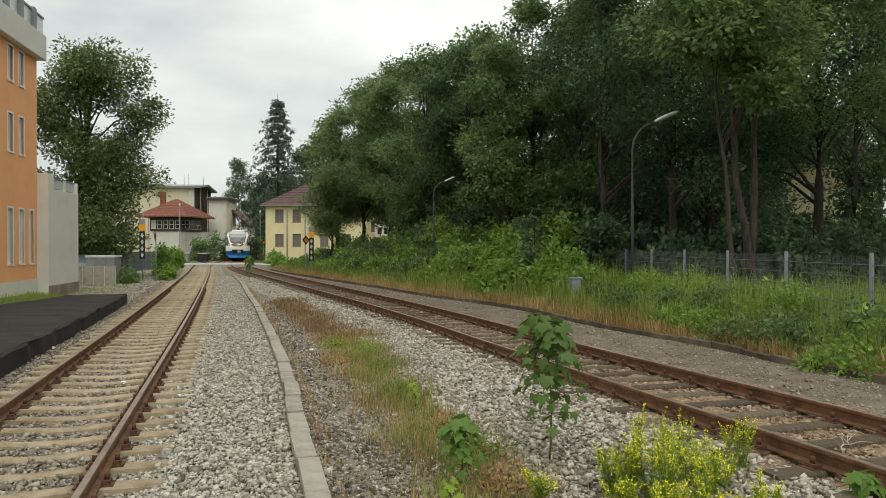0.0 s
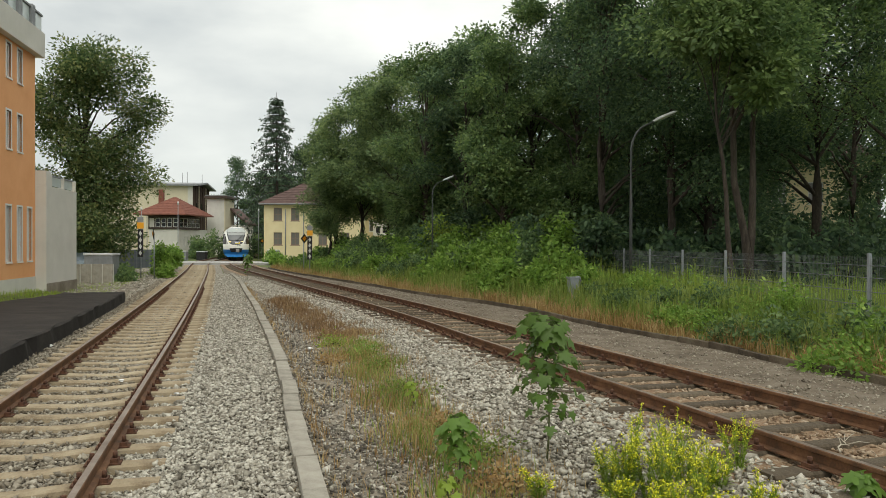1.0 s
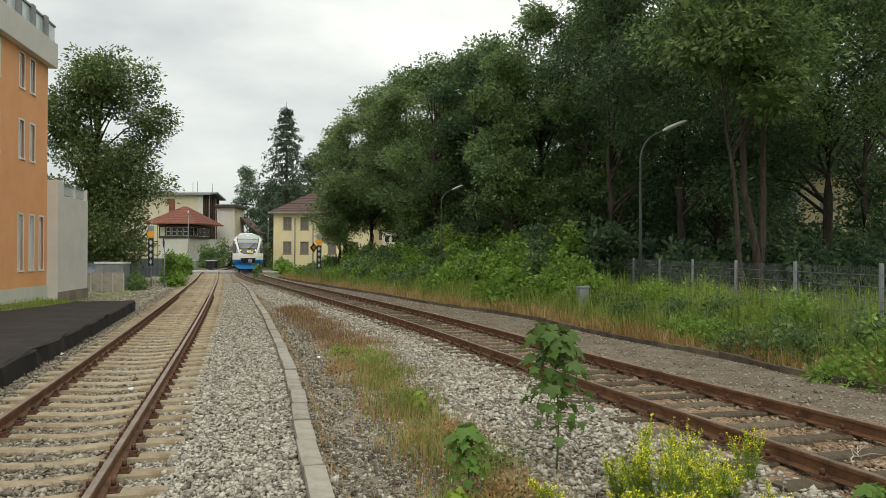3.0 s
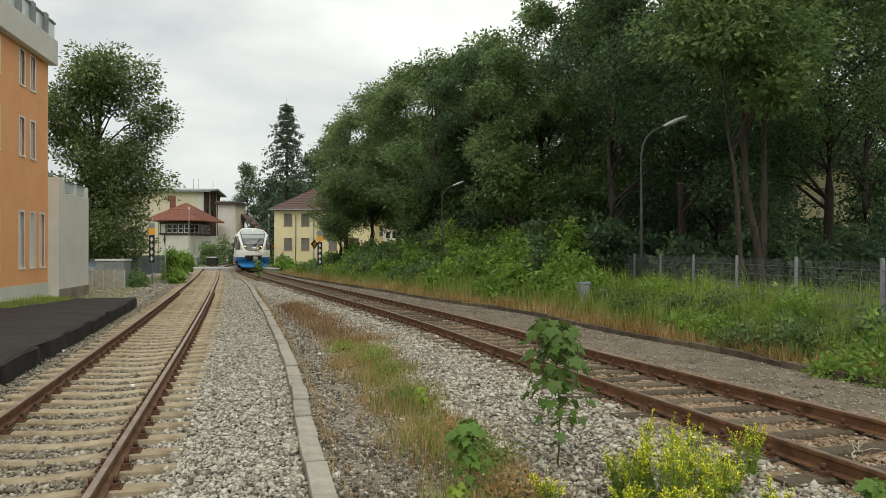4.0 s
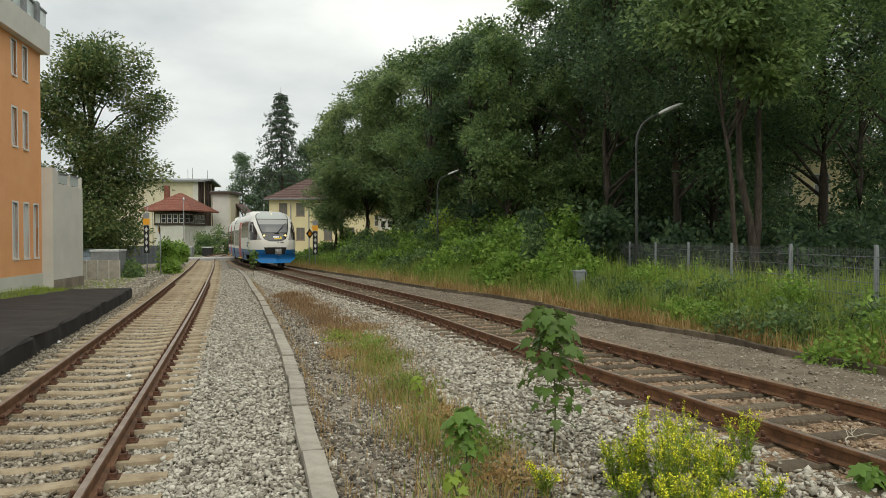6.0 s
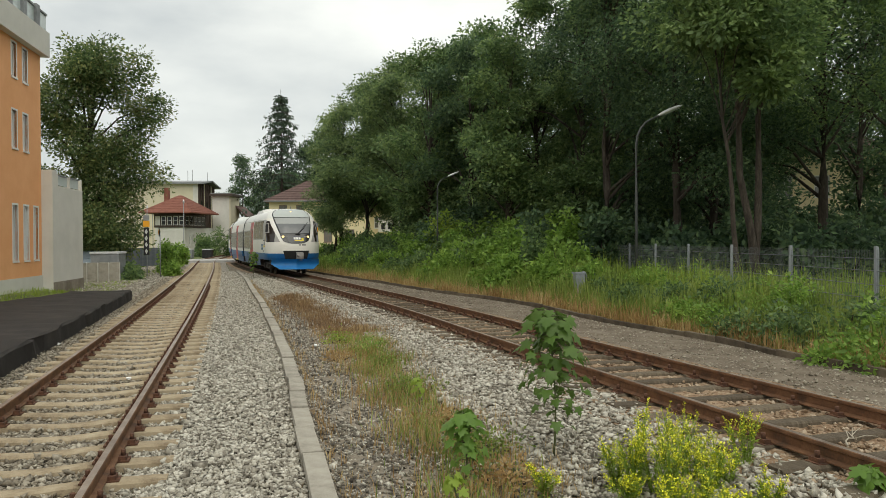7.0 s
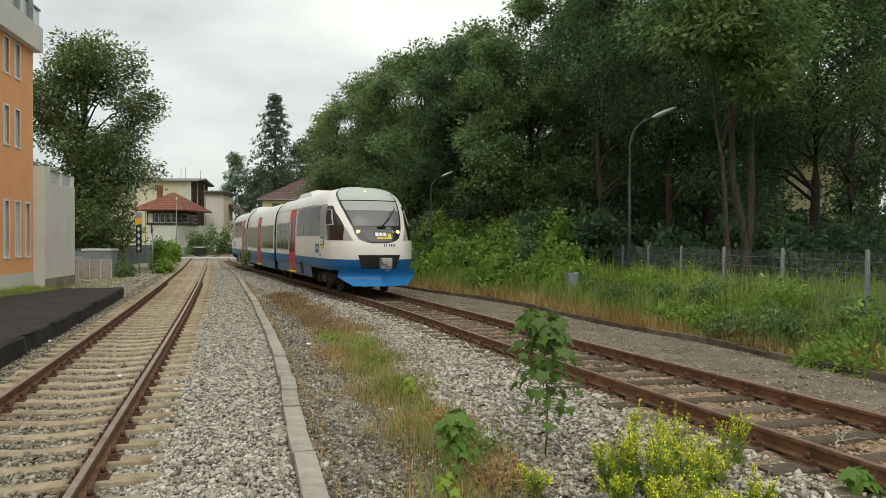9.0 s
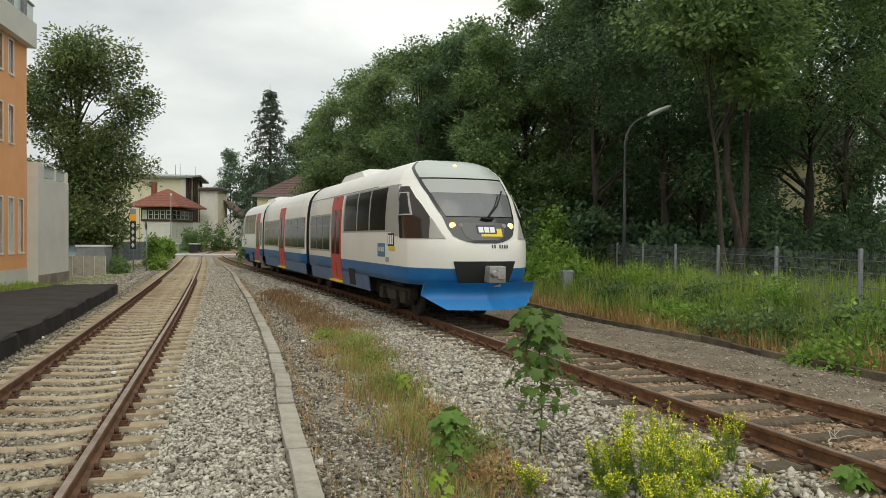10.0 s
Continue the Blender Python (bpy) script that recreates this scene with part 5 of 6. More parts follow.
M["sign_dark"] = mat("dark_blue_sign", (0.03, 0.03, 0.09), 0.4)
LEN_F, LEN_M, LEN_R, GAP = 12.85, 11.15, 10.0, 0.5
train = thing("railcar_train", "white and blue articulated diesel railcar with red doors", "train")
car_f = end_car(LEN_F, True)
car_m = middle_car(LEN_M)
car_r = end_car(LEN_R, False)
for c, label in ((car_f, "white leading car with a raked nose and lit headlights"), (car_m, "white middle car with a red door"), (car_r, "white trailing car")):
    c.parent = train
    tagged(c, label)
for car, x in ((car_f, -GAP / 2), (car_m, -GAP / 2)):
    bm = bmesh.new()
    prof = [(half_width(z) - 0.10, z - 0.05) for z in (0.85, 1.5, 2.4, 2.9, 3.2, 3.45, 3.65)]
    loop = [(y, z) for y, z in prof] + [(-y, z) for y, z in prof[::-1]]
    prev = None
    for i in range(7):
        k = 1.0 if i % 2 else 0.965
        ring = [bm.verts.new((x - GAP / 2 + GAP * i / 6, y * k, 2.2 + (z - 2.2) * k)) for y, z in loop]
        if prev:
            for j in range(len(ring)):
                bm.faces.new((prev[j], prev[(j + 1) % len(ring)], ring[(j + 1) % len(ring)], ring[j]))
        prev = ring
    part("bellows", bm, M["rubber"], car, "black folded gangway bellows")
    wheelset(car, x)
    wheels(car, x)


TIP = Way([(-1, 131.97), (0, 125.37), (1.5, 114.34), (2.5, 107.1), (4.5, 91.35), (5.5, 82.33), (7, 70.33), (8, 61.54), (9, 52.66), (10, 43.37), (11, 34.67)])   # time, length along the track


def front_at(t):
    """Length along the track from its near end to the train's tip."""
    return float(TIP.x_at(t))


def car_pose(s_tip, length):
    """Pose of a car (rear end at x = 0) whose tip is at s_tip on the second track."""
    a = TRACK_B.at(s_tip)
    b = TRACK_B.at(s_tip + length)
    return pose(b[0], b[1], float(rise(a[1])) - 0.03, 0, 0, math.degrees(math.atan2(a[1] - b[1], a[0] - b[0])))


def motions():
    rows_t, rows_m, rows_r = [], [], []
    for i in range(21):
        t = i * 0.5
        s = front_at(t) - 0.45
        mf = car_pose(s, LEN_F)
        mm = car_pose(s + LEN_F + GAP, LEN_M)
        s2 = s + LEN_F + LEN_M + 2 * GAP
        a, b = TRACK_B.at(s2), TRACK_B.at(s2 + LEN_R)
        mr = pose(a[0], a[1], 0, 0, 0, math.degrees(math.atan2(b[1] - a[1], b[0] - a[0])))
        rows_t.append((t, mf))
        rows_m.append((t, mf.inverted() @ mm))
        rows_r.append((t, mf.inverted() @ mr))
    walk(train, rows_t)
    walk(car_m, rows_m)
    walk(car_r, rows_r)

# ---------------------------------------------------------------- shrubs, grass and weeds
M["grass"] = leafy("grass_green", (0.12, 0.18, 0.035), (0.23, 0.31, 0.065), (0.38, 0.44, 0.13), 0.5)
M["dry_grass"] = leafy("dry_grass", (0.28, 0.16, 0.06), (0.44, 0.29, 0.12), (0.58, 0.45, 0.23), 0.4)
M["red_grass"] = leafy("reddish_dry_weeds", (0.17, 0.095, 0.045), (0.29, 0.18, 0.095), (0.40, 0.29, 0.15), 0.4)
M["maple"] = leafy("maple_leaf", (0.055, 0.105, 0.022), (0.10, 0.18, 0.034), (0.175, 0.27, 0.055), 0.42, 0.4)
M["seedling"] = leafy("seedling_leaf", (0.085, 0.165, 0.030), (0.15, 0.27, 0.05), (0.24, 0.38, 0.075), 0.45, 0.4)
M["young"] = leafy("young_leaf", (0.18, 0.28, 0.035), (0.29, 0.40, 0.06), (0.42, 0.50, 0.10), 0.5, 0.4)
M["petal"] = mat("yellow_petal", (0.80, 0.77, 0.04), 0.55)
M["stem"] = noisy("green_brown_stem", [(0.3, (0.07, 0.09, 0.035)), (0.7, (0.13, 0.14, 0.06))], 20, 0.8, 0, 0.1, 60)


def bush(label, x, y, r, h, clumps, size, material, seed, group="", name="bush", per=10, z=None):
    rng = np.random.default_rng(seed)
    z0 = float(ground_z(x, y)) if z is None else z
    root = thing(name, label, "bush", pose(x, y, z0 - 0.05), group=group)
    bl = []
    for i in range(9):
        a, q = rng.uniform(0, 6.28), rng.uniform(0, 0.75) * r
        br = r * rng.uniform(0.3, 0.5)
        hh = h * rng.uniform(0.35, 1.0) * (1 - 0.35 * q / r)
        bl.append((q * math.cos(a), q * math.sin(a), max(br * 0.5, hh - br * 0.6), br, br, min(br, hh * 0.6)))
    bm = bmesh.new()
    for b in bl:
        tube(bm, [(b[0] * 0.2, b[1] * 0.2, 0), (b[0] * 0.7, b[1] * 0.7, b[2] * 0.6), b[:3]], [0.03, 0.02, 0.008], 5, False)
    part("branchwork", bm, M["bark"], root)
    pts = blob_points(rng, bl, clumps, 0.3)
    low = pts[: clumps // 3] * np.array([1, 1, 0.45])
    pts = np.concatenate([pts, low])
    pts[:, 2] = np.maximum(pts[:, 2], 0.06)
    part("foliage", leaf_mesh("foliage", pts, size, rng, material, per, 0.09 + 0.045 * r, tilt=1.0), parent=root)
    return root


def blades(name, label, P, h, w, rng, material, lean=0.35, cat="grass", kind="stuff"):
    """Grass blades: narrow bent triangles on the ground points P (x, y, z)."""
    n = len(P)
    a = rng.uniform(0, 6.28, n)
    tuft = 0.5 + 0.5 * np.sin(P[:, 0] * 2.3 + 2 * np.sin(P[:, 1] * 1.7)) * np.sin(P[:, 1] * 1.9 + 1.5 * np.sin(P[:, 0] * 2.9))
    H = h * rng.uniform(0.45, 1.25, n) * (0.55 + 0.8 * tuft)
    ln = rng.normal(0, lean, n) * H
    d = np.stack([np.cos(a), np.sin(a), np.zeros(n)], 1)
    s = np.stack([-np.sin(a), np.cos(a), np.zeros(n)], 1)
    W = w * rng.uniform(0.6, 1.4, n)[:, None]
    up = np.array([0, 0, 1.0])
    v = np.empty((n, 5, 3))
    v[:, 0] = P - s * W * 0.5
    v[:, 1] = P + s * W * 0.5
    mid = P + up * (H * 0.6)[:, None] + d * (ln * 0.35)[:, None]
    v[:, 2] = mid + s * W * 0.4
    v[:, 3] = mid - s * W * 0.4
    v[:, 4] = P + up * (H * 0.92)[:, None] + d * ln[:, None]
    i = 5 * np.arange(n)[:, None]
    F = np.concatenate([i + np.array([[0, 1, 2]]), i + np.array([[0, 2, 3]]), i + np.array([[3, 2, 4]])])
    return thing(name, label, cat, None, mesh_np(name, v.reshape(-1, 3), F, material), kind=kind)


def on_ground(x, y, dz=0.0):
    return np.stack([x, y, ground_z(x, y) + dz], 1)


def build_grass():
    rng = np.random.default_rng(61)
    # slope between the far edging and the fence
    n = 70000
    y = 6 + 58 * rng.uniform(0, 1, n) ** 1.5
    o = rng.uniform(0, 1, n) ** 0.8 * (3.0 + 0.16 * y)
    x = FAR_EDGE.x_at(y) + 0.25 + o
    keep = o > 0.25 + 0.35 * np.sin(y * 1.7) * np.sin(y * 0.6)
    blades("slope_grass", "tall unmown green grass on the slope", on_ground(x, y)[keep], 0.62, 0.022, rng, M["grass"])
    n = 16000
    y = 6 + 58 * rng.uniform(0, 1, n) ** 1.3
    o = np.abs(rng.normal(0.25, 0.5, n))
    blades("slope_dry_grass", "dry straw-coloured grass along the edging", on_ground(FAR_EDGE.x_at(y) + 0.1 + o, y), 0.42, 0.016, rng, M["dry_grass"], 0.5)
    # seed heads that stand above
    n = 9000
    y = 6 + 50 * rng.uniform(0, 1, n) ** 1.3
    o = rng.uniform(0.5, 1, n) * (2.2 + 0.14 * y)
    blades("seeding_grass", "pale seeding grass stalks", on_ground(FAR_EDGE.x_at(y) + o, y), 0.95, 0.012, rng, M["young"], 0.25)
    # left side, behind the platform and along the building
    n = 26000
    y = 9 + 45 * rng.uniform(0, 1, n)
    x = TRACK_A.x_at(y) - rng.uniform(3.0, 11, n)
    s0 = TRACK_A.x_at(y) - 1.62 / 0.955
    depth = np.where(y < 27.5, 4.5 * (1 - 0.55 * smooth_step(18, 27, y)), 0.9)
    keep = (x < s0 - depth - 0.05)
    blades("verge_grass", "short yellow-green grass beside the platform", on_ground(x, y)[keep], 0.16, 0.016, rng, M["young"])
    # sparse weeds between the tracks
    def along(n, y0, y1, c0, c1, w, p=1.0):
        t = rng.uniform(0, 1, n) ** p
        yy = y0 + (y1 - y0) * t
        xx = c0 + (c1 - c0) * t + rng.normal(0, w, n) + 0.15 * np.sin(yy * 3)
        return np.stack([xx, yy, np.full(n, -0.225)], 1)
    blades("weed_strip", "low green and tan weeds between the tracks", along(3000, 5.8, 16, 0.38, -1.9, 0.26), 0.20, 0.010, rng, M["grass"], 0.5)
    blades("dry_weed_strip", "dry tan weeds between the tracks", along(8000, 5.6, 18, 0.52, -2.5, 0.40), 0.18, 0.007, rng, M["dry_grass"], 0.5)
    blades("reddish_weeds", "reddish-brown dry weeds between the tracks", along(8500, 16.5, 28, -2.0, -5.9, 0.38), 0.21, 0.010, rng, M["red_grass"], 0.5)
    blades("kerb_weeds", "thin weeds along the edging", np.stack([EDGING.x_at(np.linspace(5.5, 40, 1500)) + 0.16 + np.abs(rng.normal(0, 0.10, 1500)), np.linspace(5.5, 40, 1500), np.full(1500, -0.22)], 1), 0.12, 0.008, rng, M["dry_grass"], 0.6)


build_grass()

# bushes on the bank
_r = random.Random(9)
k = 0
for y in np.arange(25.5, 66, 1.5):
    e = float(FAR_EDGE.x_at(min(y, 69)))
    wide = 8.5 if y < 36 else 9
    for o in np.arange(2.6, wide, 1.7):
        if o < 3.2 and _r.random() < 0.35:
            continue
        k += 1
        if y < 37 and (e + o) / y > 0.175 and o > 2.6:
            continue
        r = _r.uniform(0.9, 1.35)
        h = _r.uniform(0.8, 1.25) + (1.9 if o > 5 else 0.9 if o > 3.5 else 0.1) - (0.5 if y > 50 else 0)
        bush("leafy green shrub on the bank", e + o + _r.uniform(-0.4, 0.4), y + _r.uniform(-0.4, 0.4), r, h, 150, 0.19, M["leaf_bush"] if _r.random() < 0.75 else M["leaf_a"], 100 + k, "shrubs on the bank", per=8)
# taller shrub that stands out of the bank
bush("tall pale green shrub on the bank", 0.2, 42, 1.5, 3.4, 260, 0.2, M["young"], 301, per=8)
bush("tall pale green shrub on the bank", -1.1, 45, 1.3, 2.8, 200, 0.2, M["leaf_bush"], 302, per=8)
# brambles along the fence
for i, (x, y, r, h) in enumerate(((7.5, 10.8, 1.0, 0.95), (7.3, 12.4, 1.0, 1.1), (6.6, 14.2, 1.0, 1.15), (6.4, 16.6, 1.0, 0.95), (6.2, 19.5, 1.0, 0.9), (6.0, 22.5, 1.0, 1.0), (7.7, 9.4, 1.1, 0.8), (6.9, 11.4, 0.9, 0.75), (7.0, 13.4, 1.1, 1.25), (7.3, 15.6, 0.9, 1.3), (6.0, 15.2, 0.8, 0.8), (5.6, 18.0, 0.8, 0.75), (6.9, 18.0, 0.9, 1.05), (6.6, 20.6, 0.9, 1.1), (7.9, 11.9, 0.9, 1.35), (6.3, 12.2, 0.7, 0.6), (5.2, 21.0, 0.8, 0.7), (6.5, 24.5, 0.9, 1.0), (4.8, 23.0, 0.7, 0.7))):
    bush("tangled bramble beside the fence", x, y, r, 0.8 * h, 170, 0.10, M["leaf_bush"] if i % 2 else M["leaf_a"], 320 + i, "brambles", per=10)
# dark undergrowth below the trees
k = 0
for y, x0, x1 in ((27.5, 8.6, 17.5), (31, 5.6, 19.5), (35, 4.2, 22), (40, 3.4, 25)):
    for x in np.arange(x0, x1, 2.3):
        k += 1
        bush("dark undergrowth beneath the trees", x + _r.uniform(-0.6, 0.6), y + _r.uniform(-1, 1), 1.7, _r.uniform(1.8, 3.6), 150, 0.24, M["leaf_b"], 400 + k, "undergrowth", per=9)
for y, x0, x1 in ((47, 4, 33), (52, 2, 36)):
    for x in np.arange(x0, x1, 3.6):
        k += 1
        bush("dark undergrowth beneath the trees", x + _r.uniform(-0.6, 0.6), y + _r.uniform(-1, 1), 2.6, _r.uniform(4.0, 6.5), 170, 0.36, M["leaf_b"], 400 + k, "undergrowth", per=9)
# small clumps of weeds between the tracks
for i, (x, y, r, h, m) in enumerate(((-1.5, 14.2, 0.45, 0.34, "leaf_bush"), (-2.2, 15.4, 0.35, 0.28, "young"), (-1.0, 12.4, 0.35, 0.22, "grass"), (-0.5, 10.4, 0.4, 0.24, "grass"), (-0.1, 8.6, 0.4, 0.24, "dry_grass"), (0.35, 7.4, 0.42, 0.22, "grass"), (0.55, 6.4, 0.35, 0.22, "dry_grass"), (-1.9, 13.2, 0.3, 0.2, "dry_grass"))):
    bush("low clump of weeds between the tracks", x, y, r, h, 70, 0.045, M[m], 600 + i, "weed clumps", name="weed_clump", per=8, z=-0.2)
# hedges and shrubs on the left side and near the crossing
for i, (x, y, r, h, m) in enumerate(((-17.0, 41.0, 0.6, 0.6, "leaf_a"), (-17.9, 42.3, 0.7, 0.8, "leaf_a"), (-17.45, 46.6, 0.85, 2.3, "leaf_bush"), (-18.5, 43.6, 0.9, 1.1, "leaf_a"), (-16.6, 45.4, 0.6, 1.0, "leaf_bush"), (-22.0, 62, 1.2, 1.9, "leaf_bush"), (-19.0, 51, 0.7, 0.8, "leaf_bush"), (-26.5, 62, 1.4, 1.6, "leaf_bush"),
                                      (-34, 104, 1.8, 3.2, "leaf_a"), (-31.8, 101, 2.0, 5.2, "leaf_a"), (-29.6, 104, 1.6, 3.6, "leaf_a"), (-27.0, 108, 2.0, 4.2, "leaf_a"), (-22.2, 100, 1.8, 3.0, "leaf_a"), (-20.5, 92, 1.2, 1.6, "leaf_bush"),
                                      (-16.2, 75, 1.1, 1.2, "leaf_bush"), (-17.9, 80, 1.2, 1.4, "leaf_bush"), (-31, 66, 1.5, 1.8, "leaf_bush"), (-33.5, 68, 1.5, 1.6, "young"), (-36, 70, 1.6, 1.8, "leaf_bush"))):
    bush("leafy green shrub near the crossing", x, y, r, h, 150, 0.16 if y < 60 else 0.3, M[m], 500 + i, per=9)


def maple_leaf():
    """A five-lobed leaf, folded a little along its ribs."""
    out = [(0, 0), (0.16, -0.06), (0.42, -0.10), (0.30, 0.10), (0.52, 0.30), (0.44, 0.42), (0.24, 0.40), (0.22, 0.62), (0.08, 0.70), (0.0, 0.98),
           (-0.08, 0.70), (-0.22, 0.62), (-0.24, 0.40), (-0.44, 0.42), (-0.52, 0.30), (-0.30, 0.10), (-0.42, -0.10), (-0.16, -0.06)]
    V = [(x, y, -0.25 * x * x - 0.16 * y * y) for x, y in out] + [(0, 0.3, 0.03)]
    n = len(out)
    return V, [(i, (i + 1) % n, n) for i in range(n)]


def maple_plant(name, label, x, y, h, leaves, size, material, seed, z=-0.22, low=0.1, lean=0.0):
    rng = random.Random(seed)
    root = thing(name, label, "plant", pose(x, y, z))
    bm = bmesh.new()
    stem = [Vector((lean * t + 0.02 * math.sin(5 * t), 0.015 * math.cos(7 * t), h * 0.93 * t)) for t in (0, 0.2, 0.4, 0.6, 0.8, 1.0)]
    tube(bm, stem, [0.011, 0.010, 0.008, 0.007, 0.005, 0.003], 7)
    V, F = maple_leaf()
    me = mesh_np("leaf", np.array(V) * size, F, material, smooth=True)
    spots = []
    for i in range(leaves):
        t = low + (1 - low) * ((i + rng.random()) / leaves) ** 0.43
        kk = min(4, int(t * 5))
        p = stem[kk].lerp(stem[kk + 1], t * 5 - kk)
        a = i * 2.4 + rng.uniform(-0.4, 0.4)
        reach = h * rng.uniform(0.04, 0.21) * (0.55 + 0.6 * math.sin(math.pi * min(1.0, 0.15 + 0.72 * t)))
        q = p + Vector((math.cos(a) * reach, math.sin(a) * reach, rng.uniform(0.0, 0.07) * h))
        tube(bm, [p, (p + q) / 2 + Vector((0, 0, 0.01)), q], [0.004, 0.003, 0.002], 4, False)
        spots.append((q, a, t))
    part("stem", bm, M["stem"], root, "thin greenish-brown stem")
    for q, a, t in spots:
        s = rng.uniform(0.65, 1.15) * (0.62 + 0.42 * t)
        m = Matrix.Translation(q) @ Euler((rng.uniform(-1.25, -0.35), rng.uniform(-0.4, 0.4), a - math.pi / 2)).to_matrix().to_4x4() @ Matrix.Scale(s, 4)
        part("leaf", me, parent=root, m=m)
    return root


maple_plant("maple_sapling", "young maple sapling growing out of the ballast", 1.02, 7.2, 1.50, 130, 0.16, M["maple"], 3, low=0.14)
maple_plant("maple_seedling", "small bright green maple seedling", 0.15, 6.5, 0.66, 66, 0.135, M["seedling"], 4, low=0.05)
maple_plant("maple_seedling", "small yellowish maple seedling", 0.06, 5.7, 0.36, 14, 0.11, M["young"], 5, low=0.05)
maple_plant("maple_seedling", "leafy green seedling beside the rail", 3.17, 5.6, 0.32, 16, 0.19, M["seedling"], 6, z=-0.1, low=0.3)
maple_plant("maple_seedling", "small bright green seedling among the weeds", -0.36, 9.6, 0.38, 16, 0.12, M["young"], 7, low=0.05)
maple_plant("maple_sapling", "slender sapling between the tracks", -10.95, 42.5, 1.55, 60, 0.22, M["maple"], 8, low=0.2)


M["lime"] = leafy("lime_green_leaf", (0.18, 0.28, 0.045), (0.31, 0.43, 0.075), (0.46, 0.56, 0.115), 0.5, 0.5)


def mustard(x, y, h, seed):
    rng = random.Random(seed)
    root = thing("mustard_plant", "flowering yellow weed with thin branching stalks", "plant", pose(x, y, -0.22), group="yellow flowering weeds")
    bl = bmesh.new()

    def quad(b, p, d, u, l, w):
        s = d.cross(u).normalized() * w
        vs = [b.verts.new(v) for v in (p, p + d * l * 0.5 + s, p + d * l, p + d * l * 0.5 - s)]
        b.faces.new(vs)
    for i in range(rng.randint(5, 8)):
        bm, bf = bmesh.new(), bmesh.new()
        a, l = rng.uniform(0, 6.28), rng.uniform(0.02, 0.17)
        tip = Vector((math.cos(a) * l, math.sin(a) * l, h * rng.uniform(0.7, 1.05)))
        pts = [Vector((0, 0, 0)), tip * 0.5 + Vector((0, 0, 0.04)), tip]
        tube(bm, pts, [0.006, 0.004, 0.002], 5, False)
        for j in range(46):
            t = rng.uniform(0.08, 0.85)
            p = pts[0].lerp(tip, t)
            d = Vector((rng.uniform(-1, 1), rng.uniform(-1, 1), rng.uniform(-0.1, 0.7))).normalized()
            quad(bl, p, d, Vector((0, 0.1, 1)), rng.uniform(0.03, 0.11), 0.008)
        for br in range(5):
            t0 = rng.uniform(0.5, 0.9)
            p0 = pts[0].lerp(tip, t0)
            q0 = tip if br == 0 else p0 + Vector((rng.uniform(-0.09, 0.09), rng.uniform(-0.09, 0.09), rng.uniform(0.10, 0.24) * h))
            if br:
                tube(bm, [p0, q0], [0.003, 0.0015], 4, False)
            for j in range(17):
                p = p0.lerp(q0, rng.uniform(0.3, 1.0)) + Vector((rng.gauss(0, 0.009), rng.gauss(0, 0.009), rng.gauss(0, 0.01)))
                d = Vector((rng.uniform(-1, 1), rng.uniform(-1, 1), rng.uniform(-0.3, 1))).normalized()
                quad(bf, p, d, Vector((0.3, 0.2, 1)), rng.uniform(0.012, 0.022), 0.006)
        st = part("stalk", bm, M["lime"], root)
        tagged(part("flower_spike", bf, M["petal"], st, "small bright yellow flowers"), kind="stuff")
    tagged(part("foliage", bl, M["lime"], root), kind="stuff")


_r = random.Random(21)
for x, y, h in ((1.48, 5.95, 0.60), (1.60, 6.25, 0.72), (1.72, 5.75, 0.64), (1.84, 6.1, 0.74), (1.98, 6.4, 0.76), (2.06, 5.85, 0.60), (1.80, 5.45, 0.50), (1.56, 5.35, 0.44), (2.22, 6.0, 0.52), (2.52, 6.35, 0.70), (2.34, 5.5, 0.44), (1.36, 5.7, 0.36), (0.80, 6.1, 0.28), (2.10, 5.35, 0.40), (1.94, 5.2, 0.4), (1.66, 6.0, 0.62), (1.9, 5.6, 0.56), (1.4, 6.2, 0.45), (2.0, 6.15, 0.66)):
    mustard(x, y, h, _r.randint(1, 9999))

# ---------------------------------------------------------------- fence, lamps, signs and small things


M["wire"] = noisy("dull_galvanised_wire", [(0.3, (0.13, 0.14, 0.15)), (0.7, (0.22, 0.23, 0.24))], 6, 0.55, 0.4, 0.1, 60)


def fence():
    root = thing("mesh_fence", "galvanised steel double-wire mesh fence", "fence")
    P = lambda n: (7.69 - 0.143 * n, 13.5 + 3.04 * n)
    ang = math.degrees(math.atan2(3.04, -0.143)) - 90
    top, bot = 1.70, 0.22
    post = bm_mesh("post", boxm(-0.03, 0.03, -0.03, 0.03, -0.2, top + 0.06, 0.006), M["steel"])
    bm = bmesh.new()
    for z in (bot + 0.1, bot + 0.35, bot + 0.6, bot + 0.85, bot + 1.1, bot + 1.32):
        for xx in (-0.012, 0.012):
            tube(bm, [(xx, 0.03, z), (xx, 3.01, z)], 0.006, 4, False)
    for i in range(60):
        yy = 0.05 + i * 0.05
        tube(bm, [(0, yy, bot), (0, yy, top)], 0.003, 3, False)
    panel = bm_mesh("mesh_panel", bm, M["wire"])
    for n in range(-4, 9):
        x, y = P(n)
        part("post", post, parent=root, m=pose(x, y, 0, 0, 0, ang), label="square steel fence post")
        if n < 8:
            part("mesh_panel", panel, parent=root, m=pose(x, y, 0, 0, 0, ang))

fence()


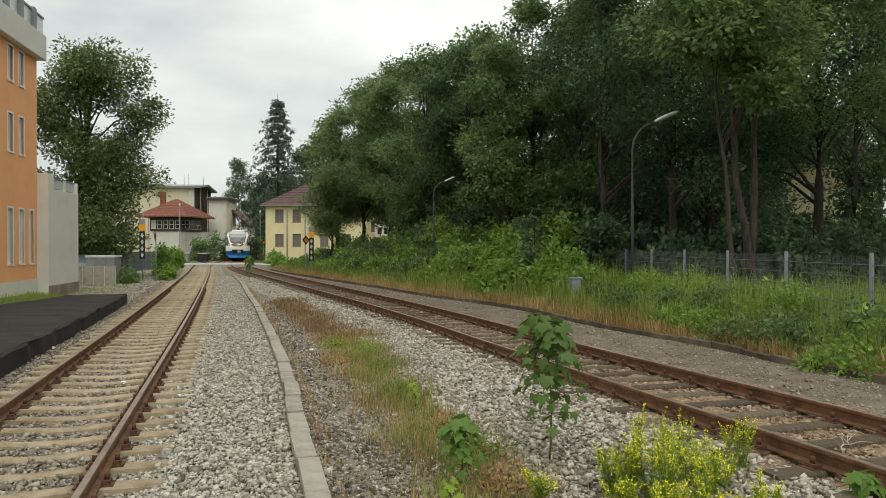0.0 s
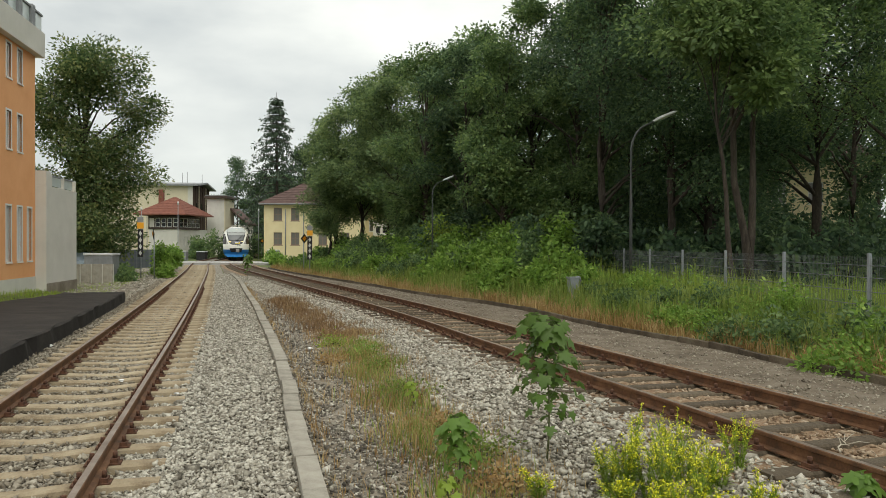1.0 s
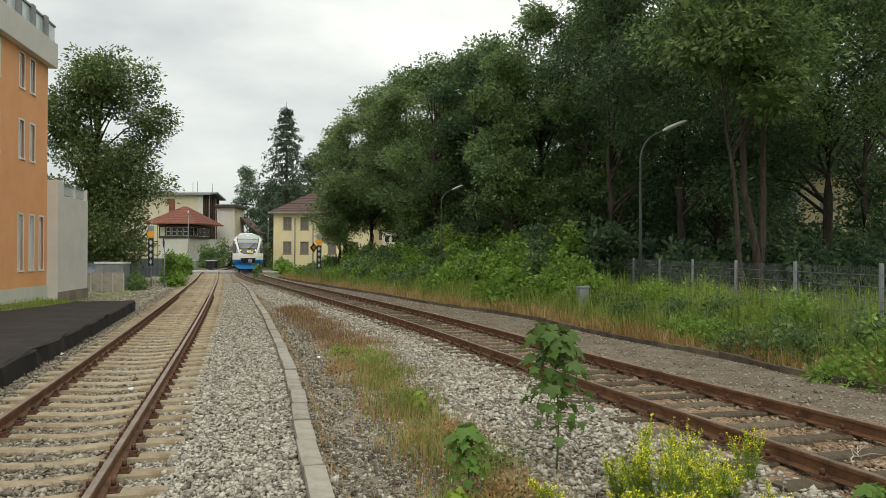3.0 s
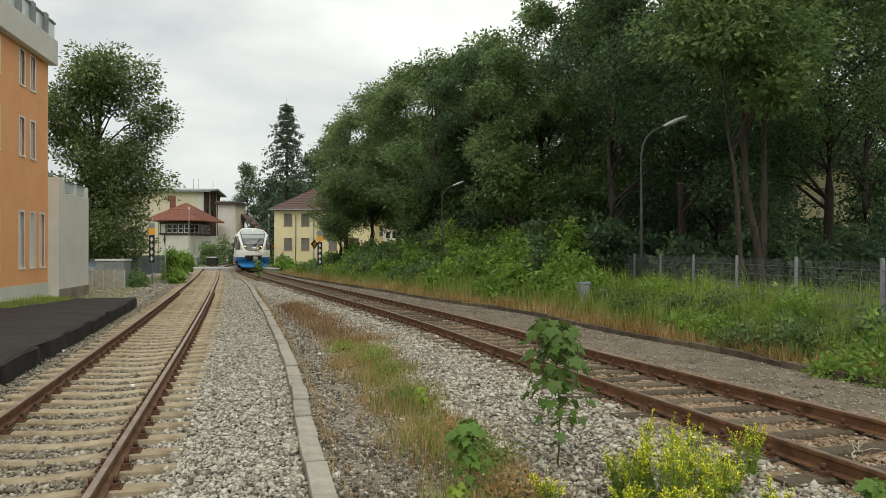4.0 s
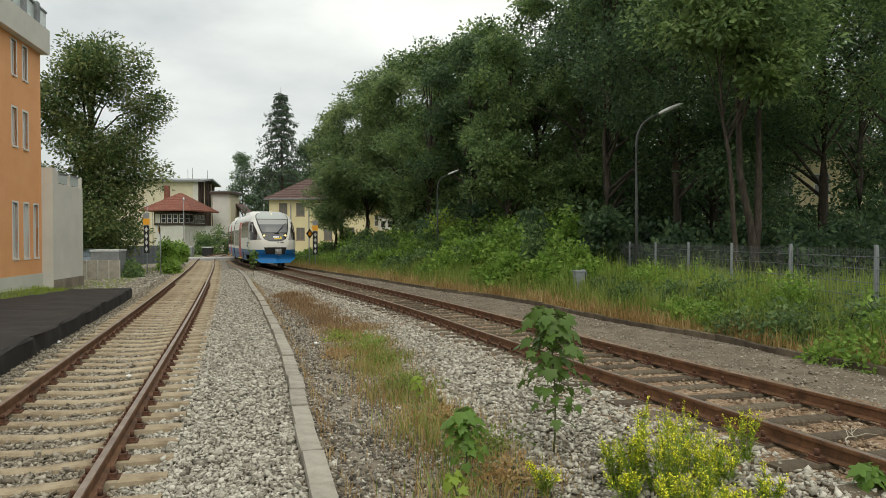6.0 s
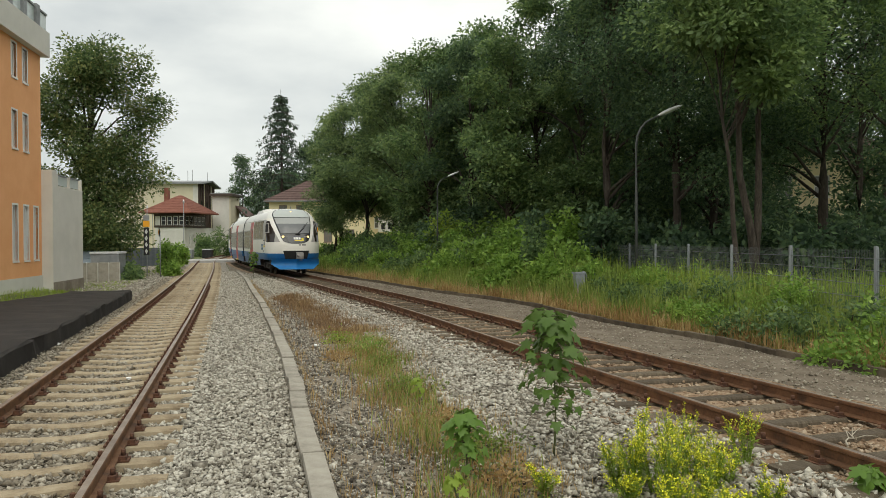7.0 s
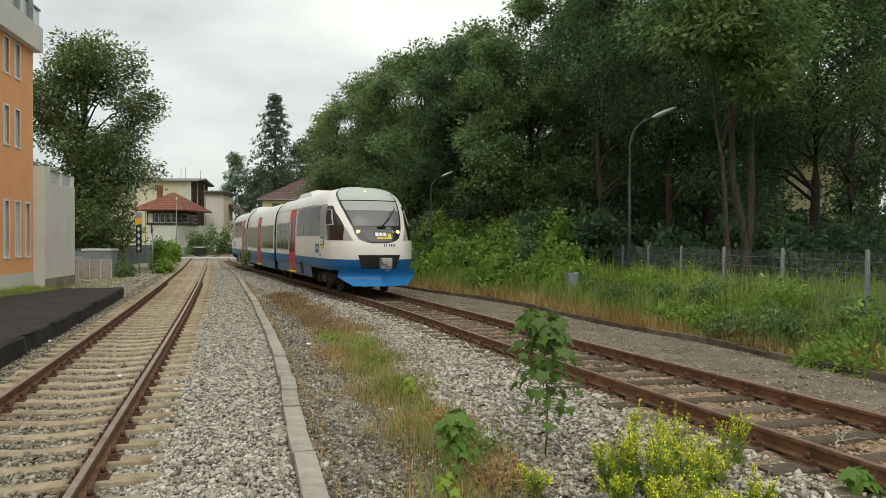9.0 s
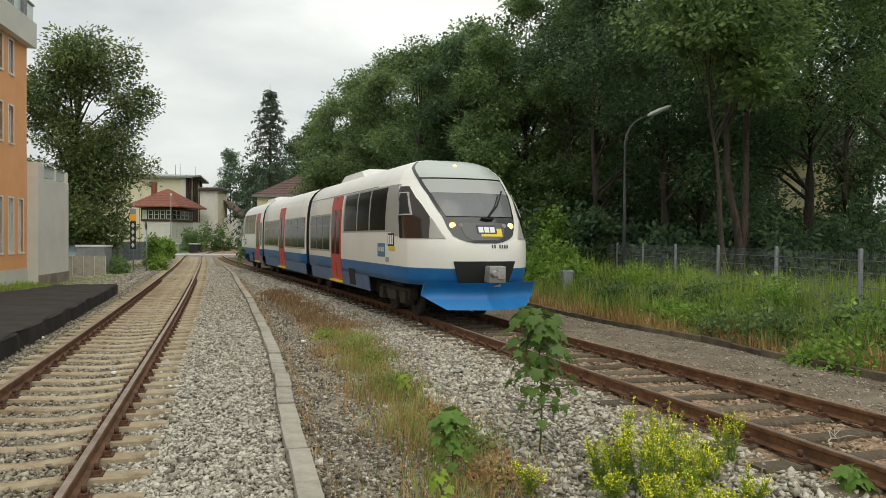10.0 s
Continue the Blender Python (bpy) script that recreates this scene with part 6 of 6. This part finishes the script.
def street_lamp(x, y, h, ang, k=1.0):
    z0 = float(ground_z(x, y))
    root = thing("street_lamp", "slender grey street lamp with a curved arm", "street lamp", pose(x, y, z0 - 0.1, 0, 0, ang), group="street lamps")
    pts = [(0, 0, 0), (0, 0, h * 0.5), (0, 0, h - 1.3 * k)]
    pts += [(0.75 * k * (1 - math.cos(a)), 0, h - 1.3 * k + 0.95 * k * math.sin(a)) for a in (0.35, 0.7, 1.0, 1.25)]
    end = Vector(pts[-1]) + Vector((0.3, 0, 0.14)) * k
    pts.append(end)
    part("pole", tube(bmesh.new(), pts, [q * k for q in (0.062, 0.052, 0.044, 0.04, 0.037, 0.035, 0.032, 0.03)], 10), M["pole_paint"], root, "dark grey painted steel pole")
    head = bmesh.new()
    prof = [(0.0, 0.06, 0.05), (0.15, 0.12, 0.08), (0.5, 0.14, 0.09), (0.85, 0.12, 0.06), (0.95, 0.05, 0.02)]
    prev = None
    for sx, w, t in prof:
        ring = [head.verts.new((sx, w * math.cos(a), t * math.sin(a) * (1.0 if math.sin(a) > 0 else 0.5))) for a in np.linspace(0, 2 * math.pi, 12, endpoint=False)]
        if prev:
            for j in range(12):
                head.faces.new((prev[j], prev[(j + 1) % 12], ring[(j + 1) % 12], ring[j])).smooth = True
        else:
            head.faces.new(ring[::-1])
        prev = ring
    head.faces.new(prev)
    hd = part("lamp_head", head, M["lamp_white"], root, "pale elongated lamp housing", Matrix.Translation(end) @ pose(0, 0, 0, 0, -24, 0) @ Matrix.Scale(k, 4))
    part("lamp_cover", boxm(0.2, 0.82, -0.09, 0.09, -0.065, -0.046, 0.008), M["pale_glass"], hd)


M["pole_paint"] = noisy("dark_pole_paint", [(0.3, (0.07, 0.075, 0.075)), (0.7, (0.12, 0.125, 0.125))], 4, 0.6, 0.1, 0.1, 40)
street_lamp(6.65, 26.4, 6.25, 8)
street_lamp(-0.50, 41, 5.35, 12, 0.72)


def warning_post(x, y, ang, z0=0.0):
    """Post with a black board of white diamonds and a yellow-orange plate on top."""
    root = thing("signal_post", "post with black board of white diamonds and orange plate", "sign", pose(x, y, z0, 0, 0, ang) @ Matrix.Scale(0.85, 4), group="signal posts")
    part("post", tube(bmesh.new(), [(0, 0.08, -1.1), (0, 0.08, 3.4)], 0.04, 8), M["steel"], root)
    part("board", boxm(-0.20, 0.20, 0, 0.03, 0.55, 2.45, 0.01), M["black"], root, "black board")
    for z in (0.82, 1.27, 1.72, 2.17):
        bm = bmesh.new()
        vs = [bm.verts.new(p) for p in ((0, -0.004, z - 0.19), (0.12, -0.004, z), (0, -0.004, z + 0.19), (-0.12, -0.004, z))]
        f = bm.faces.new(vs)
        bmesh.ops.solidify(bm, geom=[f], thickness=0.003)
        part("diamond", bm, M["white"], root)
    part("plate", boxm(-0.23, 0.23, -0.01, 0.03, 2.50, 2.92, 0.01), M["amber"], root, "orange-yellow plate")
    part("upper_plate", boxm(-0.21, 0.21, -0.005, 0.03, 2.94, 3.30, 0.01), M["grey_metal"], root, "back of a grey plate")
    return root


def diamond_sign(x, y, z, h, turn=0):
    root = thing("diamond_sign", "black diamond-shaped warning board on a thin post", "sign", pose(x, y, z, 0, 0, turn))
    part("post", tube(bmesh.new(), [(0, 0.05, -0.2), (0, 0.05, h)], 0.03, 8), M["steel"], root)
    for r, o, m in ((0.34, 0.0, "black"), (0.20, -0.025, "amber")):
        bm = bmesh.new()
        vs = [bm.verts.new(p) for p in ((0, o, h - r), (r, o, h), (0, o, h + r), (-r, o, h))]
        f = bm.faces.new(vs)
        bmesh.ops.solidify(bm, geom=[f], thickness=0.02 if o == 0 else 0.004)
        part("board" if o == 0 else "inner_panel", bm, M[m], root)


warning_post(-9.10, 52, 8, 0.33)
warning_post(-17.6, 44, -4, 0.62)
diamond_sign(-9.55, 52.4, 0.0, 2.25, 52)
diamond_sign(-17.0, 44.4, 0, 2.45, -58)
diamond_sign(-21.94, 92, -0.1, 2.3, 30)


def cable_cabinet(x, y):
    root = thing("cable_cabinet", "small grey cable distribution box in the grass", "cabinet", pose(x, y, float(ground_z(x, y)), 0, 0, 15))
    part("body", boxm(-0.16, 0.16, -0.12, 0.12, -0.1, 0.62, 0.015), M["steel"], root)
    part("lid", boxm(-0.19, 0.19, -0.15, 0.15, 0.622, 0.68, 0.012), M["steel"], root)
    part("marker", tube(bmesh.new(), [(0.26, 0, -0.1), (0.26, 0, 0.55), (0.22, 0, 0.66), (0.12, 0, 0.69)], 0.03, 8), M["grey_metal"], root)


cable_cabinet(4.25, 24.2)


def low_wall():
    root = thing("panel_wall", "low wall of weathered concrete panels", "wall")
    for i in range(4):
        part("panel", boxm(-19.28 + i * 0.53, -19.28 + i * 0.53 + 0.51, 39.0 + i * 0.1, 39.1 + i * 0.1, -0.25, 0.80, 0.012), M["kerb"], root)
    for i in range(5):
        part("post", boxm(-19.305 + i * 0.53, -19.285 + i * 0.53 + 0.02, 38.96 + i * 0.1, 39.0 + i * 0.1 - 0.004, -0.25, 0.80), M["grey_render"], root)


low_wall()


def bin_box(x, y, w, d, h, ang, m, label, name="container"):
    root = thing(name, label, "container", pose(x, y, float(ground_z(x, y)), 0, 0, ang))
    part("body", boxm(-w / 2, w / 2, -d / 2, d / 2, 0.05, h - 0.12, 0.03), M[m], root)
    part("lid", boxm(-w / 2 - 0.04, w / 2 + 0.04, -d / 2 - 0.04, d / 2 + 0.04, h - 0.118, h, 0.03), M["lamp_white"], root)
    for sx in (-1, 1):
        part("foot", boxm(sx * w * 0.36 - 0.06, sx * w * 0.36 + 0.06, -0.06, 0.06, -0.06, 0.048), M["black"], root)
    for i in range(5):
        xx = -w / 2 + w * (i + 0.5) / 5
        part("rib", boxm(xx - 0.02, xx + 0.02, -d / 2 - 0.025, -d / 2 + 0.002, 0.12, h - 0.2), M[m], root)


bin_box(-18.85, 41.8, 1.5, 1.2, 1.6, 6, "grey_metal", "grey metal shelter box behind the low wall", "storage_box")
bin_box(-31.9, 92, 1.6, 1.0, 1.25, 4, "grey_metal", "grey waste container near the signal cabin")
bin_box(-29.6, 93, 1.1, 0.9, 1.2, 0, "black", "dark waste container near the signal cabin")
bin_box(-18.3, 82, 1.2, 0.9, 1.5, 0, "grey_metal", "grey box near the yellow house")


def parked_car(x, y, ang):
    """Silver-blue hatchback, seen only in part."""
    root = thing("parked_car", "silver-blue parked hatchback behind the low wall", "car", pose(x, y, float(ground_z(x, y)), 0, 0, ang))
    prof = [(-2.0, 0.35), (-2.05, 0.7), (-1.75, 0.95), (-1.0, 1.0), (-0.45, 1.42), (0.9, 1.47), (1.65, 1.1), (1.95, 0.95), (2.0, 0.35)]
    bm = bmesh.new()
    rows = [[bm.verts.new((px, sy * (0.86 if pz < 1.05 else 0.66), pz)) for px, pz in prof] for sy in (-1, 1)]
    bm.faces.new(rows[0])
    bm.faces.new(rows[1][::-1])
    for i in range(len(prof)):
        j = (i + 1) % len(prof)
        bm.faces.new((rows[0][i], rows[1][i], rows[1][j], rows[0][j]))
    bmesh.ops.bevel(bm, geom=list(bm.edges), offset=0.05, segments=2, affect="EDGES")
    part("body", bm, M["car_paint"], root)
    for sy in (-1, 1):
        part("side_window", boxm(-0.7, 1.3, sy * 0.80 - 0.012, sy * 0.80 + 0.012, 1.02, 1.32, 0.004), M["glass"], root)
        for px in (-1.3, 1.25):
            w = part("wheel", tube(bmesh.new(), [(px, sy * 0.72, 0.31), (px, sy * 0.90, 0.31)], 0.31, 20), M["rubber"], root)
            part("rim", tube(bmesh.new(), [(px, sy * 0.88, 0.31), (px, sy * 0.91, 0.31)], 0.19, 14), M["cast"], w)


M["car_paint"] = noisy("silver_blue_paint", [(0.3, (0.30, 0.36, 0.42)), (0.7, (0.36, 0.42, 0.48))], 1, 0.25, 0.5, 0.0, 20)
parked_car(-21.6, 44.8, 100)


def slat_fence():
    root = thing("slat_fence", "grey-blue timber slat fence beyond the low wall", "fence")
    me = bm_mesh("slat", boxm(-0.055, 0.055, -0.012, 0.012, 0, 1.25, 0.004), M["slat"])
    for i in range(48):
        t = i / 47
        x, y = -22.2 + 2.2 * t, 49 + 4 * t
        part("slat", me, parent=root, m=pose(x, y, 0.2, 0, 0, 62))
    for z in (0.35, 0.95):
        part("rail", tube(bmesh.new(), [(-22.2, 49.05, z + 0.2), (-20.0, 53.05, z + 0.2)], 0.03, 6), M["slat"], root)


M["slat"] = noisy("grey_blue_timber", [(0.3, (0.13, 0.15, 0.17)), (0.7, (0.22, 0.24, 0.26))], 3, 0.8, 0, 0.3, 40, random_by="object", spread=0.3)
slat_fence()


def mast(x, y, h, label, r=0.05):
    root = thing("mast", label, "mast", pose(x, y, -0.3))
    part("pole", tube(bmesh.new(), [(0, 0, 0), (0, 0, h)], [r, r * 0.7], 8), M["grey_metal"], root)
    part("cap", tube(bmesh.new(), [(0, 0, h), (0, 0, h + 0.3)], [r * 2.2, r * 1.2], 8), M["lamp_white"], root)


mast(-24.8, 102, 6.6, "slim grey lamp mast near the crossing")
mast(-29.9, 75, 5.5, "slim pole beside the signal cabin")
mast(-25.9, 74, 6.0, "slim grey pole beside the track")


def sign_board():
    root = thing("sign_board", "pale sign board with dark lettering on the house behind the trees", "sign", pose(-6.4, 91.4, 2.9, 0, 0, 4))
    part("board", boxm(-1.9, 1.9, -0.05, 0.05, 0, 1.5, 0.02), M["white_wall"], root)
    for x, w in ((-1.3, 0.5), (-0.5, 0.5), (0.35, 0.6), (1.2, 0.5)):
        part("letter_bar", boxm(x - w / 2, x + w / 2, -0.07, -0.055, 0.35, 1.1), M["black"], root)


sign_board()


def dry_twig(x, y, z, turn):
    rng = random.Random(12)
    root = thing("dry_twig", "bleached dry twig lying across the sleepers", "twig", pose(x, y, z, 0, 0, turn))
    main = [Vector((-0.34 + 0.09 * i, 0.03 * math.sin(i * 1.3), 0.02 + 0.03 * math.sin(i * 0.9))) for i in range(9)]
    part("stem", tube(bmesh.new(), main, [0.008 - 0.0006 * i for i in range(9)], 6), M["pale_twig"], root)
    for i in (2, 3, 5, 6):
        p = main[i]
        q = p + Vector((rng.uniform(0.10, 0.22), rng.uniform(-0.18, 0.18), rng.uniform(0.0, 0.05)))
        part("side_twig", tube(bmesh.new(), [p, (p + q) / 2 + Vector((0, 0, 0.02)), q], [0.005, 0.004, 0.002], 5), M["pale_twig"], root)


M["pale_twig"] = noisy("bleached_wood", [(0.3, (0.32, 0.28, 0.21)), (0.7, (0.48, 0.44, 0.36))], 12, 0.9, 0, 0.3, 60)
dry_twig(3.75, 6.95, float(rise(6.95)) - 0.15, 55)


def rubbish():
    rng = random.Random(77)
    for x, y, s in ((4.62, 14.0, 0.10), (-4.85, 11.4, 0.07), (-3.65, 10.4, 0.06), (-6.9, 11.2, 0.12), (-7.9, 15.2, 0.10), (-0.6, 9.2, 0.05), (2.6, 17.0, 0.16), (-2.6, 14.9, 0.09), (1.35, 9.1, 0.09)):
        bm = bmesh.new()
        bmesh.ops.create_icosphere(bm, subdivisions=2, radius=s * 0.6)
        for v in bm.verts:
            v.co *= rng.uniform(0.7, 1.25)
            v.co.z *= 0.45
        thing("litter", "scrap of crumpled white paper on the gravel", "litter", pose(x, y, -0.18, rng.uniform(-10, 10), 0, rng.uniform(0, 360)), bm_mesh("litter", bm, M["white"]), group="litter")


rubbish()

# ---------------------------------------------------------------- small repeated pieces of the tracks


def build_sleepers():
    def sleeper(w, l, h, dip, flare=0.02):
        bm = bmesh.new()
        rows = []
        for x in (-l / 2, -l * 0.42, -l * 0.29, -l * 0.22, -l * 0.14, -l * 0.06, l * 0.06, l * 0.14, l * 0.22, l * 0.29, l * 0.42, l / 2):
            a = abs(x) / (l / 2)
            m = max(0.0, 1 - a / 0.56)
            top = -dip * (m * m * (3 - 2 * m)) - (0.25 * dip * max(0, a - 0.62))
            ww = w / 2 * (1 - 0.15 * (m > 0))
            rows.append([bm.verts.new(p) for p in ((x, -ww - flare, -h), (x, -ww, top - 0.02), (x, -ww + 0.02, top), (x, ww - 0.02, top), (x, ww, top - 0.02), (x, ww + flare, -h))])
        for a, b in zip(rows, rows[1:]):
            for k in range(5):
                bm.faces.new((a[k], a[k + 1], b[k + 1], b[k]))
        bm.faces.new(rows[0])
        bm.faces.new(rows[-1][::-1])
        return bm

    def clip():
        bm = bmesh.new()
        box(bm, -0.16, 0.16, -0.08, 0.08, -0.165, -0.150)
        for sx in (-1, 1):
            box(bm, sx * 0.10 - 0.035, sx * 0.10 + 0.035, -0.06, 0.06, -0.15, -0.115)
            tube(bm, [(sx * 0.10, 0, -0.115), (sx * 0.10, 0, -0.06)], 0.022, 6)
        return bm
    conc = bm_mesh("sleeper", sleeper(0.185, 2.6, 0.2, 0.038, 0.02), M["sleeper_c"])
    wood = bm_mesh("sleeper", sleeper(0.22, 2.6, 0.16, 0.0), M["sleeper_w"])
    cl = bm_mesh("rail_fastening", clip(), M["rust"])
    rng = random.Random(7)
    for way, root, me, far, z, pitch in ((TRACK_A, track_a, conc, 72, -0.160, 0.60), (TRACK_B, track_b, wood, 72, -0.160, 0.63)):
        s = way.s_at(-3)
        while s < way.s_at(far):
            x, y, dx, dy = way.at(s)
            a = math.degrees(math.atan2(dy, dx)) - 90
            up = float(rise(y)) if way is TRACK_B else 0.0
            part("sleeper", me, parent=root, m=pose(x, y, z + up + rng.uniform(-0.006, 0.004), 0, 0, a + rng.uniform(-0.8, 0.8)))
            if y < 34:
                for side in (-0.7525, 0.7525):
                    x, y, dx, dy = way.at(s, side)
                    part("rail_fastening", cl, parent=root, m=pose(x, y, up, 0, 0, a))
            s += pitch + rng.uniform(-0.01, 0.01)


def build_edging():
    root = thing("edging", "line of weathered concrete edging blocks beside the ballast", "kerb", kind="structure")
    me = bm_mesh("edging_block", boxm(-0.10, 0.10, -0.495, 0.495, -0.22, 0.0, 0.012), M["kerb"])
    rng = random.Random(3)
    s = 1.0
    while s < EDGING.s_at(50):
        x, y, dx, dy = EDGING.at(s)
        part("edging_block", me, parent=root, m=pose(x + rng.uniform(-0.012, 0.012), y, -0.10 + rng.uniform(-0.012, 0.012), rng.uniform(-0.7, 0.7), rng.uniform(-1.5, 1.5), math.degrees(math.atan2(dy, dx)) - 90 + rng.uniform(-1.1, 1.1)))
        s += 1.0
    root = thing("far_edging", "low dark weathered edging along the grass", "kerb", kind="structure")
    me = bm_mesh("edging_block", boxm(-0.05, 0.05, -0.495, 0.495, -0.3, 0.0, 0.01), M["sleeper_w"])
    s = 1.0
    while s < FAR_EDGE.s_at(64):
        x, y, dx, dy = FAR_EDGE.at(s)
        part("edging_block", me, parent=root, m=pose(x, y, -0.10 + float(rise(y)) + rng.uniform(-0.02, 0.015), 0, rng.uniform(-3, 3), math.degrees(math.atan2(dy, dx)) - 90 + rng.uniform(-1, 1)))
        s += 1.0


def stones(name, label, n, place, size, material, seed, z):
    """Loose angular stones, one joined mesh."""
    rng = np.random.default_rng(seed)
    P = place(rng, n)
    n = len(P)
    base = np.array([(1, 0, 0), (-1, 0, 0), (0, 1, 0), (0, -1, 0), (0, 0, 1), (0, 0, -1)], float)
    tri = np.array([(0, 2, 4), (2, 1, 4), (1, 3, 4), (3, 0, 4), (2, 0, 5), (1, 2, 5), (3, 1, 5), (0, 3, 5)])
    V = base[None] * rng.uniform(0.55, 1.25, (n, 6, 1)) * np.stack([np.ones(n), rng.uniform(0.5, 1, n), rng.uniform(0.4, 0.9, n)], 1)[:, None] * 1.25 + rng.normal(0, 0.24, (n, 6, 3))
    q = rng.normal(0, 1, (n, 4))
    q /= np.linalg.norm(q, axis=1)[:, None]
    w, x, y, zz = q.T
    R = np.stack([1 - 2 * (y * y + zz * zz), 2 * (x * y - zz * w), 2 * (x * zz + y * w), 2 * (x * y + zz * w), 1 - 2 * (x * x + zz * zz), 2 * (y * zz - x * w), 2 * (x * zz - y * w), 2 * (y * zz + x * w), 1 - 2 * (x * x + y * y)], 1).reshape(n, 3, 3)
    V = np.einsum("nij,nkj->nki", R, V) * np.array([1, 1, 0.7])
    s = size * rng.lognormal(0, 0.3, n)
    if callable(z):
        z = z(P)[:, None]
    V = V * s[:, None, None] + np.concatenate([P, z + rng.uniform(-0.4, 0.45, (n, 1)) * s[:, None]], 1)[:, None]
    F = (tri[None] + 6 * np.arange(n)[:, None, None]).reshape(-1, 3)
    thing(name, label, "ballast", None, mesh_np(name, V.reshape(-1, 3), F, material), kind="stuff")


def scatter(lo, hi, y0, y1, power=1.0):
    def place(rng, n):
        y = y0 + (y1 - y0) * rng.uniform(0, 1, n) ** power
        u = rng.uniform(0, 1, n)
        a, b = lo(y), hi(y)
        return np.stack([a + (b - a) * u, y], 1)
    return place


M["stone_dark"] = noisy("dark_cinder_stone", [(0.15, (0.05, 0.042, 0.033)), (0.45, (0.12, 0.105, 0.085)), (0.8, (0.24, 0.215, 0.18))], 9, 0.95, 0, 0.4, 60, random_by="island", spread=0.5)
# Brown of the stones themselves, darkened further for the shadows between sleepers.
M["stone_brown"] = noisy("brown_ballast_stone", [(0.15, (0.10, 0.08, 0.055)), (0.45, (0.27, 0.235, 0.18)), (0.8, (0.46, 0.42, 0.34))], 9, 0.9, 0, 0.4, 60, random_by="island", spread=0.5)


def build_stones():
    near_b = lambda P: rise(P[:, 1]) * smooth_step(-3.0, -1.6, P[:, 0] - TRACK_B.x_at(P[:, 1]))
    stones("track_stones", "brownish stones between the rails", 40000, scatter(lambda y: TRACK_A.x_at(y) - 1.85, lambda y: TRACK_A.x_at(y) + 1.0, 4.0, 62, 2.0), 0.027, M["stone_brown"], 6, lambda P: np.where(np.abs(P[:, 0] - TRACK_A.x_at(P[:, 1])) < 1.25, -0.229, -0.194))
    stones("ballast_stones", "loose pale crushed stones of the ballast", 52000, scatter(lambda y: TRACK_A.x_at(y) + 0.95, lambda y: EDGING.x_at(y) - 0.12, 4.0, 52, 2.1), 0.0245, M["stone"], 1, lambda P: np.where(np.abs(P[:, 0] - TRACK_A.x_at(P[:, 1])) < 1.25, -0.230, -0.196))
    stones("gravel_stones", "loose gravel between edging and track", 30000, scatter(lambda y: EDGING.x_at(y) + 0.12, lambda y: TRACK_B.x_at(y) - 1.9, 4.2, 30, 1.5), 0.017, M["stone"], 2, lambda P: -0.208 + near_b(P))
    stones("dark_gravel_stones", "dark cinder stones between edging and track", 14000, scatter(lambda y: EDGING.x_at(y) + 0.12, lambda y: EDGING.x_at(y) + 1.9, 4.2, 26, 1.5), 0.019, M["stone_dark"], 12, -0.207)
    stones("shoulder_stones", "pale loose ballast on the shoulder of the track", 34000, scatter(lambda y: TRACK_B.x_at(y) - 3.0, lambda y: TRACK_B.x_at(y) - 1.0, 4.2, 48, 1.55), 0.029, M["stone"], 3, lambda P: -0.195 + near_b(P))
    stones("rusty_stones", "rust-stained stones between the rails", 22000, scatter(lambda y: TRACK_B.x_at(y) - 1.5, lambda y: TRACK_B.x_at(y) + 1.3, 4.2, 40, 1.4), 0.026, M["stone_rusty"], 4, lambda P: -0.207 + near_b(P))
    stones("path_stones", "grey gravel beside the track", 11000, scatter(lambda y: TRACK_B.x_at(y) + 1.0, lambda y: FAR_EDGE.x_at(y) - 0.1, 6.5, 40, 1.4), 0.017, M["stone_brown"], 5, lambda P: -0.205 + rise(P[:, 1]))
    stones("verge_stones", "rubble and stones on the bare verge", 9000, scatter(lambda y: TRACK_A.x_at(y) - 2.0 - 3.6 * smooth_step(24, 34, y), lambda y: TRACK_A.x_at(y) - 1.8, 26, 70, 1.2), 0.034, M["stone"], 15, -0.21)


build_sleepers()
build_edging()
build_stones()

motions()
